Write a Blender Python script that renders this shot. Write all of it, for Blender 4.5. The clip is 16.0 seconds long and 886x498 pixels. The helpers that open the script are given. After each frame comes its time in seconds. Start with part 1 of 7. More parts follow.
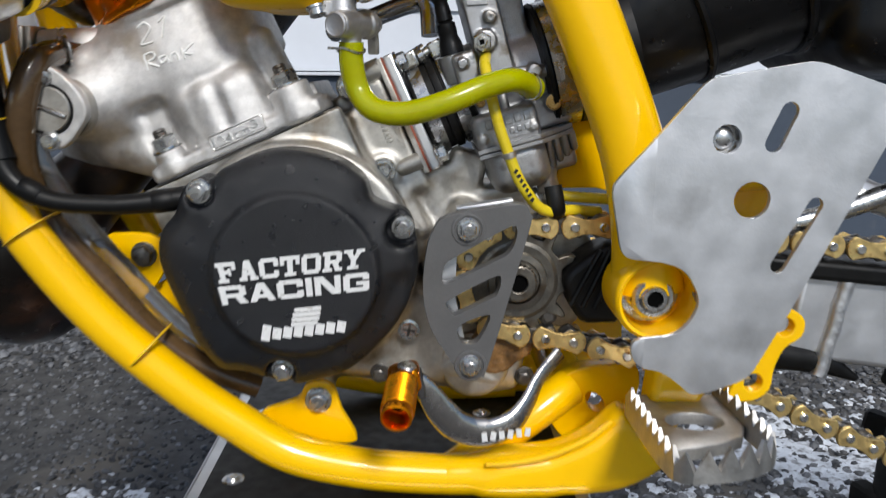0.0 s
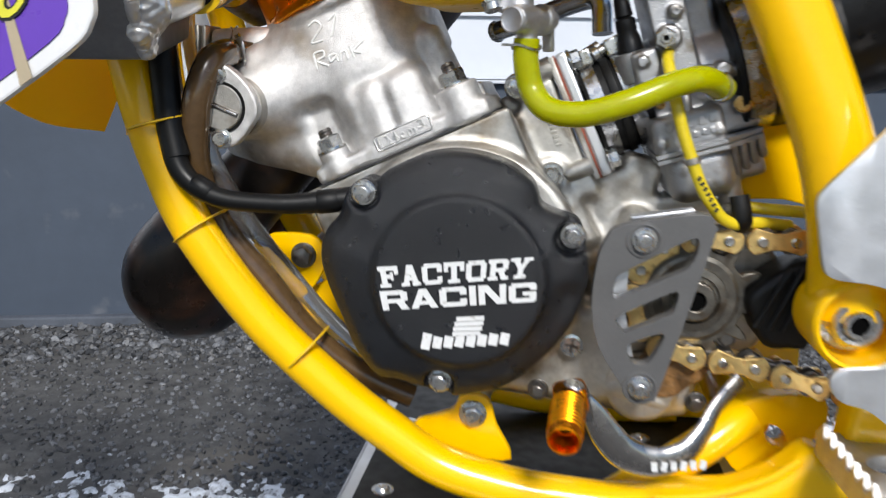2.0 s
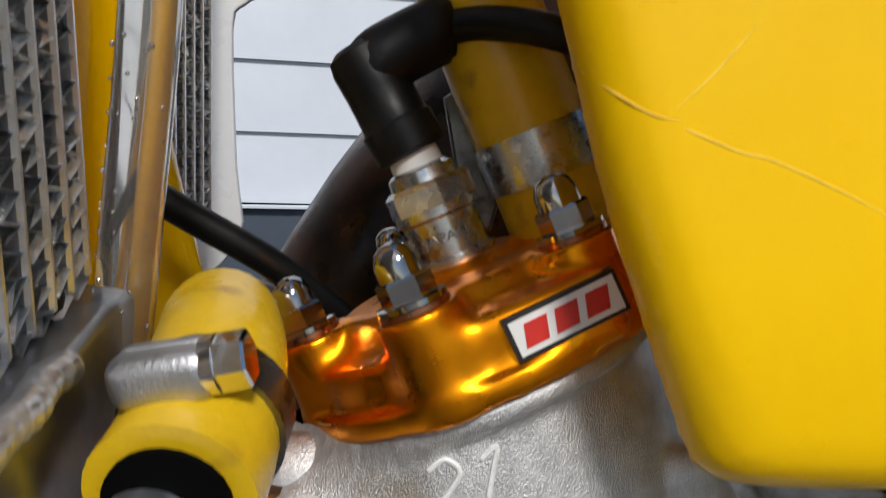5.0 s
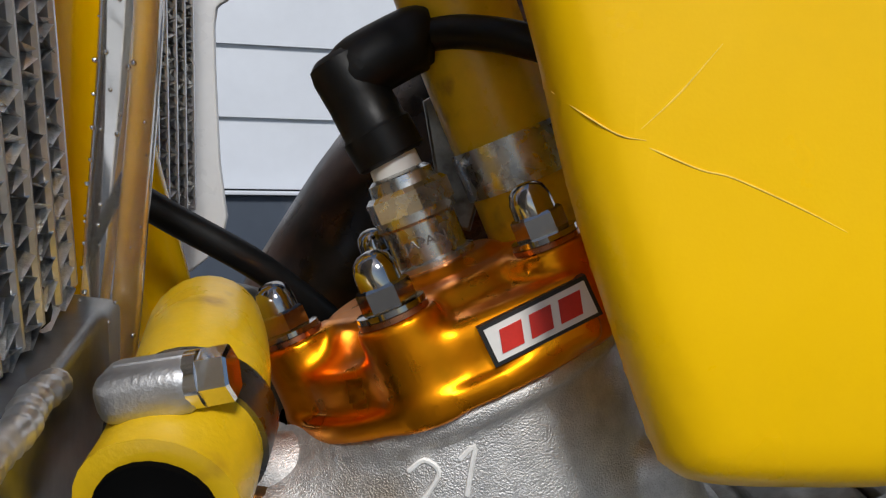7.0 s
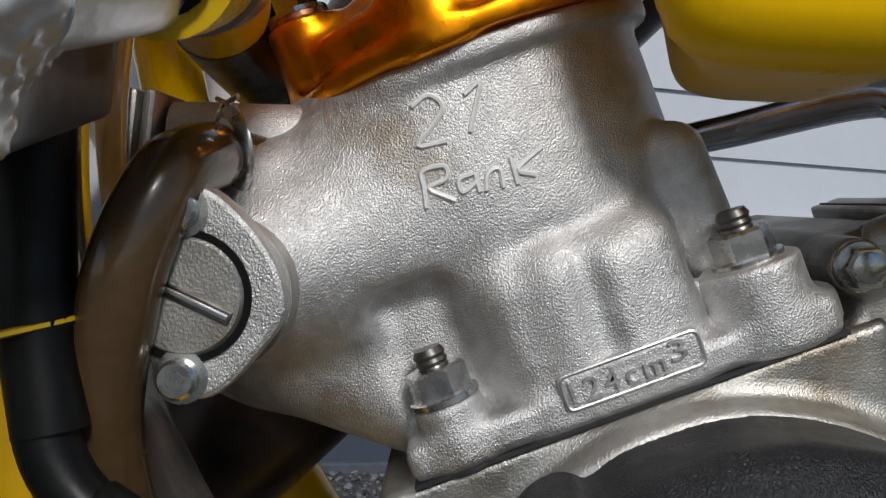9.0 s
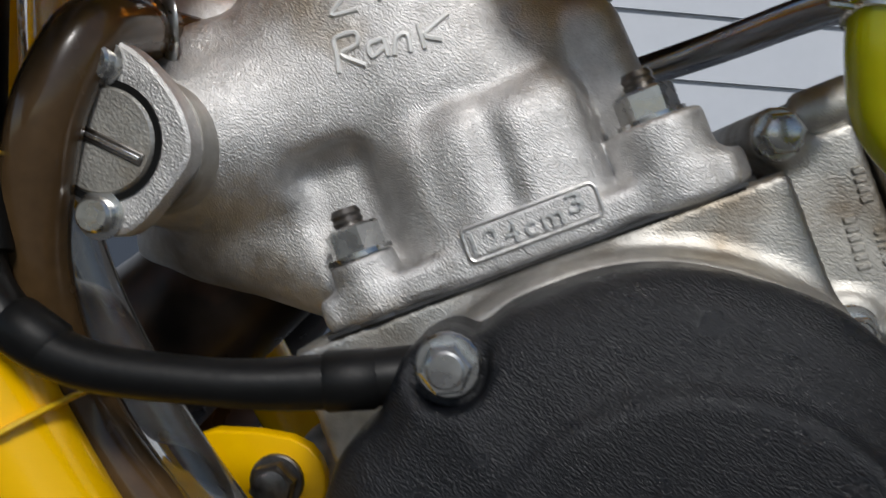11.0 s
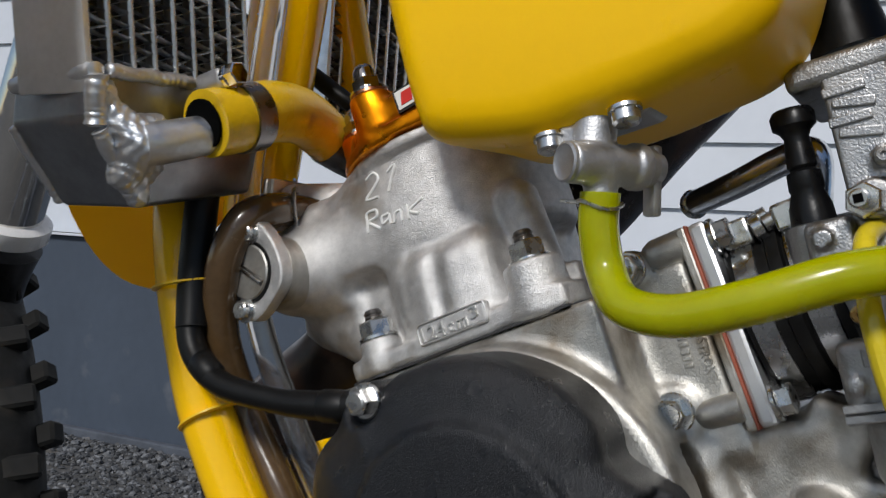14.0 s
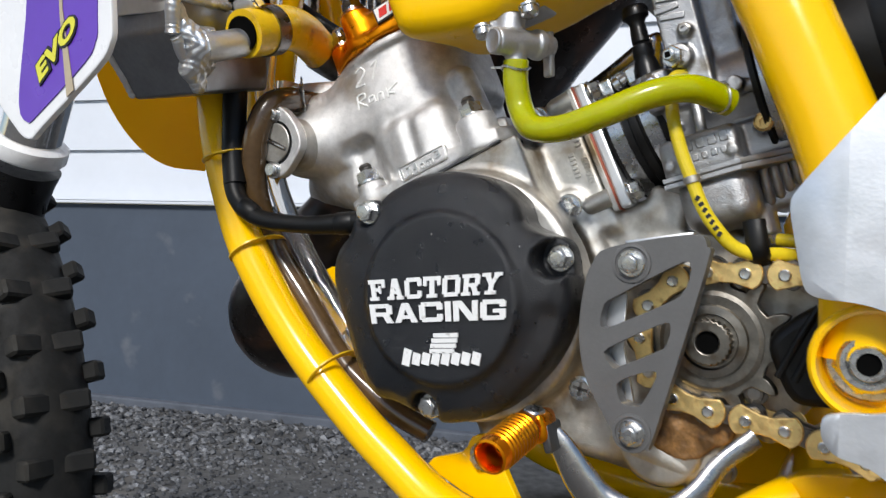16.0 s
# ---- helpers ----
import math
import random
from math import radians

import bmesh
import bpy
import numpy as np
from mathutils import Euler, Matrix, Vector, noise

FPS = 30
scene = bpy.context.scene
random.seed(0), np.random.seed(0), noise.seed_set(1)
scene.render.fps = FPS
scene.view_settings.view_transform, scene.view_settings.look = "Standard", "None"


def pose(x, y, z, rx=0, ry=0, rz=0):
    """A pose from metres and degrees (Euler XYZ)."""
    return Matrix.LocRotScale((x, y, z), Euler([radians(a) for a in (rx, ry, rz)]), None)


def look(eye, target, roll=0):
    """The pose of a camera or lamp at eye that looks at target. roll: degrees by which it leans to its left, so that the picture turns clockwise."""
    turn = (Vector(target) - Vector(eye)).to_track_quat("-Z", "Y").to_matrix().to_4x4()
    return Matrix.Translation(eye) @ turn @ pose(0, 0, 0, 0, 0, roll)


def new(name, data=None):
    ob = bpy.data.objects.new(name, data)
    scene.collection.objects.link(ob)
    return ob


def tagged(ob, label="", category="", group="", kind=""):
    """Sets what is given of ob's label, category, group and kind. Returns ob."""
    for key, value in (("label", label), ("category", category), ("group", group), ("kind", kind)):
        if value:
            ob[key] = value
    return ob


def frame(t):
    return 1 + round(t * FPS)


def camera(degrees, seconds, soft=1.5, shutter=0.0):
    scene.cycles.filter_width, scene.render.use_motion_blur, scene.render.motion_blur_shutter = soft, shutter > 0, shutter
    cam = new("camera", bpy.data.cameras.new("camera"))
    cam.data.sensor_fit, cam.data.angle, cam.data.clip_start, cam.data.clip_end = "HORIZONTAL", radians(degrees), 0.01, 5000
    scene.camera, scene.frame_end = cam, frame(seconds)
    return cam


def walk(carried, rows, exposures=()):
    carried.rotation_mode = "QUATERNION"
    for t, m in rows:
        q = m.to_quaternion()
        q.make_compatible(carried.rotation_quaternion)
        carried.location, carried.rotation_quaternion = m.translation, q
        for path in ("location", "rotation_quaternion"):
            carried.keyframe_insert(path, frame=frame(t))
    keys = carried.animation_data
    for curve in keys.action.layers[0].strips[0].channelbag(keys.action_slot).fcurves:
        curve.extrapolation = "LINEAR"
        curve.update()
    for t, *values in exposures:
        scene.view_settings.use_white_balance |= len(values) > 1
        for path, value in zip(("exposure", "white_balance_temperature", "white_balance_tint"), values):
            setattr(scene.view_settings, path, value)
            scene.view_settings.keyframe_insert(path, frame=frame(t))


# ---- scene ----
import itertools

cam = camera(58.0, 16.0, soft=1.2, shutter=0.4)
ROWS = [
    (0, -0.0117, 0.0037, 0.6403, 77.29, 0.54, -1.62),
    (0.5, 0.0033, -0.0556, 0.6299, 75.93, 1.29, 1.49),
    (1, 0.0057, -0.0756, 0.6260, 75.52, 1.23, 3.08),
    (1.5, 0.0010, -0.0599, 0.6260, 76.66, 0.82, 5.19),
    (2, -0.0327, 0.0247, 0.6345, 77.90, 0.58, 7.62),
    (2.5, -0.0545, 0.1034, 0.6289, 79.34, 1.41, 7.09),
    (3, -0.0742, 0.1457, 0.6297, 80.75, 1.59, 7.18),
    (3.5, -0.1077, 0.1984, 0.6406, 84.05, 1.19, 6.32),
    (4, -0.1334, 0.2321, 0.6691, 83.99, 1.59, 5.80),
    (4.5, -0.1492, 0.2560, 0.6936, 84.09, 1.40, 2.90),
    (5, -0.1543, 0.2678, 0.7220, 84.19, 1.74, 0.11),
    (5.2, -0.1559, 0.2674, 0.7278, 84.33, 1.60, -0.58),
    (7.3, -0.1522, 0.2617, 0.7279, 82.72, 1.48, -0.87),
    (7.5, -0.1519, 0.2601, 0.7223, 82.55, 1.61, -0.41),
    (8, -0.1482, 0.2563, 0.7007, 81.97, 2.06, 0.69),
    (8.5, -0.1470, 0.2591, 0.6566, 85.91, 3.30, -0.17),
    (10.8, -0.1153, 0.2524, 0.6176, 86.90, 3.40, 5.85),
    (11, -0.1071, 0.2503, 0.6094, 87.00, 3.23, 6.17),
    (11.5, -0.0850, 0.2208, 0.6049, 85.05, 3.46, 6.52),
    (12, -0.0541, 0.1888, 0.5945, 85.13, 3.24, 9.52),
    (12.5, -0.0199, 0.2190, 0.5746, 88.05, 3.52, 21.65),
    (13, 0.0155, 0.2284, 0.6208, 88.67, 2.82, 31.33),
    (13.5, 0.0402, 0.2118, 0.6386, 91.63, 3.65, 33.82),
    (14, 0.0512, 0.1873, 0.6297, 90.74, 4.05, 34.86),
    (14.5, 0.0692, 0.1433, 0.6131, 91.33, 3.87, 34.40),
    (15, 0.0907, 0.1117, 0.5982, 90.88, 3.22, 34.39),
    (15.5, 0.1098, 0.0895, 0.5801, 90.13, 2.32, 33.32),
    (16, 0.1159, 0.0643, 0.5741, 88.41, 1.43, 30.24),
]
EXPOSURES = [(0.0, 0.0), (0.5, 0.1), (1.0, 0.21), (2.0, 0.34), (2.5, 0.48), (3.0, 0.53), (3.5, 0.42), (4.0, 0.14), (4.5, -0.05), (5.0, -0.12), (7.5, -0.38), (8.0, -0.58), (8.5, -0.56), (11.0, -0.55), (11.5, -0.34), (12.0, 0.0), (12.5, 0.25), (13.0, 0.3), (13.5, -0.1), (14.0, -0.35), (14.5, -0.24), (15.0, 0.02), (16.0, 0.25)]
walk(cam, [(t, pose(x, y, z, 0, 0, yaw) @ pose(0, 0, 0, pitch, 0, 0) @ pose(0, 0, 0, 0, 0, roll)) for t, x, y, z, pitch, roll, yaw in ROWS], EXPOSURES)

# ---- daylight: bright overcast, softly from above on the open side of the bike ----
world = bpy.data.worlds.new("daylight")
scene.world = world
world.use_nodes = True
wn = world.node_tree.nodes
sky = wn.new("ShaderNodeTexSky")
sky.sky_type, sky.sun_disc = "NISHITA", False
sky.sun_elevation, sky.sun_rotation = radians(50), radians(200)
sky.air_density, sky.dust_density = 1.0, 0.8
world.node_tree.links.new(sky.outputs[0], wn["Background"].inputs[0])
wn["Background"].inputs[1].default_value = 0.098
sun = new("sun", bpy.data.lights.new("sun", "SUN"))
sun.data.energy, sun.data.angle, sun.data.color = 3.0, radians(11), (1.0, 0.975, 0.94)
sun.matrix_world = look((0.5, -1.6, 2.2), (0, 0.4, 0.5))


# ---- materials ----
def node_mat(name, colour, rough=0.5, metal=0.0, vary=0.15, scale=60.0, bump=0.0, bump_scale=400.0, coat=0.0,
             dirt=None, dirt_amount=0.0, dirt_scale=25.0, rough_vary=0.1, transmission=0.0, spec=0.5, stretch=None, glow_through=0.0, island=0.0):
    m = bpy.data.materials.new(name)
    m.use_nodes = True
    t = m.node_tree
    b = t.nodes["Principled BSDF"]
    tc = t.nodes.new("ShaderNodeTexCoord")
    src = tc.outputs["Object"]
    if stretch:
        mp = t.nodes.new("ShaderNodeMapping")
        mp.inputs["Scale"].default_value = stretch
        t.links.new(src, mp.inputs[0])
        src = mp.outputs[0]

    def noise_node(sc, detail=5.0):
        n = t.nodes.new("ShaderNodeTexNoise")
        n.inputs["Scale"].default_value, n.inputs["Detail"].default_value = sc, detail
        t.links.new(src, n.inputs["Vector"])
        return n.outputs["Fac"]

    def ramp(fac, a, c):
        r = t.nodes.new("ShaderNodeMapRange")
        r.inputs["From Min"].default_value, r.inputs["From Max"].default_value = 0.3, 0.7
        r.inputs["To Min"].default_value, r.inputs["To Max"].default_value = a, c
        t.links.new(fac, r.inputs["Value"])
        return r.outputs[0]
    big, fine = noise_node(scale), noise_node(scale * 9)
    mixf = t.nodes.new("ShaderNodeMath")
    mixf.operation = "MULTIPLY"
    t.links.new(ramp(big, 1 - vary, 1 + vary), mixf.inputs[0])
    t.links.new(ramp(fine, 1 - vary * 0.5, 1 + vary * 0.5), mixf.inputs[1])
    sc = t.nodes.new("ShaderNodeVectorMath")
    sc.operation = "SCALE"
    sc.inputs[0].default_value = colour
    t.links.new(mixf.outputs[0], sc.inputs["Scale"])
    col = sc.outputs[0]
    if island:
        geo = t.nodes.new("ShaderNodeNewGeometry")
        pw = t.nodes.new("ShaderNodeMath")
        pw.operation = "POWER"
        t.links.new(geo.outputs["Random Per Island"], pw.inputs[0])
        pw.inputs[1].default_value = 2.2
        mr = t.nodes.new("ShaderNodeMapRange")
        mr.inputs["To Min"].default_value, mr.inputs["To Max"].default_value = 1.0 - 0.55 * island, 1.0 + 1.4 * island
        t.links.new(pw.outputs[0], mr.inputs["Value"])
        s2 = t.nodes.new("ShaderNodeVectorMath")
        s2.operation = "SCALE"
        t.links.new(col, s2.inputs[0])
        t.links.new(mr.outputs[0], s2.inputs["Scale"])
        col = s2.outputs[0]
    if dirt:
        mx = t.nodes.new("ShaderNodeMix")
        mx.data_type = "RGBA"
        r = t.nodes.new("ShaderNodeMapRange")
        r.inputs["From Min"].default_value, r.inputs["From Max"].default_value = 0.62 - 0.3 * dirt_amount, 0.78 - 0.2 * dirt_amount
        t.links.new(noise_node(dirt_scale, 8.0), r.inputs["Value"])
        t.links.new(r.outputs[0], mx.inputs["Factor"])
        t.links.new(col, mx.inputs["A"])
        mx.inputs["B"].default_value = (*dirt, 1)
        col = mx.outputs["Result"]
    t.links.new(col, b.inputs["Base Color"])
    t.links.new(ramp(noise_node(scale * 2.3), max(rough - rough_vary, 0.02), rough + rough_vary), b.inputs["Roughness"])
    b.inputs["Metallic"].default_value = metal
    b.inputs["Coat Weight"].default_value = coat
    b.inputs["Coat Roughness"].default_value = 0.08
    b.inputs["Transmission Weight"].default_value = transmission
    b.inputs["Specular IOR Level"].default_value = spec
    b.inputs["Subsurface Weight"].default_value = glow_through
    b.inputs["Subsurface Radius"].default_value = (0.02, 0.012, 0.002)
    b.inputs["Subsurface Scale"].default_value = 1.0
    if bump:
        bp = t.nodes.new("ShaderNodeBump")
        bp.inputs["Strength"].default_value, bp.inputs["Distance"].default_value = bump, 0.0004
        t.links.new(noise_node(bump_scale, 2.0), bp.inputs["Height"])
        t.links.new(bp.outputs[0], b.inputs["Normal"])
    return m


YELLOW = node_mat("yellow_paint", (1.0, 0.565, 0.0), 0.2, 0.0, 0.02, 20, 0.03, 900, coat=0.35, rough_vary=0.04, spec=0.35)
YPLASTIC = node_mat("yellow_plastic", (1.0, 0.58, 0.0), 0.32, 0.0, 0.02, 30, 0.06, 1500, rough_vary=0.06, spec=0.28)
THINYELLOW = node_mat("thin_yellow_plastic", (1.0, 0.60, 0.0), 0.4, 0.0, 0.02, 30, spec=0.2)
tt = THINYELLOW.node_tree
through_light, half = tt.nodes.new("ShaderNodeBsdfTranslucent"), tt.nodes.new("ShaderNodeMixShader")
through_light.inputs["Color"].default_value, half.inputs[0].default_value = (1.0, 0.62, 0.01, 1), 0.5
tt.links.new(tt.nodes["Principled BSDF"].outputs[0], half.inputs[1])
tt.links.new(through_light.outputs[0], half.inputs[2])
tt.links.new(half.outputs[0], tt.nodes["Material Output"].inputs["Surface"])
CAST = node_mat("cast_aluminium", (0.68, 0.67, 0.66), 0.54, 1.0, 0.13, 190, 0.75, 2400, dirt=(0.36, 0.29, 0.20), dirt_amount=0.13, dirt_scale=30)
CASE = node_mat("crankcase_aluminium", (0.54, 0.525, 0.49), 0.50, 1.0, 0.16, 45, 0.4, 1900, dirt=(0.20, 0.145, 0.08), dirt_amount=0.42, dirt_scale=38)
ALU = node_mat("bare_aluminium", (0.80, 0.81, 0.835), 0.46, 1.0, 0.06, 25, 0.12, 700, rough_vary=0.07, dirt=(0.60, 0.60, 0.61), dirt_amount=0.2, dirt_scale=30)
BRIGHT = node_mat("polished_aluminium", (0.80, 0.80, 0.80), 0.2, 1.0, 0.08, 50, 0.1, 200)
STEEL = node_mat("zinc_steel", (0.60, 0.60, 0.59), 0.28, 1.0, 0.1, 120, 0.05, 600, dirt=(0.3, 0.26, 0.2), dirt_amount=0.1, dirt_scale=150)
CHROME = node_mat("chrome", (0.75, 0.73, 0.70), 0.1, 1.0, 0.05, 100)
DARKCHROME = node_mat("dark_chrome", (0.44, 0.42, 0.40), 0.1, 1.0, 0.08, 100)
DARKSTEEL = node_mat("dark_steel", (0.20, 0.19, 0.18), 0.38, 1.0, 0.2, 90, 0.1, 500, dirt=(0.06, 0.05, 0.04), dirt_amount=0.35, dirt_scale=120)
COVERBLACK = node_mat("black_wrinkle_coat", (0.006, 0.0068, 0.009), 0.34, 0.0, 0.1, 60, 1.1, 2300, spec=0.5)
RUBBER = node_mat("black_rubber", (0.004, 0.004, 0.004), 0.46, 0.0, 0.2, 60, 0.12, 500, spec=0.28)
BLACKPLASTIC = node_mat("black_plastic", (0.004, 0.004, 0.0045), 0.34, 0.0, 0.15, 50, 0.1, 900, spec=0.3)
TYRE = node_mat("tyre_rubber", (0.009, 0.009, 0.0085), 0.75, 0.0, 0.3, 40, 0.8, 180, dirt=(0.030, 0.027, 0.022), dirt_amount=0.4, dirt_scale=32, spec=0.3)
PIPE = node_mat("oiled_black_steel", (0.022, 0.016, 0.013), 0.32, 0.6, 0.3, 30, 0.1, 300, dirt=(0.12, 0.05, 0.025), dirt_amount=0.5, dirt_scale=22)
ORANGE = node_mat("orange_anodised", (0.92, 0.30, 0.006), 0.32, 1.0, 0.06, 40, 0.05, 500)
GOLD = node_mat("gold_chain_plate", (1.0, 0.73, 0.31), 0.42, 1.0, 0.12, 150, 0.1, 500, dirt=(0.30, 0.14, 0.04), dirt_amount=0.22, dirt_scale=170)
BROWNHOSE = node_mat("smoked_hose", (0.085, 0.05, 0.022), 0.2, 0.0, 0.25, 30, 0.05, 200, coat=0.4)
CLEARHOSE = node_mat("stained_clear_hose", (0.86, 0.82, 0.76), 0.06, 0.0, 0.1, 60, coat=0.3, transmission=0.96)
GREENHOSE = node_mat("yellow_green_hose", (0.36, 0.37, 0.0), 0.2, 0.0, 0.08, 20, 0.05, 200, coat=0.2, spec=0.35, glow_through=0.3)
YHOSE = node_mat("yellow_silicone_hose", (0.80, 0.50, 0.01), 0.32, 0.0, 0.08, 40, 0.2, 900, dirt=(0.4, 0.2, 0.02), dirt_amount=0.08, dirt_scale=90)
GREYPLASTIC = node_mat("grey_guard", (0.105, 0.104, 0.103), 0.42, 0.0, 0.08, 60, 0.15, 900)
SPROCKET = node_mat("worn_sprocket_steel", (0.21, 0.195, 0.17), 0.4, 1.0, 0.2, 90, 0.15, 500, dirt=(0.13, 0.10, 0.07), dirt_amount=0.3, dirt_scale=110)
CARBGREY = node_mat("carburettor_alloy", (0.41, 0.415, 0.425), 0.45, 1.0, 0.10, 80, 0.5, 1500, dirt=(0.18, 0.155, 0.12), dirt_amount=0.15, dirt_scale=80)
DIECAST = node_mat("die_cast_zinc", (0.55, 0.55, 0.56), 0.5, 1.0, 0.08, 80, 0.3, 1500)
DARKGREY = node_mat("weathered_dark_metal", (0.09, 0.09, 0.092), 0.4, 0.7, 0.15, 60, 0.15, 400, dirt=(0.05, 0.04, 0.03), dirt_amount=0.2)
WHITE = node_mat("white_plastic", (0.78, 0.78, 0.78), 0.3, 0.0, 0.03, 30)
PURPLE = node_mat("purple_print", (0.13, 0.05, 0.42), 0.35, 0.0, 0.06, 25)
TAN = node_mat("tan_print", (0.45, 0.37, 0.25), 0.35, 0.0, 0.05, 60)
PRINTWHITE = node_mat("white_print", (0.75, 0.75, 0.74), 0.5, 0.0, 0.06, 300, dirt=(0.35, 0.33, 0.3), dirt_amount=0.1, dirt_scale=300)
PRINTBLACK = node_mat("black_print", (0.015, 0.015, 0.015), 0.4, 0.0, 0.1, 100)
LOGOYELLOW = node_mat("lime_print", (0.70, 0.66, 0.05), 0.35, 0.0, 0.04, 100)
RED = node_mat("red_print", (0.62, 0.03, 0.02), 0.4, 0.0, 0.08, 200)
GASKET = node_mat("gasket_paper", (0.36, 0.10, 0.06), 0.6, 0.0, 0.1, 200)
# near-black for openings: the shade inside them is put into the colour
HOLE_SHADE = node_mat("painted_hole_shade", (0.003, 0.003, 0.003), 0.9, 0.0, 0.1, 100, spec=0.03)
PORCELAIN = node_mat("porcelain", (0.82, 0.81, 0.78), 0.15, 0.0, 0.02, 100)
COPPER = node_mat("copper_washer", (0.45, 0.19, 0.10), 0.3, 1.0, 0.1, 200)
BAND = node_mat("dull_steel_band", (0.26, 0.26, 0.27), 0.3, 1.0, 0.1, 90, 0.05, 500)
BRASS = node_mat("brass", (0.50, 0.32, 0.12), 0.3, 1.0, 0.15, 200)
WELDALU = node_mat("welded_aluminium", (0.74, 0.75, 0.77), 0.44, 1.0, 0.06, 80, 0.4, 420)
OILY = node_mat("burnt_oil", (0.24, 0.13, 0.05), 0.4, 0.1, 0.5, 90, 0.6, 400, dirt=(0.045, 0.024, 0.010), dirt_amount=0.55, dirt_scale=70)
WALLDARK = node_mat("dark_grey_wall_paint", (0.054, 0.070, 0.098), 0.65, 0.0, 0.1, 3, 0.2, 120, dirt=(0.12, 0.13, 0.15), dirt_amount=0.0, dirt_scale=9)
SIDING = node_mat("white_siding", (0.62, 0.65, 0.70), 0.5, 0.0, 0.03, 4, 0.06, 150)


# ---- mesh helpers ----
def link_mesh(bm, name, material, parent=None, label="", smooth=40):
    me = bpy.data.meshes.new(name)
    bmesh.ops.recalc_face_normals(bm, faces=bm.faces)
    bm.to_mesh(me)
    bm.free()
    me.materials.append(material)
    if smooth:
        me.set_sharp_from_angle(angle=radians(smooth))
        me.polygons.foreach_set("use_smooth", [max(abs(c) for c in f.normal) < 0.9995 for f in me.polygons])
    ob = new(name, me)
    ob.parent = parent
    if parent is not None and parent.type == "EMPTY":
        ob.matrix_parent_inverse = Matrix.Translation(-parent.location)
    if label:
        ob["label"] = label
    return ob


def part(name, bm, material, parent, label="", smooth=40):
    return link_mesh(bm, name, material, parent, label, smooth)


def basis(axis):
    d = Vector(axis).normalized()
    q = d.to_track_quat("Z", "Y")
    return q.to_matrix().to_4x4()


def add_lathe(bm, p, axis, profile, seg=24, start=None):
    """Turned form: profile of (distance along axis, radius) from p."""
    m = Matrix.Translation(p) @ basis(axis)
    rings = []
    for h, r in profile:
        if r < 1e-6:
            rings.append([bm.verts.new(m @ Vector((0, 0, h)))])
        else:
            rings.append([bm.verts.new(m @ Vector((r * math.cos(2 * math.pi * i / seg), r * math.sin(2 * math.pi * i / seg), h))) for i in range(seg)])
    for a, b in zip(rings, rings[1:]):
        for i in range(seg):
            j = (i + 1) % seg
            if len(a) == 1 and len(b) == 1:
                continue
            if len(a) == 1:
                bm.faces.new((a[0], b[i], b[j]))
            elif len(b) == 1:
                bm.faces.new((a[i], a[j], b[0]))
            else:
                bm.faces.new((a[i], a[j], b[j], b[i]))
    for ring in (rings[0], rings[-1]):
        if len(ring) > 2:
            bm.faces.new(ring)
    return bm


def lathe(p, axis, profile, seg=24):
    return add_lathe(bmesh.new(), p, axis, profile, seg)


def add_hex(bm, p, axis, across, h0, h1, turn=0.0):
    r = across / math.sqrt(3)
    m = Matrix.Translation(p) @ basis(axis) @ Matrix.Rotation(turn, 4, "Z")
    c = across * 0.06
    rings = [[bm.verts.new(m @ Vector((rr * math.cos(math.pi / 3 * i), rr * math.sin(math.pi / 3 * i), h))) for i in range(6)]
             for h, rr in ((h0, r), (h1 - c, r), (h1, r * 0.88))]
    for a, b in zip(rings, rings[1:]):
        for i in range(6):
            bm.faces.new((a[i], a[(i + 1) % 6], b[(i + 1) % 6], b[i]))
    bm.faces.new(rings[0])
    bm.faces.new(rings[-1])
    return bm


def spline(points, steps=8):
    pts = [Vector(p) for p in points]
    ext = [pts[0] * 2 - pts[1]] + pts + [pts[-1] * 2 - pts[-2]]
    out = []
    for i in range(1, len(ext) - 2):
        a, b, c, d = ext[i - 1:i + 3]
        for k in range(steps):
            t = k / steps
            out.append(0.5 * ((2 * b) + (c - a) * t + (2 * a - 5 * b + 4 * c - d) * t * t + (3 * b - a - 3 * c + d) * t ** 3))
    out.append(pts[-1])
    return out


def tube(points, radius, steps=8, seg=16, bm=None, flat=(1.0, 1.0), hollow=0.0):
    """Sweep along a smooth line; radius is one number or one a point."""
    bm = bm or bmesh.new()
    radii = radius if isinstance(radius, (list, tuple)) else [radius] * len(points)
    line = spline(points, steps)
    n = len(line)
    rad = [radii[min(int(i / steps), len(radii) - 1)] * (1 - (i / steps) % 1) + radii[min(int(i / steps) + 1, len(radii) - 1)] * ((i / steps) % 1) for i in range(n)]
    tang = [(line[min(i + 1, n - 1)] - line[max(i - 1, 0)]).normalized() for i in range(n)]
    side = tang[0].orthogonal() if abs(tang[0].y) > 0.95 else tang[0].cross(Vector((0, 1, 0))).normalized()
    rings = []
    for c, r, t in zip(line, rad, tang):
        side = (side - t * side.dot(t)).normalized()
        up = t.cross(side)
        rings.append([bm.verts.new(c + side * (r * flat[0] * math.cos(2 * math.pi * i / seg)) + up * (r * flat[1] * math.sin(2 * math.pi * i / seg))) for i in range(seg)])
    for a, b in zip(rings, rings[1:]):
        for i in range(seg):
            bm.faces.new((a[i], a[(i + 1) % seg], b[(i + 1) % seg], b[i]))
    bm.faces.new(rings[0])
    bm.faces.new(rings[-1])
    return bm


def circle_xz(x, z, r, n=20, start=0.0):
    return [(x + r * math.cos(start + 2 * math.pi * i / n), z + r * math.sin(start + 2 * math.pi * i / n)) for i in range(n)]


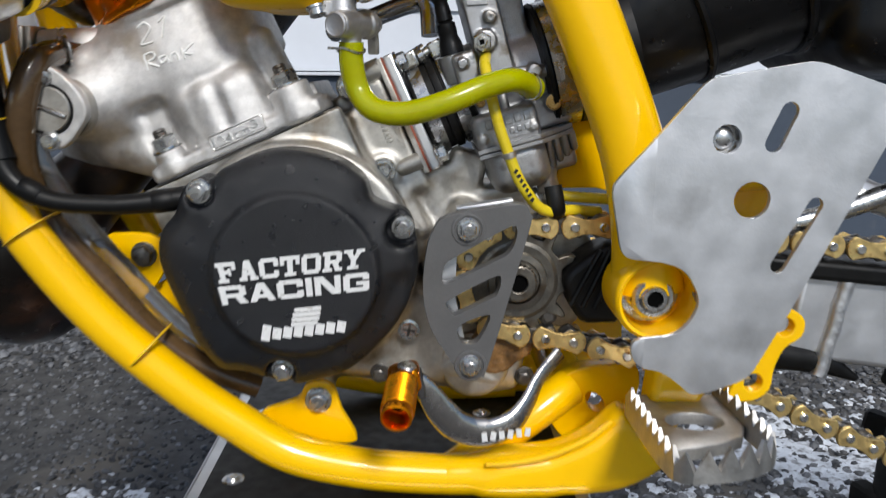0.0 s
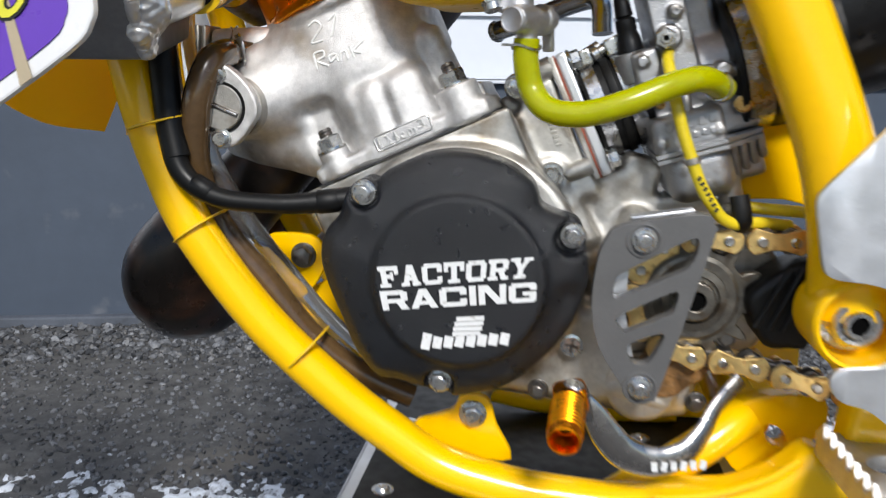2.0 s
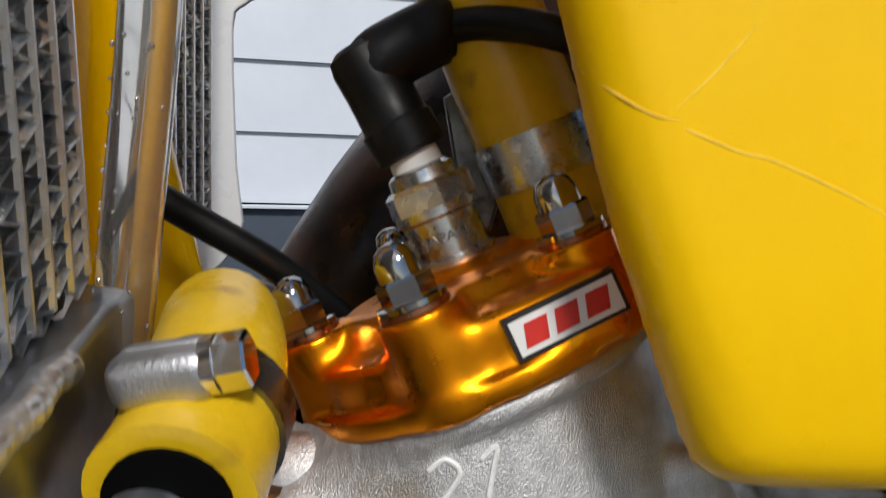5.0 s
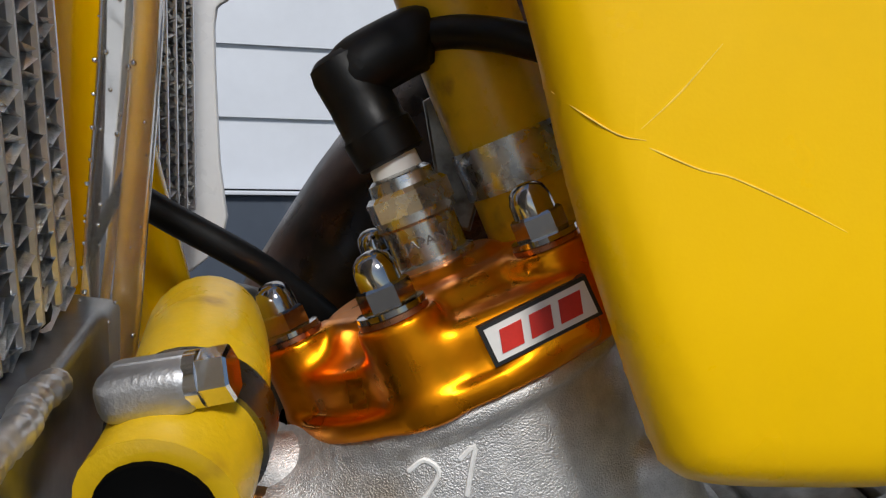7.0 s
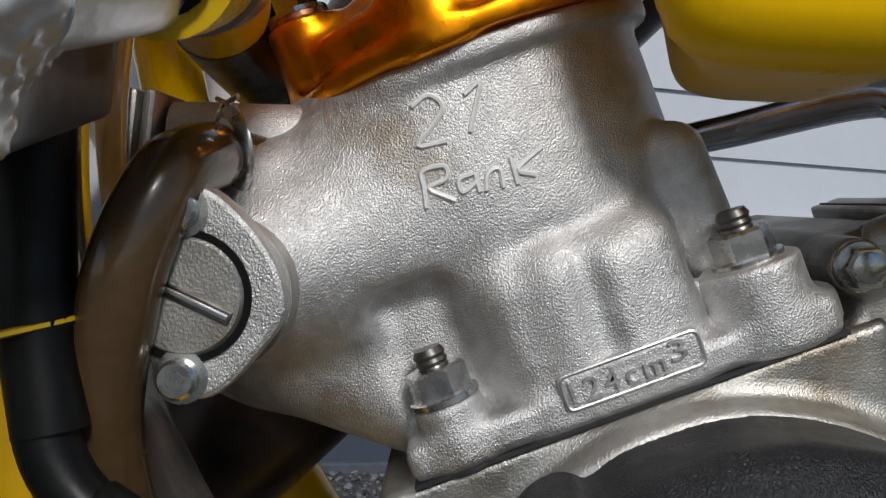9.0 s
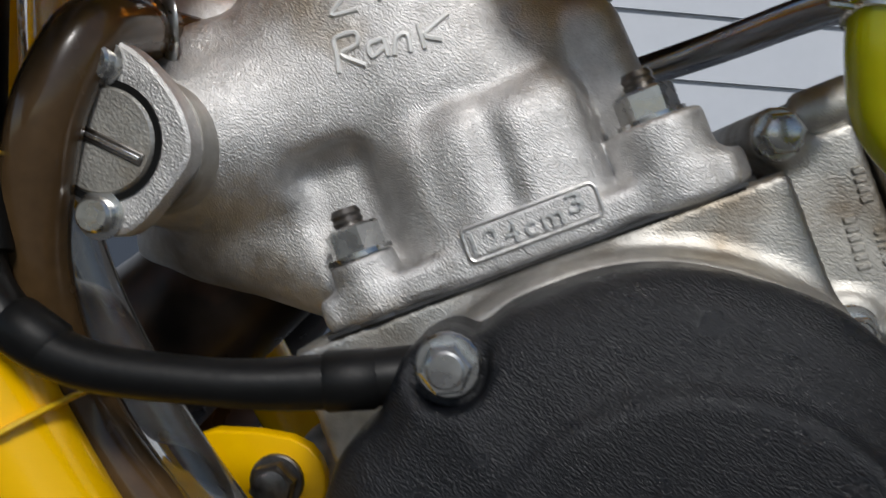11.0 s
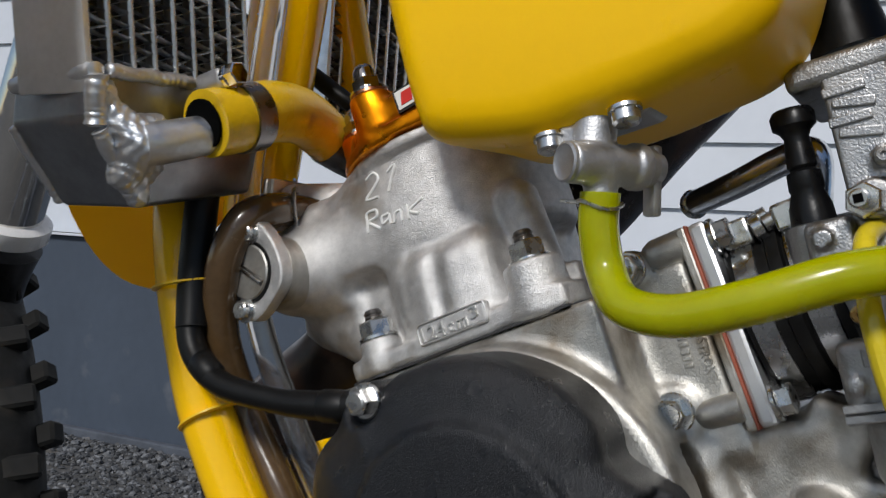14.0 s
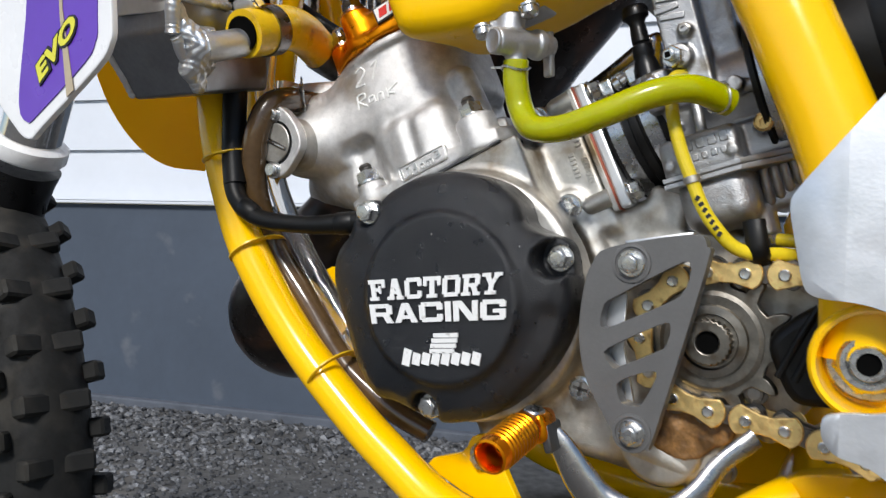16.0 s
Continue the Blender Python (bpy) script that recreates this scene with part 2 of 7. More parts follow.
def slot_xz(x0, z0, x1, z1, r, n=6):
    a = math.atan2(z1 - z0, x1 - x0)
    return [(x1 + r * math.cos(a - math.pi / 2 + math.pi * i / n), z1 + r * math.sin(a - math.pi / 2 + math.pi * i / n)) for i in range(n + 1)] + \
           [(x0 + r * math.cos(a + math.pi / 2 + math.pi * i / n), z0 + r * math.sin(a + math.pi / 2 + math.pi * i / n)) for i in range(n + 1)]


def smooth_xz(pts, steps=4):
    p = [Vector((x, 0, z)) for x, z in pts]
    n = len(p)
    out = []
    for i in range(n):
        a, b, c, d = p[i - 1], p[i], p[(i + 1) % n], p[(i + 2) % n]
        for k in range(steps):
            t = k / steps
            q = 0.5 * ((2 * b) + (c - a) * t + (2 * a - 5 * b + 4 * c - d) * t * t + (3 * b - a - 3 * c + d) * t ** 3)
            out.append((q.x, q.z))
    return out


def plate(outline, y0, y1, holes=(), bevel=0.0, bm=None, segments=2):
    """A plate cut in side view, from y0 (near face) to y1, with rounded rims."""
    bm = bm or bmesh.new()
    made = []
    for loop in (outline, *holes):
        vs = [bm.verts.new((x, y0, z)) for x, z in loop]
        made += [bm.edges.new((vs[i], vs[(i + 1) % len(vs)])) for i in range(len(vs))]
    if holes:
        got = bmesh.ops.triangle_fill(bm, use_beauty=True, use_dissolve=False, edges=made)
        faces = [g for g in got["geom"] if isinstance(g, bmesh.types.BMFace)]
    else:
        faces = [bm.faces.new([e.verts[0] for e in made])]
    rim = made
    ext = bmesh.ops.extrude_face_region(bm, geom=faces)
    moved = [g for g in ext["geom"] if isinstance(g, bmesh.types.BMVert)]
    bmesh.ops.translate(bm, verts=moved, vec=(0, y1 - y0, 0))
    if bevel:
        front = [e for e in bm.edges if e.is_valid and abs(e.verts[0].co.y - y0) < 1e-7 and abs(e.verts[1].co.y - y0) < 1e-7
                 and len(e.link_faces) == 2 and any(abs(f.calc_center_median().y - y0) > 1e-7 for f in e.link_faces)]
        bmesh.ops.bevel(bm, geom=front, offset=bevel, segments=segments, profile=0.5, affect="EDGES", clamp_overlap=True)
    return bm


def box(p, size, rot=(0, 0, 0), bevel=0.0, segments=2, bm=None):
    bm = bm or bmesh.new()
    got = bmesh.ops.create_cube(bm, size=1.0, matrix=pose(*p, *rot) @ Matrix.Diagonal((*size, 1)))
    if bevel:
        edges = list({e for v in got["verts"] for e in v.link_edges})
        bmesh.ops.bevel(bm, geom=edges, offset=bevel, segments=segments, profile=0.5, affect="EDGES", clamp_overlap=True)
    return bm


# signed-distance castings: blended solids meshed on a fine lattice
def sd_ball(p, c, r):
    return np.linalg.norm(p - np.array(c), axis=-1) - r


def sd_rod(p, a, b, r0, r1=None):
    a, b = np.array(a), np.array(b)
    ab = b - a
    t = np.clip(((p - a) @ ab) / (ab @ ab), 0, 1)
    return np.linalg.norm(p - a - t[..., None] * ab, axis=-1) - (r0 + ((r1 if r1 is not None else r0) - r0) * t)


def sd_disc(p, a, b, r, e=0.002):
    """Flat-ended rod from a to b with rounded rims."""
    a, b = np.array(a), np.array(b)
    ab = b - a
    ln = np.linalg.norm(ab)
    ab = ab / ln
    h = (p - a) @ ab
    rad = np.linalg.norm(p - a - h[..., None] * ab, axis=-1)
    dx, dy = rad - r + e, np.abs(h - ln / 2) - ln / 2 + e
    return np.minimum(np.maximum(dx, dy), 0) + np.hypot(np.maximum(dx, 0), np.maximum(dy, 0)) - e


def sd_box(p, c, half, e=0.003, turn=0.0):
    q = p - np.array(c)
    if turn:
        s, k = math.sin(radians(turn)), math.cos(radians(turn))
        q = np.stack([q[..., 0] * k + q[..., 2] * s, q[..., 1], -q[..., 0] * s + q[..., 2] * k], -1)
    d = np.abs(q) - np.array(half) + e
    return np.linalg.norm(np.maximum(d, 0), axis=-1) + np.minimum(d.max(-1), 0) - e


def blend(a, b, k):
    h = np.clip(0.5 + 0.5 * (b - a) / k, 0, 1)
    return b + (a - b) * h - k * h * (1 - h)


def carve(a, b, k):
    return -blend(-a, b, k)


def sd_outline(x, z, pts):
    """Signed distance in the side plane to a closed outline."""
    pts = np.array(pts)
    best, inside = np.full(x.shape, 1e9), np.zeros(x.shape, bool)
    for (ax, az), (bx, bz) in zip(pts, np.roll(pts, -1, 0)):
        ex, ez = bx - ax, bz - az
        t = np.clip(((x - ax) * ex + (z - az) * ez) / (ex * ex + ez * ez), 0, 1)
        best = np.minimum(best, np.hypot(x - ax - t * ex, z - az - t * ez))
        if ez:
            inside ^= ((az > z) != (bz > z)) & (x < ax + (z - az) * ex / ez)
    return np.where(inside, -best, best)


def casting(field, lo, hi, step, m=None):
    """Surface of a distance field, as a bmesh, by joining the cells that the surface crosses."""
    lo, hi = np.array(lo), np.array(hi)
    n = np.ceil((hi - lo) / step).astype(int) + 1
    ax = [lo[i] + step * np.arange(n[i]) for i in range(3)]
    p = np.stack(np.meshgrid(*ax, indexing="ij"), -1)
    v = field(p)
    s = v < 0
    acc = np.zeros((*(n - 1), 3))
    cnt = np.zeros(n - 1)
    for d in range(3):
        o = [k for k in range(3) if k != d]
        a = [slice(None)] * 3
        b = [slice(None)] * 3
        a[d], b[d] = slice(0, -1), slice(1, None)
        va, vb = v[tuple(a)], v[tuple(b)]
        cross = s[tuple(a)] != s[tuple(b)]
        t = np.where(cross, va / np.where(cross, va - vb, 1), 0)
        pt = p[tuple(a)].copy()
        pt[..., d] += t * step
        for i in (0, 1):
            for j in (0, 1):
                c = [slice(None)] * 3
                c[o[0]] = slice(i, n[o[0]] - 1 + i)
                c[o[1]] = slice(j, n[o[1]] - 1 + j)
                cc = cross[tuple(c)]
                acc += np.where(cc[..., None], pt[tuple(c)], 0)
                cnt += cc
    live = cnt > 0
    index = np.full(live.shape, -1)
    index[live] = np.arange(live.sum())
    verts = acc[live] / cnt[live][:, None]
    quads = []
    for d in range(3):
        o = [k for k in range(3) if k != d]
        a = [slice(1, -1)] * 3
        b = [slice(1, -1)] * 3
        a[d], b[d] = slice(0, -1), slice(1, None)
        cross = np.argwhere(s[tuple(a)] != s[tuple(b)])
        cross[:, o[0]] += 1
        cross[:, o[1]] += 1
        q = []
        for i, j in ((0, 0), (1, 0), (1, 1), (0, 1)):
            c = cross.copy()
            c[:, o[0]] -= i
            c[:, o[1]] -= j
            q.append(index[c[:, 0], c[:, 1], c[:, 2]])
        quads.append(np.stack(q, 1))
    quads = np.concatenate(quads)
    quads = quads[(quads >= 0).all(1)]
    me = bpy.data.meshes.new("casting")
    me.from_pydata([tuple(x) for x in verts], [], [tuple(x) for x in quads])
    bm = bmesh.new()
    bm.from_mesh(me)
    bpy.data.meshes.remove(me)
    if m is not None:
        bmesh.ops.transform(bm, matrix=m, verts=bm.verts)
    return bm


def lettering(text, width, height, m, depth=0.0006, bold=0.0, shear=0.0, spacing=1.0):
    """Raised lettering in the built-in font, stretched to its size; m puts its lower left corner, x along, y up, z out."""
    cu = bpy.data.curves.new("lettering", "FONT")
    cu.body, cu.offset, cu.shear, cu.space_character, cu.resolution_u = text, bold, shear, spacing, 3
    cu.extrude = 0.02
    ob = new("lettering", cu)
    bpy.context.view_layer.update()
    me = bpy.data.meshes.new_from_object(ob.evaluated_get(bpy.context.evaluated_depsgraph_get()))
    bpy.data.objects.remove(ob)
    bm = bmesh.new()
    bm.from_mesh(me)
    bpy.data.meshes.remove(me)
    xs, ys = [v.co.x for v in bm.verts], [v.co.y for v in bm.verts]
    fx, fy = width / (max(xs) - min(xs)), height / (max(ys) - min(ys))
    x0, y0 = min(xs), min(ys)
    for v in bm.verts:
        v.co = m @ Vector(((v.co.x - x0) * fx, (v.co.y - y0) * fy, depth if v.co.z > 0 else -0.0008))
    return bm


def bolt(parent, p, across, out, flange=0.0, axis=(0, -1, 0), material=None, turn=0.3, label="", name="bolt", recess=False):
    """Hex bolt head with its flange or washer; p is the seat."""
    bm = bmesh.new()
    f = flange or across * 0.62
    t = out * 0.25
    add_lathe(bm, p, axis, [(0, f), (t * 0.7, f), (t, f * 0.93)], 20)
    add_hex(bm, p, axis, across, t * 0.9, out, turn)
    ax = Vector(axis).normalized()
    if recess:
        add_lathe(bm, Vector(p) + ax * out * 0.99, axis, [(0, across * 0.44), (out * 0.06, across * 0.40), (-out * 0.1, across * 0.33), (-out * 0.12, 0)], 16)
    else:
        add_lathe(bm, Vector(p) + ax * out * 0.98, axis, [(0, across * 0.44), (out * 0.08, across * 0.36), (out * 0.1, 0)], 16)
    return part(name, bm, material or STEEL, parent, label, smooth=30)


def thing(name, p, label, category, group="", kind=""):
    e = new(name)
    e.location = p
    e.empty_display_size = 0.05
    return tagged(e, label, category, group, kind)


# ---- ground and wall ----
GROUND = node_mat("packed_gravel", (0.075, 0.073, 0.070), 0.8, 0.0, 0.4, 30, 1.0, 260, dirt=(0.13, 0.115, 0.095), dirt_amount=0.25, dirt_scale=3)
STONE = node_mat("stone_chips", (0.075, 0.077, 0.081), 0.65, 0.0, 0.5, 90, 0.4, 400, dirt=(0.22, 0.215, 0.21), dirt_amount=0.15, dirt_scale=70, island=1.0)
SNOW = node_mat("old_snow", (0.66, 0.69, 0.73), 0.6, 0.0, 0.16, 40, 0.9, 150, dirt=(0.20, 0.20, 0.20), dirt_amount=0.42, dirt_scale=75)
bm = bmesh.new()
bmesh.ops.create_grid(bm, x_segments=40, y_segments=40, size=300.0)
ground = tagged(link_mesh(bm, "ground", GROUND), "dark packed gravel yard with stone chips", "ground", kind="structure")

rng = np.random.default_rng(4)


def scatter_stones():
    n = 36000
    xy = np.stack([rng.uniform(-2.7, 1.2, n), rng.uniform(0.40, 2.2, n)], 1)
    size = 0.0034 + 0.0072 * rng.random(n) ** 2.0
    near_wall = 1.84 + (xy[:, 0] + 1.355) * 0.2307 - xy[:, 1]
    size *= np.where(near_wall < 0.28, 1.35, 1.0) * np.where((near_wall > 0.3) & (np.abs(xy[:, 0] + 0.75) < 0.45), 0.72, 1.0)
    keep = near_wall > 0.01
    xy, size = xy[keep], size[keep]
    n = len(size)
    g = 0.618
    base = np.array([(0, s1, s2 * g) for s1 in (-1, 1) for s2 in (-1, 1)] + [(s1, s2 * g, 0) for s1 in (-1, 1) for s2 in (-1, 1)] + [(s2 * g, 0, s1) for s1 in (-1, 1) for s2 in (-1, 1)], float) * 0.86
    gaps = np.linalg.norm(base[:, None] - base[None], axis=-1) < 1.2
    faces = np.array([(i, j, k) for i, j, k in itertools.combinations(range(12), 3) if gaps[i, j] and gaps[j, k] and gaps[i, k]])
    turned = [np.dot(np.cross(base[j] - base[i], base[k] - base[i]), base[i]) < 0 for i, j, k in faces]
    faces[turned] = faces[turned][:, ::-1]
    v = base[None] * (size[:, None, None] * rng.uniform(0.75, 1.25, (n, 12, 1)) * np.stack([rng.uniform(0.8, 1.3, n), rng.uniform(0.7, 1.1, n), rng.uniform(0.5, 0.95, n)], -1)[:, None])
    v += rng.normal(0, 0.07, v.shape) * size[:, None, None]
    a = rng.uniform(0, 6.28, n)
    c, s = np.cos(a), np.sin(a)
    v = np.stack([v[..., 0] * c[:, None] - v[..., 1] * s[:, None], v[..., 0] * s[:, None] + v[..., 1] * c[:, None], v[..., 2]], -1)
    v += np.stack([xy[:, 0], xy[:, 1], size * 0.25], -1)[:, None]
    f = (faces[None] + 12 * np.arange(n)[:, None, None]).reshape(-1, 3)
    me = bpy.data.meshes.new("gravel")
    me.from_pydata(v.reshape(-1, 3).tolist(), [], f.tolist())
    me.materials.append(STONE)
    return tagged(new("gravel", me), "loose dark and grey stone chips on the ground", "gravel", kind="stuff")


def scatter_snow():
    h = 0.0055
    xs, ys = np.arange(-1.15, 1.2, h), np.arange(0.75, 1.70, h)
    verts, faces, index = [], [], {}

    def level(x, y):
        a = noise.fractal(Vector((x * 5.0, y * 7.0, 3.1)), 1.0, 2.0, 3)
        b = noise.fractal(Vector((x * 34, y * 34, 0.4)), 0.7, 2.0, 4)
        left = 1.0 - math.hypot((x + 0.60) / 0.36, (y - 1.02) / 0.15)
        right = 1.0 - math.hypot((x - 0.58) / 0.48, (y - 1.27) / 0.33)
        strip = 0.55 - math.hypot((x + 0.05) / 0.5, (y - 0.98) / 0.14)
        c = noise.noise(Vector((x * 95, y * 95, 7.7)))
        return 0.34 * a + 0.50 * b + 0.34 * c + 0.75 * max(left, right, strip) - 0.27
    lev = {(i, j): level(x, y) for i, x in enumerate(xs) for j, y in enumerate(ys)}

    def vid(i, j):
        if (i, j) not in index:
            index[i, j] = len(verts)
            verts.append((xs[i] + 0.35 * h * math.sin(i * 7.1 + j * 3.3), ys[j] + 0.35 * h * math.sin(i * 2.7 + j * 9.1), -0.0015 + min(max(lev[i, j], -0.02), 0.35) * 0.021))
        return index[i, j]
    for i in range(len(xs) - 1):
        for j in range(len(ys) - 1):
            if lev[i, j] + lev[i + 1, j] + lev[i, j + 1] + lev[i + 1, j + 1] > 0:
                faces.append((vid(i, j), vid(i + 1, j), vid(i + 1, j + 1), vid(i, j + 1)))
    me = bpy.data.meshes.new("snow")
    me.from_pydata(verts, [], faces)
    me.materials.append(SNOW)
    me.polygons.foreach_set("use_smooth", [True] * len(me.polygons))
    return tagged(new("snow", me), "thin crusty patches of old snow on gravel", "snow", kind="stuff")


scatter_stones()
scatter_snow()

WALL = pose(-1.355, 1.84, 0, 0, 0, 12.99)
wall = tagged(link_mesh(box((0.6, 0.15, 0.31), (9.0, 0.3, 0.62), bevel=0.004), "wall_north", WALLDARK), "dark blue-grey painted plinth of a house wall", "wall", kind="structure")
wall.matrix_world = WALL
upper = part("wall_core", box((0.6, 0.17, 1.71), (9.0, 0.24, 2.16)), SIDING, wall)
part("drip_edge", box((0.6, -0.006, 0.625), (9.0, 0.03, 0.008), bevel=0.002), SIDING, wall, "thin white drip edge above the plinth")
part("footing", box((0.6, -0.012, 0.012), (9.0, 0.03, 0.03), bevel=0.006), node_mat("dusty_mortar", (0.075, 0.085, 0.105), 0.8, 0, 0.2, 20, 0.5, 80), wall, "dusty dark footing along the ground")
board = bmesh.new()
pts = [(0.030, 0.0), (0.004, 0.0), (0.016, 0.163), (0.030, 0.163)]
ends = [[board.verts.new((x, y, z)) for y, z in pts] for x in (-3.9, 5.1)]
for i in range(4):
    board.faces.new((ends[0][i], ends[0][(i + 1) % 4], ends[1][(i + 1) % 4], ends[1][i]))
board.faces.new(ends[0])
board.faces.new(ends[1])
first = part("board", board, SIDING, wall, smooth=0)
first.location = (0, 0.02, 0.632)
for k in range(1, 13):
    b = new("board", first.data)
    b.parent, b.location = wall, (0, 0.02, 0.632 + 0.157 * k)

# ---- workshop stand under the frame ----
STANDALU = node_mat("brushed_stand_aluminium", (0.68, 0.69, 0.71), 0.42, 1.0, 0.06, 90, 0.15, 260, rough_vary=0.05, stretch=(0.08, 1.0, 1.0))
stand = thing("bike_stand", (-0.03, 0.5, 0), "brushed aluminium motocross stand with a black rubber top", "stand")
top = part("top_plate", box((-0.0295, 0.518, 0.4055), (0.2275, 0.278, 0.004), bevel=0.0018, segments=3), STANDALU, stand)
part("front_lip", box((-0.0295, 0.3815, 0.3965), (0.2252, 0.003, 0.022), bevel=0.0012), STANDALU, stand, "folded front lip with small scratches")
part("back_lip", box((-0.0295, 0.6545, 0.3965), (0.2252, 0.003, 0.022), bevel=0.0012), STANDALU, stand)
for x in (-0.1412, 0.0822):
    part("side_lip", box((x, 0.518, 0.3965), (0.003, 0.27, 0.022), bevel=0.0012), STANDALU, stand)
part("rubber_mat", box((-0.0295, 0.515, 0.4095), (0.207, 0.25, 0.004), bevel=0.001), RUBBER, top, "black rubber pad")
for x, y in ((-0.118, 0.421), (-0.059, 0.424), (0.03, 0.421), (-0.118, 0.60), (-0.059, 0.60), (0.03, 0.60), (-0.118, 0.51), (0.03, 0.51)):
    part("rivet", lathe((x, y, 0.4112), (0, 0, 1), [(0, 0.0062), (0.0006, 0.0062), (0.0008, 0.0042), (0.0022, 0.0032), (0.0026, 0)], 18), STEEL, top)
for y, o in ((0.392, -1), (0.644, 1)):
    for x, s in ((-0.135, -1), (0.076, 1)):
        part("leg", tube([(x, y, 0.386), (x + s * 0.012, y + o * 0.004, 0.372), (x + s * 0.026, y + o * 0.012, 0.335), (x + s * 0.045, y + o * 0.03, 0.2), (x + s * 0.07, y + o * 0.055, 0.012)], 0.0105, 8, 14), BRIGHT, stand, "bright bent round tube")
    part("foot_rail", tube([(-0.206, y + o * 0.055, 0.011), (0.15, y + o * 0.055, 0.011)], 0.0105, 2, 14), BRIGHT, stand)
for x in (-0.119, 0.062):
    part("lift_arm", box((x, 0.402, 0.330), (0.010, 0.018, 0.115), (0, 3 if x > 0 else -3, 0), 0.0015), STANDALU, stand)
    part("lift_arm", box((x + (0.013 if x < 0 else -0.013), 0.412, 0.325), (0.004, 0.018, 0.12), (0, 3 if x > 0 else -3, 0), 0.001), STANDALU, stand)
part("cross_bar", box((-0.027, 0.398, 0.352), (0.178, 0.012, 0.013), bevel=0.001), STANDALU, stand)
part("lift_panel", box((-0.027, 0.402, 0.31), (0.172, 0.003, 0.075), bevel=0.001), STANDALU, stand)
for x in (-0.133, 0.0745):
    part("weld_bead", tube([(x - 0.008, 0.383, 0.382), (x, 0.3805, 0.3795), (x + 0.008, 0.383, 0.3815)], 0.0028, 5, 8), STANDALU, stand)

# ---- the motorcycle ----
bike = thing("motorcycle", (-0.03, 0.475, 0.0), "yellow motocross motorcycle with alloy engine and black ignition cover", "motorcycle")
LEANING = 24.0
CYL = Matrix.Translation((-0.108, 0.472, 0.598)) @ Matrix.Rotation(radians(-LEANING), 4, "Y")


def cyl(u, v, w):
    return CYL @ Vector((u, v, w))


def cyl_dir(u, v, w):
    return CYL.to_3x3() @ Vector((u, v, w))


# frame
RAIL = [(-0.2685, 0.445, 0.86), (-0.2615, 0.424, 0.76), (-0.2405, 0.4055, 0.645), (-0.2222, 0.4050, 0.5800), (-0.2040, 0.4068, 0.5440), (-0.1755, 0.4095, 0.5060), (-0.1390, 0.4110, 0.4715),
        (-0.112, 0.411, 0.4515), (-0.0845, 0.41, 0.4345), (-0.0487, 0.409, 0.4255), (-0.0117, 0.409, 0.4215), (0.0247, 0.409, 0.4205), (0.055, 0.409, 0.4225)]
part("down_tube", tube(RAIL, 0.0112, 8, 20), YELLOW, bike, "yellow painted cradle tube with a soft highlight")
part("down_tube", tube([(x, 0.95 - y, z) for x, y, z in RAIL], 0.0112, 8, 16), YELLOW, bike)
part("head_tube_gusset", tube([(-0.258, 0.46, 0.60), (-0.252, 0.465, 0.70), (-0.248, 0.47, 0.80), (-0.25, 0.475, 0.92)], [0.016, 0.018, 0.02, 0.022], 6, 16), YELLOW, bike, "yellow centre tube behind the radiator")
GUSSET = smooth_xz([(0.022, 0.4125), (0.078, 0.412), (0.106, 0.418), (0.1265, 0.4335), (0.118, 0.444), (0.108, 0.4535), (0.0965, 0.462), (0.080, 0.4475), (0.058, 0.4375), (0.03, 0.433)], 3)


def gusset_field(p):
    """Folded gusset welded over the end of the cradle tube."""
    e = 0.0085
    dx = sd_outline(p[:, 0, :, 0], p[:, 0, :, 2], GUSSET)[:, None, :] + e
    dy = np.abs(p[..., 1] - 0.4085) - 0.0130 + e
    d = np.minimum(np.maximum(dx, dy), 0) + np.hypot(np.maximum(dx, 0), np.maximum(dy, 0)) - e
    return blend(d, sd_rod(p, (0.0050, 0.409, 0.4208), (0.0550, 0.409, 0.4225), 0.0114), 0.008)


part("peg_bracket", casting(gusset_field, (-0.010, 0.390, 0.402), (0.132, 0.426, 0.468), 0.0014), YELLOW, bike, "yellow welded gusset at the foot of the cradle", smooth=70)
part("weld_seam", tube([(0.024, 0.3965, 0.4330), (0.034, 0.3950, 0.4345), (0.050, 0.3948, 0.4372), (0.064, 0.3948, 0.4418), (0.078, 0.3950, 0.4485), (0.090, 0.3960, 0.4580)], [0.0014, 0.0019, 0.0021, 0.0020, 0.0019, 0.0014], 8, 8), YELLOW, bike, "painted weld along the gusset")
part("pivot_plate", plate(smooth_xz([(0.100, 0.512), (0.13, 0.512), (0.146, 0.49), (0.142, 0.472), (0.128, 0.452), (0.113, 0.447), (0.1115, 0.466), (0.1125, 0.488)], 3), 0.40, 0.418, bevel=0.004, segments=3), YELLOW, bike)
part("cross_tube", tube([(0.004, 0.425, 0.4130), (0.0187, 0.430, 0.4207), (0.0353, 0.432, 0.4316), (0.0517, 0.434, 0.4432), (0.0660, 0.440, 0.4520), (0.0760, 0.446, 0.4570)], [0.0105, 0.0105, 0.0105, 0.0105, 0.0110, 0.0115], 6, 18), YELLOW, bike, "yellow brace tube behind the shift lever")
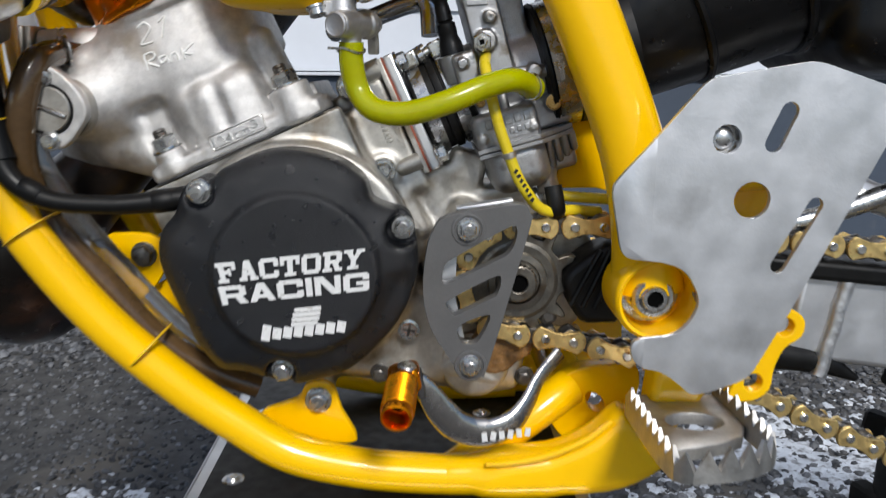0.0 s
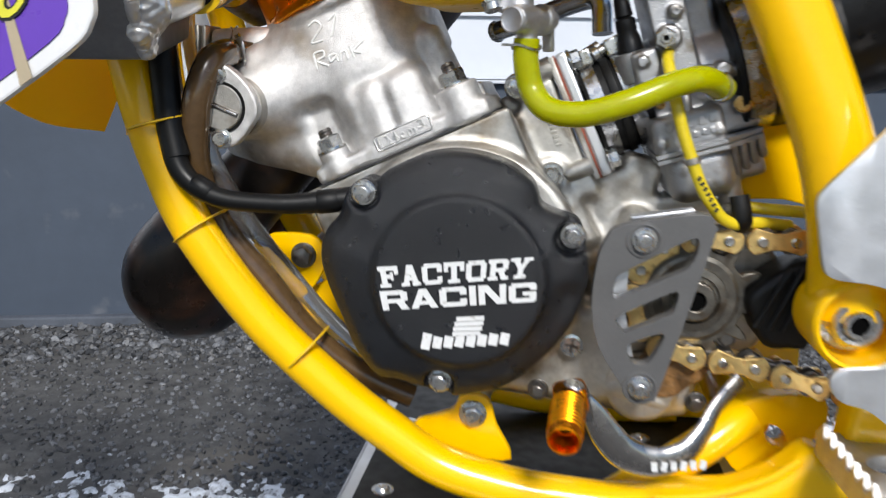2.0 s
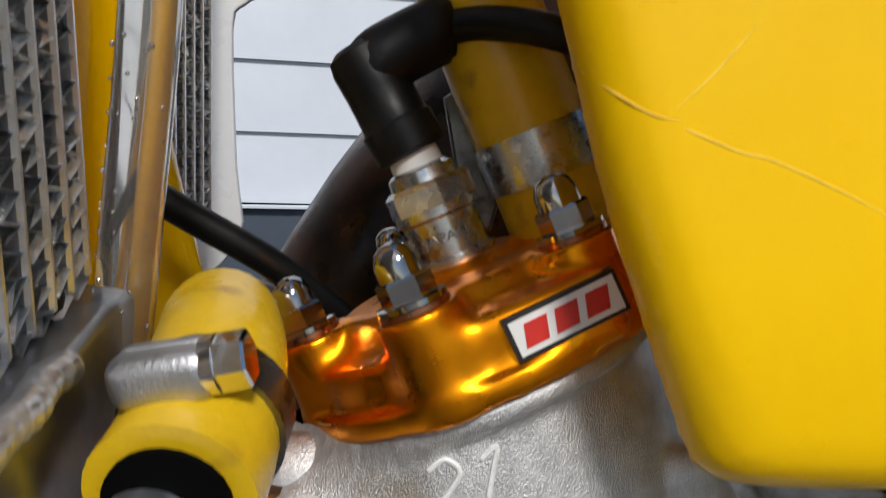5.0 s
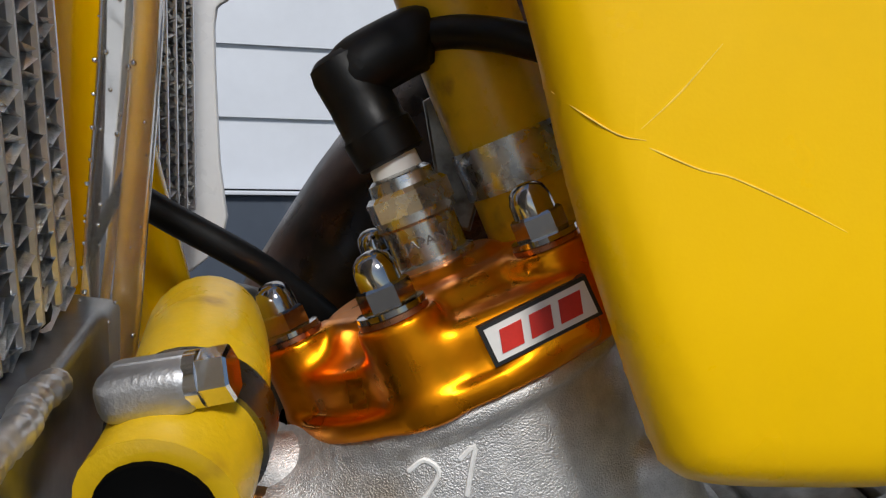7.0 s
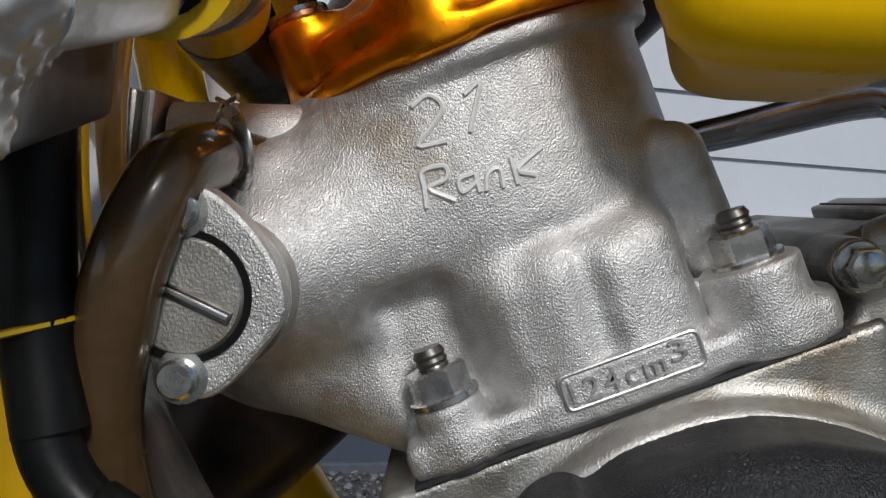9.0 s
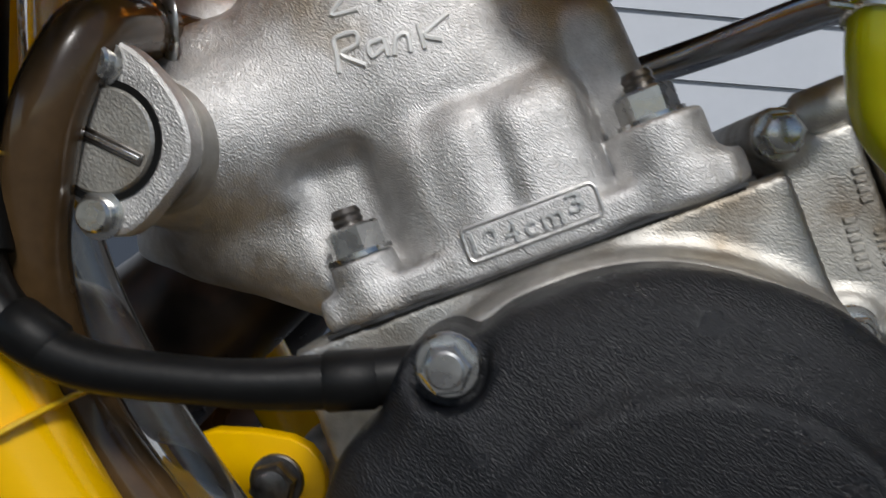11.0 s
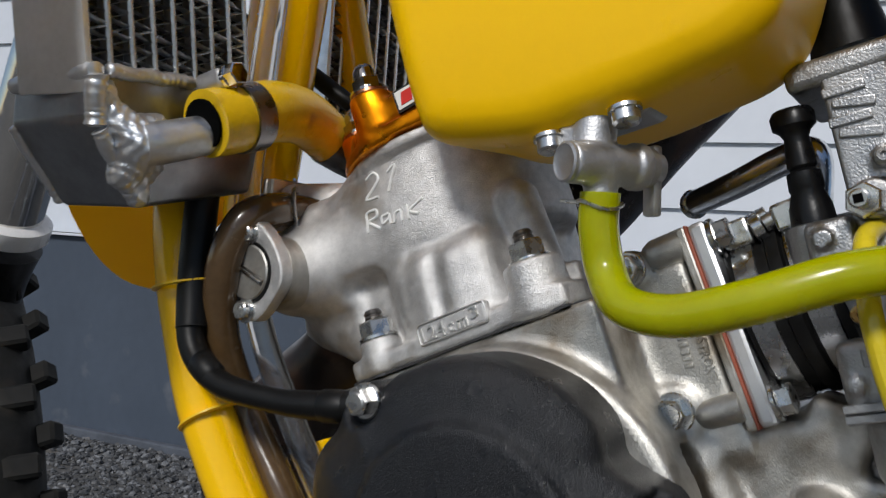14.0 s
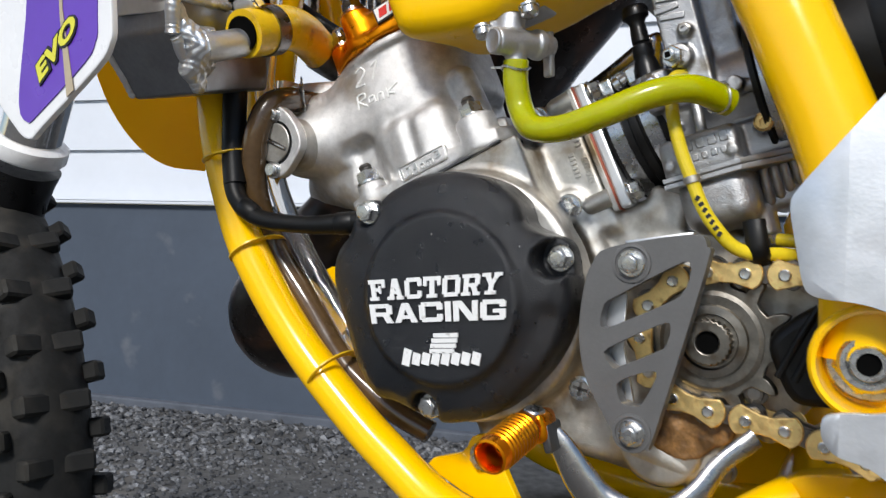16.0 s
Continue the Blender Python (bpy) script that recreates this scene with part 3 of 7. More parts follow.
part("cross_plate", plate(smooth_xz([(0.0600, 0.4500), (0.0660, 0.4600), (0.0740, 0.4675), (0.0833, 0.4715), (0.0983, 0.4735), (0.1142, 0.4720), (0.1155, 0.4553), (0.1006, 0.4400), (0.0823, 0.4270), (0.0700, 0.4300)], 3), 0.440, 0.452, [smooth_xz([(0.0851, 0.4545), (0.0889, 0.4558), (0.0941, 0.4532), (0.0976, 0.4460), (0.0931, 0.4430), (0.0872, 0.4470)], 2)], 0.004, segments=3), YELLOW, bike, "yellow welded cross plate with an opening")
part("cross_member", tube([(0.0780, 0.452, 0.452), (0.0770, 0.50, 0.454), (0.0770, 0.54, 0.454)], 0.0135, 5, 18), YELLOW, bike)
part("far_bracket", plate(smooth_xz([(0.030, 0.418), (0.120, 0.418), (0.132, 0.465), (0.120, 0.520), (0.088, 0.522), (0.062, 0.500), (0.048, 0.470)], 3), 0.545, 0.552, bevel=0.001), YELLOW, bike, "yellow bracket on the far side of the frame")
part("rear_spar", tube([(0.028, 0.415, 0.79), (0.048, 0.412, 0.715), (0.0715, 0.408, 0.66), (0.0935, 0.405, 0.605), (0.103, 0.402, 0.565), (0.106, 0.402, 0.53)], [0.0168, 0.0168, 0.0166, 0.0168, 0.018, 0.019], 6, 20, flat=(1.0, 0.9)), YELLOW, bike, "broad yellow frame spar down to the swingarm pivot")
part("inner_plate", plate(smooth_xz([(0.066, 0.630), (0.100, 0.630), (0.115, 0.600), (0.115, 0.570), (0.090, 0.5735), (0.066, 0.5745), (0.070, 0.590), (0.074, 0.604)], 3), 0.462, 0.467, bevel=0.001), YELLOW, bike, "yellow frame plate seen behind the carburettor")
part("pivot_ring", lathe((0.1062, 0.413, 0.5290), (0, -1, 0), [(0, 0.0215), (0.028, 0.0215), (0.0305, 0.0208), (0.0315, 0.0196), (0.0305, 0.0182), (0.014, 0.0172), (0.014, 0)], 40), YELLOW, bike, "yellow pivot boss with a worn lip")
part("pivot_washer", lathe((0.1052, 0.401, 0.5290), (0, -1, 0), [(0, 0.0155), (0.004, 0.0155), (0.0046, 0.0148), (0.0046, 0)], 32), STEEL, bike)
pn = bmesh.new()
add_hex(pn, (0.1052, 0.397, 0.5290), (0, -1, 0), 0.0225, 0, 0.0065, 0.2)
add_lathe(pn, (0.1052, 0.392, 0.5290), (0, -1, 0), [(0, 0.0112), (0.005, 0.0108), (0.0062, 0.0096), (0.0062, 0.0078), (0.0050, 0.0070), (0.0072, 0.0066), (0.0085, 0.0060), (0.0085, 0.0042), (0.002, 0.0040), (0.002, 0)], 28)
part("pivot_nut", pn, STEEL, bike, "steel swingarm pivot nut with a hollow axle", smooth=25)
# flat black disc standing for the shade in the hollow axle
part("axle_bore_shade", lathe((0.1052, 0.3848, 0.5290), (0, 1, 0), [(0, 0.0041), (0.0001, 0.0041), (0.0002, 0)], 20), HOLE_SHADE, bike)
part("engine_mount_tab", plate(smooth_xz([(-0.192, 0.5455), (-0.165, 0.548), (-0.1555, 0.539), (-0.158, 0.526), (-0.1695, 0.512), (-0.178, 0.522)], 3), 0.448, 0.452, bevel=0.0008), YELLOW, bike)
part("engine_mount_tab", plate([(-0.168, 0.515), (-0.152, 0.523), (-0.139, 0.497), (-0.147, 0.49)], 0.458, 0.462, bevel=0.0008), YELLOW, bike)
bolt(bike, (-0.168, 0.448, 0.5365), 0.0105, 0.006, 0.0072, material=DARKSTEEL, name="mount_bolt", label="dark steel engine mount bolt")
part("lower_mount_tab", plate(smooth_xz([(-0.103, 0.447), (-0.082, 0.457), (-0.0765, 0.4655), (-0.068, 0.4675), (-0.0605, 0.4635), (-0.0565, 0.45), (-0.048, 0.431), (-0.07, 0.432)], 3), 0.429, 0.4335, bevel=0.0008), YELLOW, bike, "yellow triangular engine mount tab")
bolt(bike, (-0.0695, 0.429, 0.4565), 0.0105, 0.005, 0.0076, material=STEEL, name="mount_bolt")
part("link_tab", plate(smooth_xz([(0.150, 0.474), (0.163, 0.4705), (0.172, 0.477), (0.1735, 0.489), (0.178, 0.500), (0.186, 0.506), (0.187, 0.515), (0.180, 0.5205), (0.171, 0.518), (0.1655, 0.505)], 3), 0.393, 0.400,
     [circle_xz(0.1768, 0.5115, 0.0048), circle_xz(0.163, 0.481, 0.0048)], 0.001), YELLOW, bike, "yellow tab with two open holes")

# heel guard, peg, shift lever
HEEL = [(0.0792, 0.5832), (0.0825, 0.5885), (0.1206, 0.6345), (0.1693, 0.6428), (0.2164, 0.6276), (0.1975, 0.5865), (0.1686, 0.5235), (0.1517, 0.4894), (0.1328, 0.4822), (0.1234, 0.4805), (0.1168, 0.4867), (0.108, 0.4931), (0.0978, 0.4946),
        (0.0928, 0.4998), (0.0923, 0.5075), (0.0967, 0.5102), (0.1131, 0.5114), (0.1204, 0.518), (0.124, 0.5265), (0.1232, 0.5327), (0.1165, 0.5445), (0.1045, 0.5487), (0.0892, 0.5494), (0.0851, 0.5524)]


def filleted(pts, r, n=4):
    """The outline with its corners rounded."""
    out = []
    for i, q in enumerate(pts):
        q, a, b = Vector(q), Vector(pts[i - 1]), Vector(pts[(i + 1) % len(pts)])
        p0 = q + (a - q).normalized() * min(r, 0.45 * (a - q).length)
        p1 = q + (b - q).normalized() * min(r, 0.45 * (b - q).length)
        out += [tuple((1 - t) ** 2 * p0 + 2 * t * (1 - t) * q + t * t * p1) for t in [k / n for k in range(n + 1)]]
    return out


sheet = plate(filleted(HEEL, 0.006), 0.3705, 0.3735, [circle_xz(0.1308, 0.6070, 0.0068, 24), slot_xz(0.1526, 0.605, 0.1589, 0.6201, 0.0042), circle_xz(0.145, 0.5785, 0.0087, 28), slot_xz(0.1604, 0.5469, 0.1755, 0.5764, 0.0037)], 0.0006)
for x in (0.0965, 0.0985):
    bmesh.ops.bisect_plane(sheet, geom=sheet.verts[:] + sheet.edges[:] + sheet.faces[:], plane_co=(x, 0, 0), plane_no=(1, 0, 0))
for v in sheet.verts:
    v.co.y += 0.16 * max(0.0, 0.0975 - v.co.x)
guard = part("heel_guard", sheet, ALU, bike, "brushed bare aluminium heel guard plate with slots", smooth=25)
guard.location = (-0.0012, 0.0005, 0.0028)
part("bolt", lathe((0.1296, 0.3780, 0.6070), (0, -1, 0), [(0, 0.0062), (0.0020, 0.0062), (0.0040, 0.0056), (0.0056, 0.0046), (0.0066, 0.0030), (0.0069, 0)], 28), STEEL, guard, "domed steel bolt")
for x, z in ((0.1308, 0.6071), (0.135, 0.53)):
    part("spacer", lathe((x, 0.376, z), (0, 1, 0), [(0, 0.010), (0.03, 0.010)], 20), STEEL, guard)


def toothed_wall(rim, pitch, thick):
    """Upright wall along a rim of (x, y, peak, valley, bottom), its top cut into teeth."""
    line = spline([(x, y, 0) for x, y, *_ in rim], 10)
    level = spline([tuple(q[2:]) for q in rim], 10)
    run = [0.0]
    for a, b in zip(line, line[1:]):
        run.append(run[-1] + (Vector(b) - Vector(a)).length)
    count = int(run[-1] / pitch) * 2
    bm, rows = bmesh.new(), []
    for k in range(count + 1):
        want = run[-1] * k / count
        i = min(max(j for j, r in enumerate(run) if r <= want + 1e-9), len(line) - 2)
        f = (want - run[i]) / (run[i + 1] - run[i])
        p, q = Vector(line[i]).lerp(Vector(line[i + 1]), f), Vector(level[i]).lerp(Vector(level[i + 1]), f)
        d = (Vector(line[i + 1]) - Vector(line[i])).normalized()
        side = Vector((d.y, -d.x, 0)) * thick / 2
        top, thin = (q.x, 0.35) if k % 2 else (q.y, 1.0)
        rows.append([bm.verts.new((*(p + side * thin).xy, top)), bm.verts.new((*(p - side * thin).xy, top)), bm.verts.new((*(p - side).xy, q.z)), bm.verts.new((*(p + side).xy, q.z))])
    for a, b in zip(rows, rows[1:]):
        for i in range(4):
            bm.faces.new((a[i], a[(i + 1) % 4], b[(i + 1) % 4], b[i]))
    bm.faces.new(rows[0])
    bm.faces.new(rows[-1])
    return bm


PEG = node_mat("cast_stainless", (0.50, 0.49, 0.47), 0.52, 1.0, 0.15, 60, 0.4, 500, dirt=(0.25, 0.21, 0.17), dirt_amount=0.1, dirt_scale=60)
web = bmesh.new()
PLAN = [(0.1015, 0.410), (0.1015, 0.350), (0.108, 0.345), (0.120, 0.347), (0.134, 0.352), (0.145, 0.359), (0.1505, 0.370), (0.150, 0.410)]
OVAL = [(0.127 + 0.0145 * math.cos(a), 0.376 + 0.010 * math.sin(a)) for a in [2 * math.pi * i / 20 for i in range(20)]]
plate(PLAN, -0.4675, -0.4610, [OVAL], 0.001, bm=web)
bmesh.ops.transform(web, matrix=Matrix(((1, 0, 0, 0), (0, 0, 1, 0), (0, -1, 0, 0), (0, 0, 0, 1))), verts=web.verts)
peg = part("foot_peg", web, PEG, bike, "cast steel foot peg with sharp teeth")
RIM = [(0.0998, 0.400, 0.4775, 0.4710, 0.4600), (0.1002, 0.360, 0.4775, 0.4705, 0.4610), (0.1008, 0.325, 0.4790, 0.4715, 0.4640), (0.1060, 0.3145, 0.4810, 0.4725, 0.4670), (0.1140, 0.3130, 0.4840, 0.4740, 0.4685), (0.1250, 0.3150, 0.4845, 0.4740, 0.4685),
       (0.1370, 0.3210, 0.4840, 0.4740, 0.4680), (0.1465, 0.3310, 0.4815, 0.4730, 0.4665), (0.1515, 0.3450, 0.4790, 0.4715, 0.4640), (0.1525, 0.370, 0.4775, 0.4705, 0.4610), (0.1500, 0.410, 0.4775, 0.4705, 0.4600)]
part("tooth_rail", toothed_wall(RIM, 0.0096, 0.0040), PEG, peg, "rail of sharp teeth round the peg", smooth=20)

LEVER = node_mat("forged_alloy", (0.50, 0.48, 0.46), 0.24, 1.0, 0.1, 60, 0.08, 400)
lever = part("shift_lever", tube([(-0.0135, 0.383, 0.4871), (-0.0080, 0.384, 0.4800), (-0.0010, 0.386, 0.4685), (0.0082, 0.388, 0.4590), (0.0223, 0.390, 0.4545), (0.0360, 0.393, 0.4585), (0.0450, 0.398, 0.4680), (0.0520, 0.405, 0.4790), (0.0640, 0.414, 0.4900)], [0.0050, 0.0062, 0.0080, 0.0088, 0.0086, 0.0072, 0.0052, 0.0042, 0.0045], 6, 14, flat=(1.0, 0.5)), LEVER, bike, "polished forged shift lever")
for k in range(6):
    part("lever_print", box((0.0215 + 0.0045 * k, 0.3848 + 0.0004 * k, 0.4545 + 0.0004 * k), (0.0028, 0.0012, 0.0042), (0, -6 + 14 * (k % 2), 0)), PRINTWHITE, lever, "worn pale bar of print", smooth=0)
part("lever_knuckle", box((-0.0195, 0.378, 0.490), (0.016, 0.016, 0.0135), (0, -14, 0), 0.0035, 3), ORANGE, lever, "orange anodised hinge block")
part("hinge_bolt", lathe((-0.0185, 0.3745, 0.4965), (0.1, -0.15, 1), [(0, 0.0048), (0.0012, 0.0048), (0.0020, 0.0040), (0.0021, 0)], 18), STEEL, lever)
part("hinge_washer", box((-0.0120, 0.380, 0.4865), (0.004, 0.015, 0.012), (0, -14, 0), 0.0012), DARKGREY, lever)
tip = bmesh.new()
profile = [(0, 0.0072), (0.006, 0.0072)]
for k in range(9):
    profile += [(0.0075 + k * 0.0025, 0.0080), (0.0088 + k * 0.0025, 0.0082), (0.0096 + k * 0.0025, 0.0075)]
profile += [(0.0325, 0.0076), (0.0345, 0.0074), (0.0350, 0.0064), (0.0340, 0.0058), (0.022, 0.0056), (0.022, 0)]
tdir = Vector((-0.08, -0.97, -0.20)).normalized()
add_lathe(tip, (-0.0200, 0.376, 0.4915), tdir, profile, 28)
# black disc paints the darkness at the bottom of the open tip
part("tip_bore_shade", lathe(Vector((-0.0200, 0.376, 0.4915)) + tdir * 0.0215, tdir, [(0, 0.0040), (0.002, 0.0040), (0.0021, 0)], 20), HOLE_SHADE, lever)
part("lever_tip", tip, ORANGE, lever, "orange anodised ribbed tip with an open end")

# ---- engine ----
def cylinder_field(p):
    d = sd_disc(p, (-0.003, 0.0, 0.0400), (-0.003, 0.0, 0.0842), 0.0432, 0.005)
    d = blend(d, sd_box(p, (-0.008, 0.004, 0.028), (0.0335, 0.040, 0.028), 0.010), 0.006)
    d = blend(d, sd_rod(p, (-0.03, 0.0, 0.046), (-0.078, 0.004, 0.036), 0.036, 0.026), 0.018)
    d = blend(d, sd_rod(p, (-0.045, -0.020, 0.053), (-0.0700, -0.0385, 0.0550), 0.027, 0.0190), 0.010)
    d = blend(d, sd_rod(p, (-0.026, -0.004, 0.060), (-0.054, -0.010, 0.054), 0.038, 0.029), 0.014)
    d = blend(d, sd_rod(p, (-0.0690, -0.016, 0.036), (-0.0420, -0.022, 0.014), 0.017, 0.015), 0.006)
    d = carve(d, sd_box(p, (-0.0345, -0.0490, 0.0240), (0.0108, 0.0150, 0.0170), 0.0065), 0.0035)
    d = carve(d, sd_box(p, (0.0420, -0.0450, 0.0290), (0.0160, 0.0170, 0.0170), 0.0060), 0.005)
    d = blend(d, sd_rod(p, (0.0360, -0.0250, 0.012), (0.0330, -0.0260, 0.046), 0.0070, 0.0080), 0.004)
    d = blend(d, sd_box(p, (0.0015, -0.0225, 0.0130), (0.0235, 0.0242, 0.0260), 0.0090), 0.007)
    for u, top in ((-0.0040, 0.0300), (0.0085, 0.0280)):
        d = blend(d, sd_rod(p, (u, -0.0405, 0.010), (u + 0.0005, -0.0400, top), 0.0078, 0.0074), 0.005)
    d = carve(d, sd_rod(p, (0.0020, -0.0502, 0.014), (0.0026, -0.0494, 0.033), 0.0022, 0.0022), 0.004)
    d = blend(d, sd_box(p, (0.0420, 0.006, 0.0085), (0.0075, 0.036, 0.0085), 0.002), 0.003)
    d = blend(d, sd_box(p, (0.0015, 0.002, 0.0040), (0.0480, 0.0503, 0.0040), 0.002), 0.003)
    d = blend(d, sd_disc(p, (0.0400, -0.0338, 0.0), (0.0400, -0.0338, 0.0080), 0.0145, 0.0015), 0.003)
    d = blend(d, sd_disc(p, (-0.0345, -0.0415, 0.0), (-0.0345, -0.0415, 0.0142), 0.0078, 0.0012), 0.003)
    d = blend(d, sd_disc(p, (0.0373, -0.0400, 0.0), (0.0373, -0.0395, 0.0193), 0.0108, 0.0012), 0.003)
    d = blend(d, sd_rod(p, (-0.058, -0.034, 0.074), (-0.045, -0.026, 0.070), 0.0085, 0.009), 0.006)
    d = blend(d, sd_disc(p, (-0.002, 0.0, 0.0795), (-0.002, 0.0, 0.0843), 0.0465, 0.001), 0.003)
    return d


barrel = part("cylinder", casting(cylinder_field, (-0.115, -0.07, -0.002), (0.06, 0.055, 0.089), 0.0012, CYL), CAST, bike, "sand-cast aluminium two-stroke cylinder", smooth=60)
joint = box((0.0015, 0.000, -0.0003), (0.0962, 0.0972, 0.0009))
for u, v, r in ((-0.0345, -0.0415, 0.0082), (0.0400, -0.0338, 0.0147)):
    add_lathe(joint, (u, v, -0.0007), (0, 0, 1), [(0, 0), (0, r), (0.0009, r), (0.0009, 0)], 24)
bmesh.ops.transform(joint, matrix=CYL, verts=joint.verts)
part("base_gasket", joint, DARKGREY, barrel, "thin dark base gasket")
plaque = bmesh.new()
box((0, 0, 0), (0.0312, 0.0040, 0.0084), bevel=0.0016, segments=3, bm=plaque)
bmesh.ops.transform(plaque, matrix=CYL @ Matrix.Translation((0.0046, -0.0472, 0.0079)), verts=plaque.verts)
plq = part("plaque", plaque, CAST, barrel, "raised cast plaque with the displacement")
RAISED = node_mat("worn_raised_alloy", (0.74, 0.73, 0.71), 0.40, 1.0, 0.1, 200, 0.3, 1200)
for text, u, w, wide, high in (("124cm", -0.0090, 0.0052, 0.0205, 0.0050), ("3", 0.0130, 0.0068, 0.0036, 0.0042)):
    frame_m = CYL @ Matrix.Translation((u, -0.0490, w)) @ Matrix.Rotation(radians(90), 4, "X")
    part("plaque_letters", lettering(text, wide, high, frame_m, 0.0010, 0.004, spacing=1.25), RAISED, plq, "raised displacement lettering")
rim = []
for cu, cw, a0 in ((0.0046 + 0.0137, 0.0079 + 0.0023, 0), (0.0046 - 0.0137, 0.0079 + 0.0023, 90), (0.0046 - 0.0137, 0.0079 - 0.0023, 180), (0.0046 + 0.0137, 0.0079 - 0.0023, 270)):
    rim += [cyl(cu + 0.0014 * math.cos(radians(a0 + k * 30)), -0.0491, cw + 0.0014 * math.sin(radians(a0 + k * 30))) for k in range(4)]
part("plaque_rim", tube(rim + rim[:1], 0.00045, 1, 8), RAISED, plq, "raised rounded rim")


def stroke(parent, pts, material, radius=0.0006, name="engraved_stroke"):
    return part(name, tube(pts, radius, 4, 6), material, parent)


# marks engraved in the casting; the white colour paints their glint
STROKE_GLINT = node_mat("painted_stroke_glint", (0.86, 0.86, 0.84), 0.45, 0.1, 0.1, 300)


def on_barrel(u, w):
    """A point on the near side of the cylinder's skin."""
    v = -0.075
    for _ in range(40):
        v += 0.8 * max(float(cylinder_field(np.array([[u, v, w]]))[0]), 0.0)
    return cyl(u, v - 0.0002, w)


for line in ([(-0.0193, 0.0754), (-0.0151, 0.0764), (-0.0131, 0.0731), (-0.0164, 0.0701), (-0.0209, 0.0672), (-0.0148, 0.0659)],
             [(-0.0080, 0.0738), (-0.0040, 0.0752), (-0.0062, 0.0715), (-0.0096, 0.0660)],
             [(-0.0237, 0.0543), (-0.0227, 0.0585), (-0.0219, 0.0618), (-0.0172, 0.0613), (-0.0176, 0.0587), (-0.0218, 0.0580), (-0.0174, 0.0536)],
             [(-0.0121, 0.0577), (-0.0152, 0.0575), (-0.0154, 0.0548), (-0.0121, 0.0559), (-0.0117, 0.0575), (-0.0120, 0.0536)],
             [(-0.0106, 0.0533), (-0.0091, 0.0566), (-0.0065, 0.0567), (-0.0070, 0.0527)],
             [(-0.0035, 0.0579), (-0.0039, 0.0523)],
             [(0.0035, 0.0579), (-0.0028, 0.0553), (0.0004, 0.0528)]):
    stroke(barrel, [on_barrel(u, w) for u, w in line], STROKE_GLINT)

for u, v, w in ((-0.0345, -0.0415, 0.0141), (0.0373, -0.0400, 0.0192)):
    n = bmesh.new()
    seat = cyl(u, v, w)
    ax = cyl_dir(0, 0, 1)
    add_lathe(n, seat, ax, [(0, 0.0078), (0.0012, 0.0078), (0.0014, 0.0072)], 20)
    add_hex(n, seat, ax, 0.0118, 0.0014, 0.0075, 0.4)
    part("base_nut", n, STEEL, barrel, "zinc-plated base nut")
    part("stud", lathe(seat, ax, [(0.006, 0.0035), (0.0072, 0.0037), (0.0080, 0.0033), (0.0088, 0.0037), (0.0096, 0.0033), (0.0104, 0.0037), (0.0112, 0.0033), (0.0118, 0.003), (0.0119, 0)], 14), DARKSTEEL, barrel, "oily threaded stud end")

# power-valve housing
PV = (-0.1952, 0.408, 0.6190)
flange = [(-0.1952 + (x + 0.1945) * 0.90, 0.6190 + (z - 0.6165) * 0.90) for x, z in [(-0.1975 + 0.0, 0.6395), (-0.1885, 0.638), (-0.1775, 0.627), (-0.1735, 0.615), (-0.1790, 0.605), (-0.1865, 0.5965), (-0.1930, 0.5950), (-0.1985, 0.600), (-0.2065, 0.608), (-0.2115, 0.620), (-0.2065, 0.632)]]
pvf = part("valve_cover", plate(smooth_xz(flange, 4), 0.4065, 0.412, bevel=0.0012), CAST, barrel, "polished oval power valve cover")
part("valve_boss", lathe((-0.1917, 0.412, 0.619), (0, 1, 0), [(0, 0.0155), (0.02, 0.0150), (0.05, 0.016)], 28), CASE, barrel)
part("valve_cap", lathe(PV, (0, -1, 0), [(0, 0.0112), (0.0018, 0.0112), (0.0024, 0.0106), (0.0024, 0)], 32), CASE, pvf, "round slotted cap")
part("cap_seal", lathe(PV, (0, -1, 0), [(0, 0.0127), (0.0020, 0.0127), (0.0020, 0.0113), (0, 0.0113)], 32), RUBBER, pvf)
part("cap_slot", box((-0.1952, 0.4056, 0.6190), (0.0195, 0.0012, 0.0028), (0, 22, 0), 0.0004), DARKSTEEL, pvf)
part("cap_rib", box((-0.1952, 0.4053, 0.6190), (0.0185, 0.0016, 0.0011), (0, 22, 0), 0.0003), BRIGHT, pvf)
for x, z in ((-0.1952, 0.6038), (-0.1965, 0.6350)):
    b = bmesh.new()
    add_lathe(b, (x, 0.4065, z), (0, -1, 0), [(0, 0.0052), (0.0006, 0.0052), (0.0008, 0.0038), (0.0034, 0.0038), (0.0040, 0.0032)], 20)
    add_hex(b, (x, 0.4065, z), (0, -1, 0), 0.0036, 0.0030, 0.0041, 0.3)
    part("cap_screw", b, STEEL, pvf)


# head
STUDS = (-102, -42, 18, 112, 198)


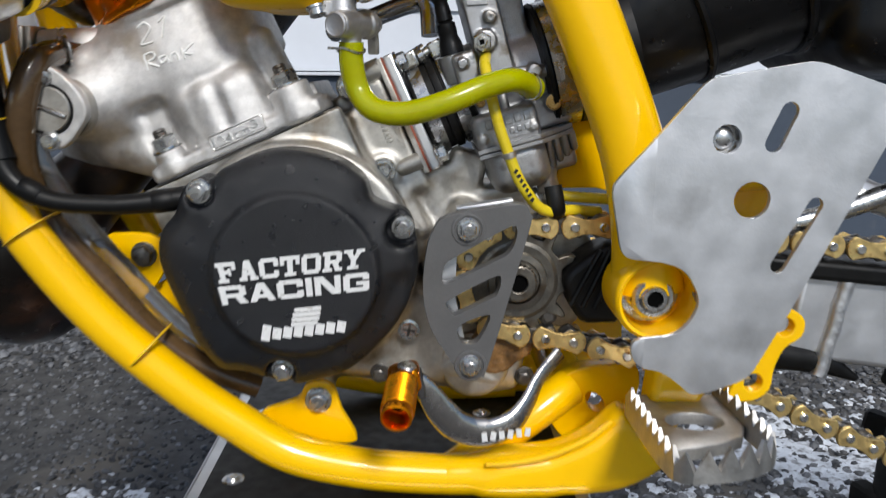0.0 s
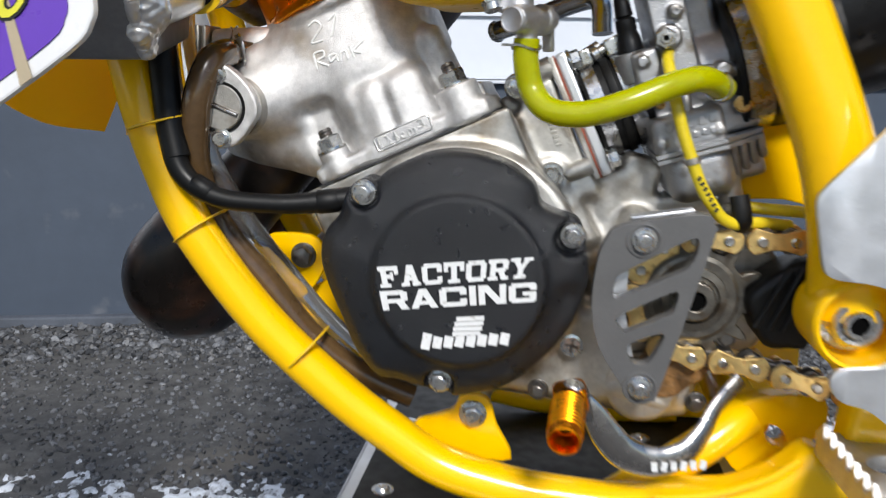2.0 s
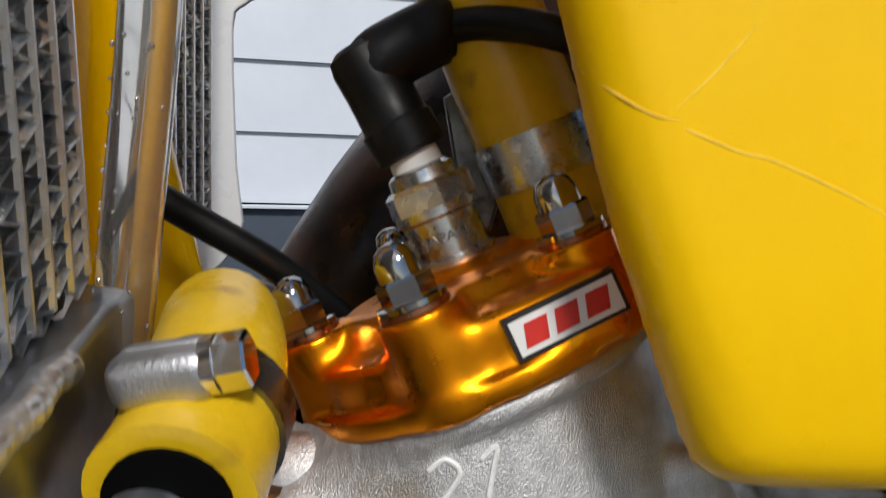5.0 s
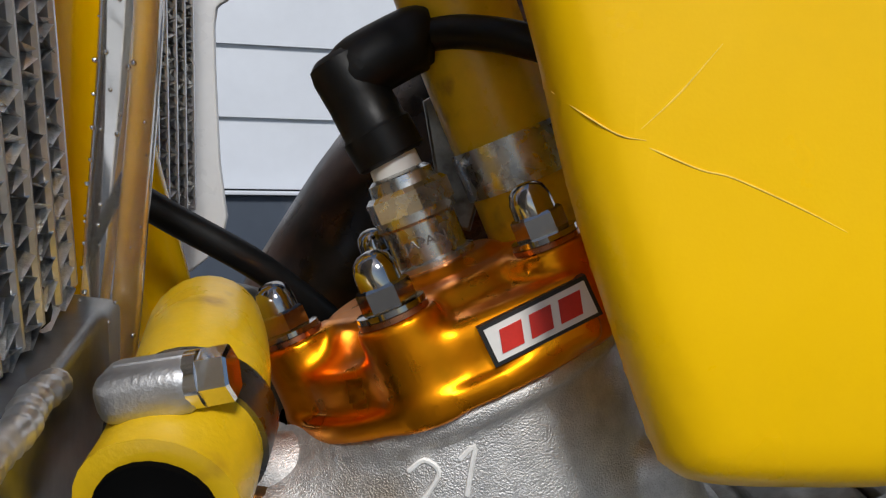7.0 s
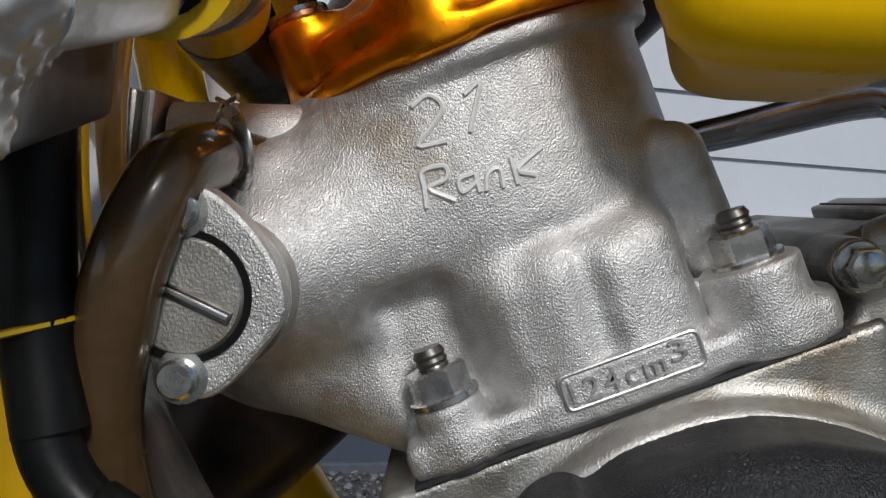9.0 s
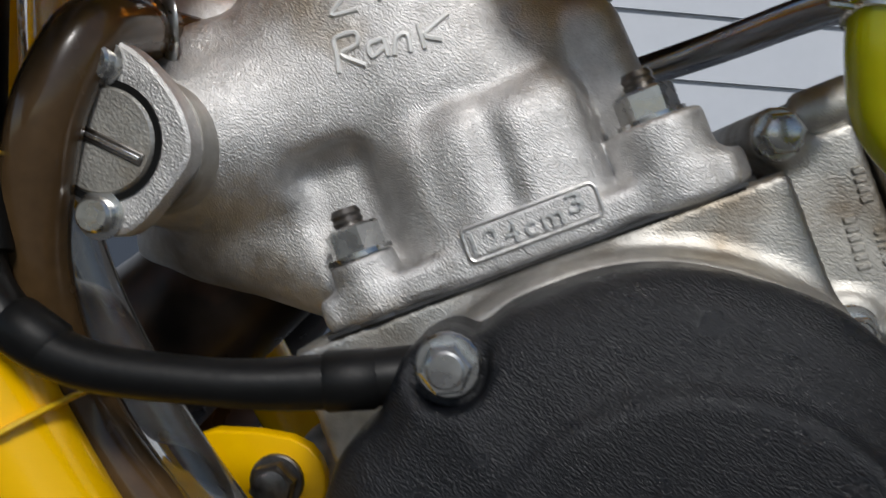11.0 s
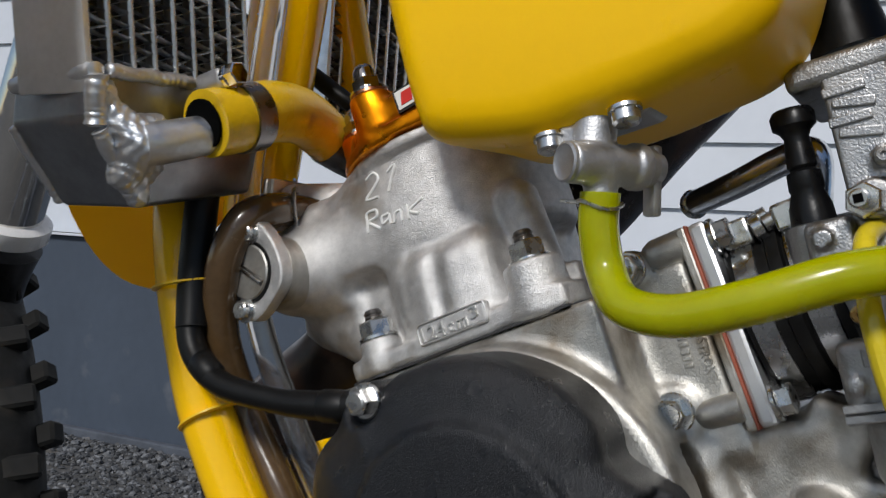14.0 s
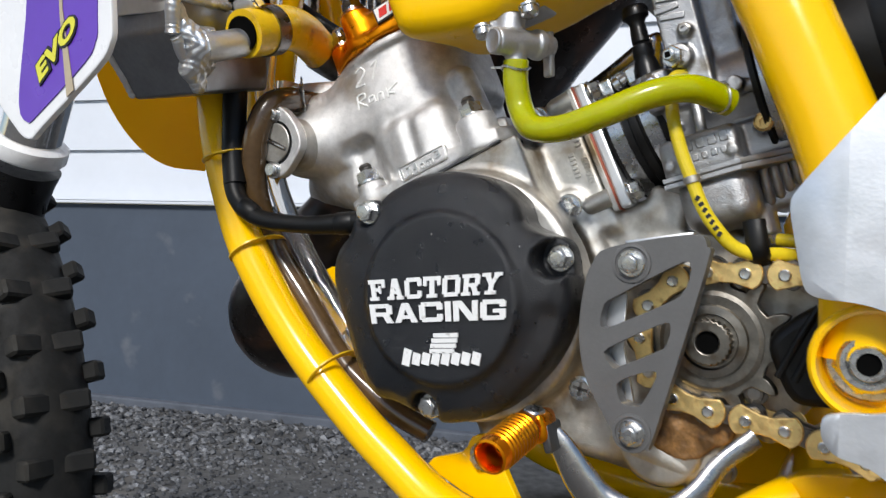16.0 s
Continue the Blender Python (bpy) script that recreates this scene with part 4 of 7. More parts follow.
def head_field(p):
    d = sd_disc(p, (0, 0, 0), (0, 0, 0.0048), 0.0470, 0.0008)
    d = blend(d, sd_disc(p, (0, 0, 0.002), (0, 0, 0.0150), 0.0425, 0.003), 0.003)
    d = blend(d, sd_box(p, (0.0120, -0.0230, 0.0095), (0.0200, 0.0205, 0.0078), 0.003), 0.004)
    d = blend(d, sd_disc(p, (0, 0, 0.010), (0, 0, 0.0225), 0.0310, 0.004), 0.010)
    for k in STUDS:
        a = radians(k)
        c, s = 0.0385 * math.cos(a), 0.0385 * math.sin(a)
        d = blend(d, sd_disc(p, (c, s, 0.0), (c, s, 0.0228), 0.0092, 0.0010), 0.004)
    return blend(d, sd_disc(p, (0.0025, 0, 0.016), (0.0025, 0, 0.0255), 0.0165, 0.002), 0.004)


HEAD = CYL @ Matrix.Translation((-0.0010, -0.002, 0.0845))
head = part("cylinder_head", casting(head_field, (-0.056, -0.056, -0.002), (0.056, 0.056, 0.033), 0.0011, HEAD), ORANGE, bike, "orange anodised billet cylinder head", smooth=60)
for i, k in enumerate(STUDS):
    if k == 18:
        continue
    a = radians(k)
    m = HEAD @ Matrix.Translation((0.0390 * math.cos(a), 0.0390 * math.sin(a), 0.0228))
    up = HEAD.to_3x3() @ Vector((0, 0, 1))
    part("copper_washer", lathe(m.translation, up, [(0, 0.0080), (0.0012, 0.0080), (0.0014, 0.0074)], 24), COPPER, head)
    n = bmesh.new()
    add_lathe(n, m.translation + up * 0.0014, up, [(0, 0.0078), (0.0012, 0.0078), (0.0014, 0.0070)], 24)
    add_hex(n, m.translation, up, 0.0108, 0.0026, 0.0078, 0.5 + i)
    add_lathe(n, m.translation, up, [(0.0076, 0.0050), (0.0110, 0.0049), (0.0134, 0.0041), (0.0148, 0.0024), (0.0153, 0)], 20)
    part("acorn_nut", n, DARKCHROME, head, "chromed domed head nut")
lab = HEAD @ Matrix.Translation((0.0200, -0.0432, 0.0114)) @ Matrix.Rotation(radians(6), 4, "Z") @ Matrix.Rotation(radians(-3), 4, "Y")
dec = box((0.0, 0, 0), (0.0250, 0.0030, 0.0092))
bmesh.ops.transform(dec, matrix=lab, verts=dec.verts)
badge = part("badge", dec, PRINTBLACK, head, "small black-rimmed maker's badge")
dec = box((0.0, -0.0004, 0), (0.0232, 0.0030, 0.0074))
bmesh.ops.transform(dec, matrix=lab, verts=dec.verts)
part("badge_field", dec, PORCELAIN, badge)
for u in (-0.0068, 0.0, 0.0068):
    dec = plate([(u - 0.0032, -0.0024), (u + 0.0018, -0.0024), (u + 0.0032, 0.0024), (u - 0.0018, 0.0024)], -0.0022, -0.0015)
    bmesh.ops.transform(dec, matrix=lab, verts=dec.verts)
    part("badge_mark", dec, RED, badge, "slanted red block of the maker's mark", smooth=0)

# spark plug and cap
up = HEAD.to_3x3() @ Vector((0, 0, 1))
pl0 = HEAD @ Vector((0.0025, 0, 0.0250))
pg = bmesh.new()
add_lathe(pg, pl0, up, [(0, 0.0112), (0.002, 0.0112), (0.0025, 0.0098), (0.012, 0.0098), (0.0128, 0.0108), (0.0150, 0.0108)], 28)
plug = part("spark_plug", pg, STEEL, bike, "plated spark plug with a white insulator")
hx = bmesh.new()
add_hex(hx, pl0, up, 0.0205, 0.0150, 0.0215, 0.25)
add_lathe(hx, pl0, up, [(0.021, 0.0090), (0.0245, 0.0086), (0.0255, 0.0072)], 24)
part("plug_hex", hx, STEEL, plug)
part("insulator", lathe(pl0, up, [(0.025, 0.0068), (0.031, 0.0064), (0.031, 0)], 24), PORCELAIN, plug)
part("plug_letters", lettering("JAPAN", 0.0115, 0.0030, Matrix.Translation(pl0) @ CYL.to_3x3().to_4x4() @ Matrix.Translation((-0.0058, -0.0092, 0.0055)) @ Matrix.Rotation(radians(90), 4, "X"), 0.0006, 0.01), DARKSTEEL, plug, "small stamped lettering")
cap0 = pl0 + up * 0.0290
lean = (up + Vector((-0.13, 0, 0.02))).normalized()
knee = cap0 + lean * 0.0275
cap2 = knee + Vector((0.0185, 0.001, 0.0065))
capm = bmesh.new()
add_lathe(capm, cap0, lean, [(0, 0.0080), (0.001, 0.0092), (0.0085, 0.0094), (0.0095, 0.0086), (0.018, 0.0084), (0.0255, 0.0086), (0.0285, 0.0080), (0.0300, 0.0060), (0.0305, 0)], 28)
tube([knee - lean * 0.006, knee - lean * 0.002 + Vector((0.005, 0, 0.001)), cap2, cap2 + Vector((0.004, 0.0005, 0.001))], [0.0082, 0.0086, 0.0084, 0.0070], 6, 22, bm=capm)
cap = part("plug_cap", capm, RUBBER, bike, "black rubber elbow spark plug cap")
part("plug_lead", tube([cap2 + Vector((-0.002, 0.000, 0.000)), cap2 + Vector((0.012, -0.006, 0.0015)), cap2 + Vector((0.03, -0.014, -0.002)), cap2 + Vector((0.06, -0.006, -0.010)), cap2 + Vector((0.10, 0.015, -0.006))], 0.0042, 6, 12), RUBBER, cap)

part("head_stay", plate([(-0.156, 0.742), (-0.147, 0.748), (-0.138, 0.716), (-0.141, 0.704), (-0.149, 0.706)], 0.500, 0.504, bevel=0.001), DARKSTEEL, bike, "dark rusty head stay plate behind the plug")

# coolant hose out of the head
top_hose = part("head_hose", tube([HEAD @ Vector((0.0330, 0.010, 0.021)), HEAD @ Vector((0.0330, 0.010, 0.046)), HEAD @ Vector((0.0330, 0.010, 0.075)), (-0.163, 0.482, 0.805), (-0.188, 0.49, 0.86)], 0.0152, 8, 24), YHOSE, bike, "yellow silicone coolant hose above the head")
part("hose_clamp", lathe(HEAD @ Vector((0.0330, 0.010, 0.0355)), up, [(0, 0.0154), (0, 0.0162), (0.013, 0.0162), (0.013, 0.0154)], 32), STEEL, top_hose, "stamped steel hose clamp")

# ---- crankcase ----
def case_field(p):
    d = sd_disc(p, (-0.077, 0.417, 0.539), (-0.077, 0.56, 0.539), 0.0635, 0.004)
    d = blend(d, sd_box(p, (-0.0975, 0.4795, 0.5775), (0.0575, 0.0552, 0.0226), 0.0015, LEANING), 0.005)
    d = blend(d, sd_disc(p, (0.040, 0.450, 0.5265), (0.040, 0.56, 0.5265), 0.050, 0.004), 0.008)
    d = blend(d, sd_box(p, (-0.0451, 0.494, 0.5956), (0.0265, 0.0475, 0.032), 0.002, LEANING), 0.006)
    d = blend(d, sd_box(p, (-0.010, 0.500, 0.562), (0.034, 0.050, 0.022), 0.006, 20), 0.008)
    d = blend(d, sd_box(p, (-0.020, 0.490, 0.49), (0.060, 0.054, 0.028), 0.008, -6), 0.008)
    d = blend(d, sd_box(p, (-0.0416, 0.503, 0.6310), (0.0085, 0.0440, 0.0085), 0.002, LEANING), 0.003)
    d = carve(d, sd_disc(p, (-0.0553, 0.430, 0.6212), (-0.0553, 0.466, 0.6212), 0.0055, 0.002), 0.004)
    d = blend(d, sd_disc(p, (-0.0514, 0.4450, 0.6305), (-0.0514, 0.52, 0.6305), 0.0068, 0.0008), 0.003)
    d = carve(d, sd_rod(p, (-0.0010, 0.441, 0.578), (0.0080, 0.441, 0.560), 0.0080, 0.0075), 0.003)
    d = carve(d, sd_rod(p, (0.0100, 0.443, 0.572), (0.0330, 0.443, 0.566), 0.0070, 0.0070), 0.003)
    d = carve(d, sd_rod(p, (-0.0290, 0.439, 0.570), (-0.0215, 0.439, 0.556), 0.0070, 0.0060), 0.003)
    d = blend(d, sd_rod(p, (-0.0270, 0.449, 0.580), (-0.0110, 0.449, 0.552), 0.0048, 0.0055), 0.003)
    d = blend(d, sd_box(p, (0.0145, 0.462, 0.586), (0.0105, 0.012, 0.0095), 0.004, -14), 0.003)
    d = blend(d, sd_disc(p, (-0.0322, 0.444, 0.5855), (-0.0322, 0.47, 0.5855), 0.0088, 0.001), 0.003)
    d = blend(d, sd_disc(p, (0.0125, 0.420, 0.5604), (0.0125, 0.46, 0.5604), 0.0085, 0.001), 0.005)
    d = blend(d, sd_box(p, (0.022, 0.470, 0.476), (0.026, 0.034, 0.016), 0.007, -8), 0.006)
    d = blend(d, sd_rod(p, (0.006, 0.440, 0.474), (0.030, 0.440, 0.466), 0.0075, 0.0065), 0.005)
    d = blend(d, sd_rod(p, (-0.158, 0.470, 0.537), (-0.13, 0.475, 0.555), 0.0105, 0.014), 0.010)
    d = blend(d, sd_rod(p, (-0.0695, 0.440, 0.457), (-0.072, 0.46, 0.475), 0.0085, 0.010), 0.008)
    return d


case = part("crankcase", casting(case_field, (-0.18, 0.41, 0.44), (0.10, 0.565, 0.650), 0.0016), CASE, bike, "grey cast aluminium crankcase stained with oil", smooth=60)
bolt(case, (-0.0322, 0.444, 0.5855), 0.0088, 0.006, 0.0068, turn=0.1, recess=True)
sc = bmesh.new()
add_lathe(sc, (-0.0183, 0.430, 0.498), (0, -1, 0), [(0, 0.0062), (0.0012, 0.0060), (0.0016, 0.0045), (0.0016, 0)], 20)
part("screw", sc, STEEL, case)
for r in (0.2, 1.77):
    part("screw_slot", box((-0.0183, 0.4283, 0.498), (0.0072, 0.0008, 0.0014), (0, math.degrees(r), 0)), DARKSTEEL, case)
bolt(case, (-0.0514, 0.4450, 0.6305), 0.0092, 0.0056, 0.0062, turn=0.15, label="zinc-plated case bolt")
down = Vector((0.35, 0, -0.94)).normalized()
ALONG = Matrix(((down.x, -down.z, 0, 0), (0, 0, -1, 0), (down.z, down.x, 0, 0), (0, 0, 0, 1)))
part("cast_letters", lettering("STROKE", 0.0136, 0.0034, Matrix.Translation((-0.0278, 0.4464, 0.6098)) @ ALONG, 0.0005, 0.01, spacing=1.1), CASE, case, "small raised casting letters")
for x0, z0, n in ((-0.0342, 0.6240, 4), (-0.0352, 0.6124, 6)):
    for k in range(n):
        mark = box((0.0012 + 0.0023 * k, 0.0016, 0), (0.0015 if k % 3 else 0.0019, 0.0031, 0.0010), bevel=0.0003, segments=1)
        mark.transform(Matrix.Translation((x0, 0.4464, z0)) @ ALONG)
        part("cast_mark", mark, CASE, case)
part("drain_boss", casting(lambda p: blend(sd_disc(p, (0.0192, 0.4330, 0.4755), (0.0192, 0.47, 0.4755), 0.0200, 0.003), sd_disc(p, (0.034, 0.436, 0.490), (0.034, 0.47, 0.490), 0.0160, 0.003), 0.004), (-0.004, 0.430, 0.450), (0.056, 0.462, 0.512), 0.0012), CASE, case, "round case boss below the sprocket", smooth=60)


def grime_field(p):
    d = sd_disc(p, (0.0300, 0.4324, 0.4850), (0.0300, 0.4385, 0.4850), 0.0150, 0.002)
    d = blend(d, sd_disc(p, (0.0430, 0.4340, 0.4880), (0.0430, 0.4400, 0.4880), 0.0100, 0.002), 0.004)
    d = blend(d, sd_disc(p, (0.0200, 0.4322, 0.4830), (0.0200, 0.4370, 0.4830), 0.0085, 0.002), 0.004)
    x, z = p[..., 0], p[..., 2]
    ripple = np.sin(x * 710 + 2.0 * np.sin(z * 430)) * np.sin(z * 830 + 1.7 * np.sin(x * 370 + 1)) + 0.5 * np.sin(x * 2300 + 3 * np.sin(z * 900)) * np.sin(z * 1900 + 2 * np.sin(x * 1100))
    return d + 0.00022 * ripple


part("oil_grime", casting(grime_field, (0.004, 0.426, 0.464), (0.058, 0.446, 0.508), 0.0009), OILY, case, "burnt brown chain oil and grit caked on the boss", smooth=60)
part("pale_liner", plate([(-0.0035, 0.5010), (0.0120, 0.4980), (0.0065, 0.5230), (0.0075, 0.5480), (-0.0040, 0.5460), (-0.0060, 0.5230)], 0.4150, 0.4165, bevel=0.0003), ALU, case, "bright scuffed case saver plate")
for x, z in ((0.048, 0.468), (0.060, 0.505), (0.066, 0.489), (-0.035, 0.470)):
    bolt(case, (x, 0.436, z), 0.0075, 0.005, 0.0056, material=DARKSTEEL)


# ---- ignition cover ----
COVER = [(-0.1340, 0.5690), (-0.1310, 0.5780), (-0.1270, 0.5840), (-0.1210, 0.5870), (-0.1160, 0.5860), (-0.1100, 0.5910), (-0.1020, 0.5950), (-0.0920, 0.5990), (-0.0800, 0.6010), (-0.0670, 0.6000), (-0.0530, 0.5960), (-0.0450, 0.5910), (-0.0400, 0.5860), (-0.0380, 0.5810), (-0.0360, 0.5760), (-0.0300, 0.5730), (-0.0240, 0.5710), (-0.0190, 0.5690), (-0.0160, 0.5640), (-0.0140, 0.5540), (-0.0130, 0.5420), (-0.0150, 0.5330), (-0.0190, 0.5210), (-0.0260, 0.5090), (-0.0340, 0.5000), (-0.0420, 0.4920), (-0.0520, 0.4850), (-0.0650, 0.4810), (-0.0750, 0.4790), (-0.0820, 0.4800), (-0.0880, 0.4800), (-0.0940, 0.4830), (-0.1050, 0.4860), (-0.1140, 0.4870), (-0.1210, 0.4930), (-0.1280, 0.5040), (-0.1330, 0.5170), (-0.1390, 0.5310), (-0.1430, 0.5440), (-0.1430, 0.5540), (-0.1400, 0.5620)]
COVER_LINE = smooth_xz(COVER, 3)
COVER_BOLTS = ((-0.1206, 0.3958, 0.5805), (-0.0209, 0.4064, 0.5611), (-0.0836, 0.4000, 0.4865))


def cover_field(p):
    """Domed lid: a sloping shoulder inside the outline, a raised disc, pockets for the bolts."""
    inner = sd_outline(p[:, 0, :, 0], p[:, 0, :, 2], COVER_LINE)[:, None, :]
    y, e = p[..., 1], 0.0085
    shoulder = 0.3868 + 0.0050 * np.clip(1 - (-inner - 0.004) / 0.024, 0, 1) ** 1.5
    dx, dy = inner + e, shoulder - y + e
    d = np.minimum(np.maximum(dx, dy), 0) + np.hypot(np.maximum(dx, 0), np.maximum(dy, 0)) - e
    d = np.maximum(d, y - 0.418)
    d = blend(d, sd_disc(p, (-0.0735, 0.3847, 0.5402), (-0.0735, 0.40, 0.5402), 0.0405, 0.0020), 0.005)
    for x, y0, z in COVER_BOLTS:
        d = carve(d, sd_disc(p, (x, 0.370, z), (x, y0, z), 0.0088 if y0 > 0.4 else 0.0078, 0.001), 0.0025)
    return carve(d, sd_rod(p, (-0.020, 0.386, 0.533), (-0.042, 0.384, 0.490), 0.007, 0.006), 0.006)


cover = part("ignition_cover", casting(cover_field, (-0.147, 0.380, 0.474), (-0.008, 0.4195, 0.605), 0.0011), COVERBLACK, bike, "black wrinkle-coated ignition cover with white lettering", smooth=60)
for x, y, z in COVER_BOLTS:
    bolt(cover, (x, y, z), 0.0085, 0.0062, 0.0062, label="zinc-plated hex bolt", turn=0.2)


def bar(x0, z0, x1, z1):
    return [(x0, z0), (x1, z0), (x1, z1), (x0, z1)]


SLAB = {"F": (bar(0.12, 0, 0.40, 1), bar(0, 0.8, 1, 1), bar(0.80, 0.60, 1, 0.85), bar(0.38, 0.42, 0.72, 0.60), bar(0.60, 0.32, 0.73, 0.70), bar(0, 0, 0.56, 0.17)),
        "A": ([(0.08, 0), (0.35, 0), (0.62, 1), (0.36, 1)], [(0.66, 0), (0.93, 0), (0.65, 1), (0.40, 1)], bar(0.25, 0.26, 0.78, 0.42), bar(0, 0, 0.43, 0.16), bar(0.57, 0, 1, 0.16)),
        "C": (bar(0.12, 0.8, 0.90, 1), bar(0.12, 0, 0.90, 0.2), bar(0, 0.13, 0.27, 0.87), bar(0.76, 0.58, 1, 0.93), bar(0.76, 0.07, 1, 0.36)),
        "T": (bar(0, 0.8, 1, 1), bar(0.36, 0, 0.64, 0.82), bar(0, 0.56, 0.2, 0.82), bar(0.8, 0.56, 1, 0.82), bar(0.2, 0, 0.8, 0.17)),
        "O": (bar(0, 0.13, 0.27, 0.87), bar(0.73, 0.13, 1, 0.87), bar(0.11, 0.8, 0.89, 1), bar(0.11, 0, 0.89, 0.2)),
        "R": (bar(0.1, 0, 0.37, 1), bar(0, 0.82, 0.86, 1), bar(0.70, 0.50, 0.97, 0.93), bar(0.35, 0.40, 0.86, 0.57), [(0.50, 0.43), (0.76, 0.43), (0.96, 0), (0.68, 0)], bar(0, 0, 0.5, 0.16), bar(0.66, 0, 1.03, 0.16)),
        "Y": ([(0.05, 1), (0.34, 1), (0.62, 0.42), (0.38, 0.42)], [(0.68, 1), (0.95, 1), (0.62, 0.42), (0.40, 0.42)], bar(0.37, 0, 0.63, 0.45), bar(-0.03, 0.84, 0.43, 1), bar(0.60, 0.84, 1.03, 1), bar(0.2, 0, 0.8, 0.17))}
WIDE = {"R": (bar(0, 0, 0.24, 1), bar(0.2, 0.78, 0.87, 1), bar(0.75, 0.46, 1, 0.91), bar(0.2, 0.36, 0.88, 0.56), [(0.54, 0.42), (0.82, 0.42), (1.02, 0), (0.72, 0)]),
        "A": ([(0, 0), (0.26, 0), (0.62, 1), (0.36, 1)], [(0.74, 0), (1, 0), (0.64, 1), (0.38, 1)], bar(0.24, 0.19, 0.76, 0.38)),
        "C": (bar(0, 0.12, 0.25, 0.88), bar(0.10, 0.78, 0.93, 1), bar(0.10, 0, 0.93, 0.22), bar(0.76, 0.60, 1, 0.92), bar(0.76, 0.08, 1, 0.38)),
        "I": (bar(0, 0, 1, 1),),
        "N": (bar(0, 0, 0.23, 1), bar(0.77, 0, 1, 1), [(0.04, 1), (0.34, 1), (0.96, 0), (0.66, 0)]),
        "G": (bar(0, 0.12, 0.25, 0.88), bar(0.10, 0.78, 0.93, 1), bar(0.10, 0, 0.93, 0.22), bar(0.76, 0.64, 1, 0.92), bar(0.76, 0.08, 1, 0.54), bar(0.50, 0.36, 0.98, 0.54))}


def cover_text(text, glyphs, corners, label):
    """Bold letters laid between four corners (lower left, lower right, upper right, upper left) of the cover's face."""
    ll, lr, ur, ul = [Vector((x, 0, z)) for x, z in corners]
    wide = [0.24 if ch == "I" else 1.0 for ch in text]
    gap = 0.10
    total = sum(wide) + gap * (len(text) - 1)
    bm, at = bmesh.new(), 0.0
    for ch, w in zip(text, wide):
        for n, quad in enumerate(glyphs[ch]):
            rows = []
            for depth in (0.3836, 0.3829 - 0.00003 * n):
                row = []
                for x, z in quad:
                    f = (at + x * w) / total
                    q = ll.lerp(lr, f).lerp(ul.lerp(ur, f), z)
                    row.append(bm.verts.new((q.x, depth, q.z)))
                rows.append(row)
            bm.faces.new(rows[1])
            for i in range(4):
                bm.faces.new((rows[0][i], rows[0][(i + 1) % 4], rows[1][(i + 1) % 4], rows[1][i]))
        at += w + gap
    return part("lettering", bm, PRINTWHITE, cover, label, smooth=0)


cover_text("FACTORY", SLAB, [(-0.1100, 0.5370), (-0.0405, 0.5450), (-0.0390, 0.5548), (-0.1120, 0.5470)], "white block lettering across the cover")
cover_text("RACING", WIDE, [(-0.1090, 0.5260), (-0.0370, 0.5338), (-0.0370, 0.5430), (-0.1108, 0.5352)], "white block lettering across the cover")
for k in range(4):
    part("maker_mark", box((-0.0692 + 0.0006 * k, 0.3831, 0.5166 + 0.0025 * k), (0.0140 - 0.0006 * abs(k - 1.5), 0.0008, 0.0020), (0, -6, 0)), PRINTWHITE, cover, "white bar of the maker's emblem", smooth=0)
for k in range(8):
    x = -0.0882 + 0.0053 * k
    tall = 0.0080 if k == 0 else 0.0056
    part("maker_script", box((x, 0.3831, 0.5108 + 0.0006 * k + (0.0009 if k == 0 else 0)), (0.0043, 0.0008, tall), (0, 10, 0)), PRINTWHITE, cover, "white slanted bar in place of the maker's name", smooth=0)

# wiring loom into the cover
part("stator_loom", tube([(-0.247, 0.418, 0.76), (-0.2275, 0.408, 0.69), (-0.2215, 0.4015, 0.645), (-0.2180, 0.3980, 0.612), (-0.2120, 0.3945, 0.589), (-0.1940, 0.3935, 0.5765), (-0.1670, 0.3965, 0.5735), (-0.1480, 0.4000, 0.5740), (-0.1280, 0.4040, 0.5765)], [0.0064, 0.0064, 0.0062, 0.0060, 0.0055, 0.0050, 0.0047, 0.0054, 0.0058], 8, 16), RUBBER, bike, "black rubber-sleeved wiring loom")
part("loom_sleeve", tube([(-0.2225, 0.4030, 0.655), (-0.2210, 0.4010, 0.640), (-0.2180, 0.3980, 0.612), (-0.2140, 0.3955, 0.595)], [0.0070, 0.0069, 0.0067, 0.0065], 6, 16), RUBBER, bike)

for c, d, r in (((-0.2010, 0.3936, 0.5805), (1, 0.0, -0.6), 0.0055), ((-0.1400, 0.4016, 0.5748), (1, 0.2, 0.1), 0.0060)):
    part("loom_tape", lathe(Vector(c), d, [(-0.0060, r - 0.0010), (-0.0045, r), (0.0045, r), (0.0060, r - 0.0010)], 18), RUBBER, bike, "wound black tape on the loom")

# drain and breather hoses
part("breather_hose", tube([cyl(-0.044, -0.028, 0.069), (-0.1955, 0.4360, 0.6460), (-0.1965, 0.4200, 0.6455), (-0.1995, 0.4080, 0.6410), (-0.2030, 0.4030, 0.6300), (-0.2062, 0.4025, 0.6160), (-0.2100, 0.4080, 0.5900), (-0.2050, 0.4200, 0.5590), (-0.1812, 0.422, 0.5281), (-0.1556, 0.424, 0.4956), (-0.1266, 0.428, 0.4742), (-0.1035, 0.432, 0.4630)], [0.0066, 0.0068, 0.0072, 0.0074, 0.0074, 0.0074, 0.0074, 0.0074, 0.0074, 0.0072, 0.0068, 0.0065], 8, 18), BROWNHOSE, bike, "smoked brown vinyl hose")
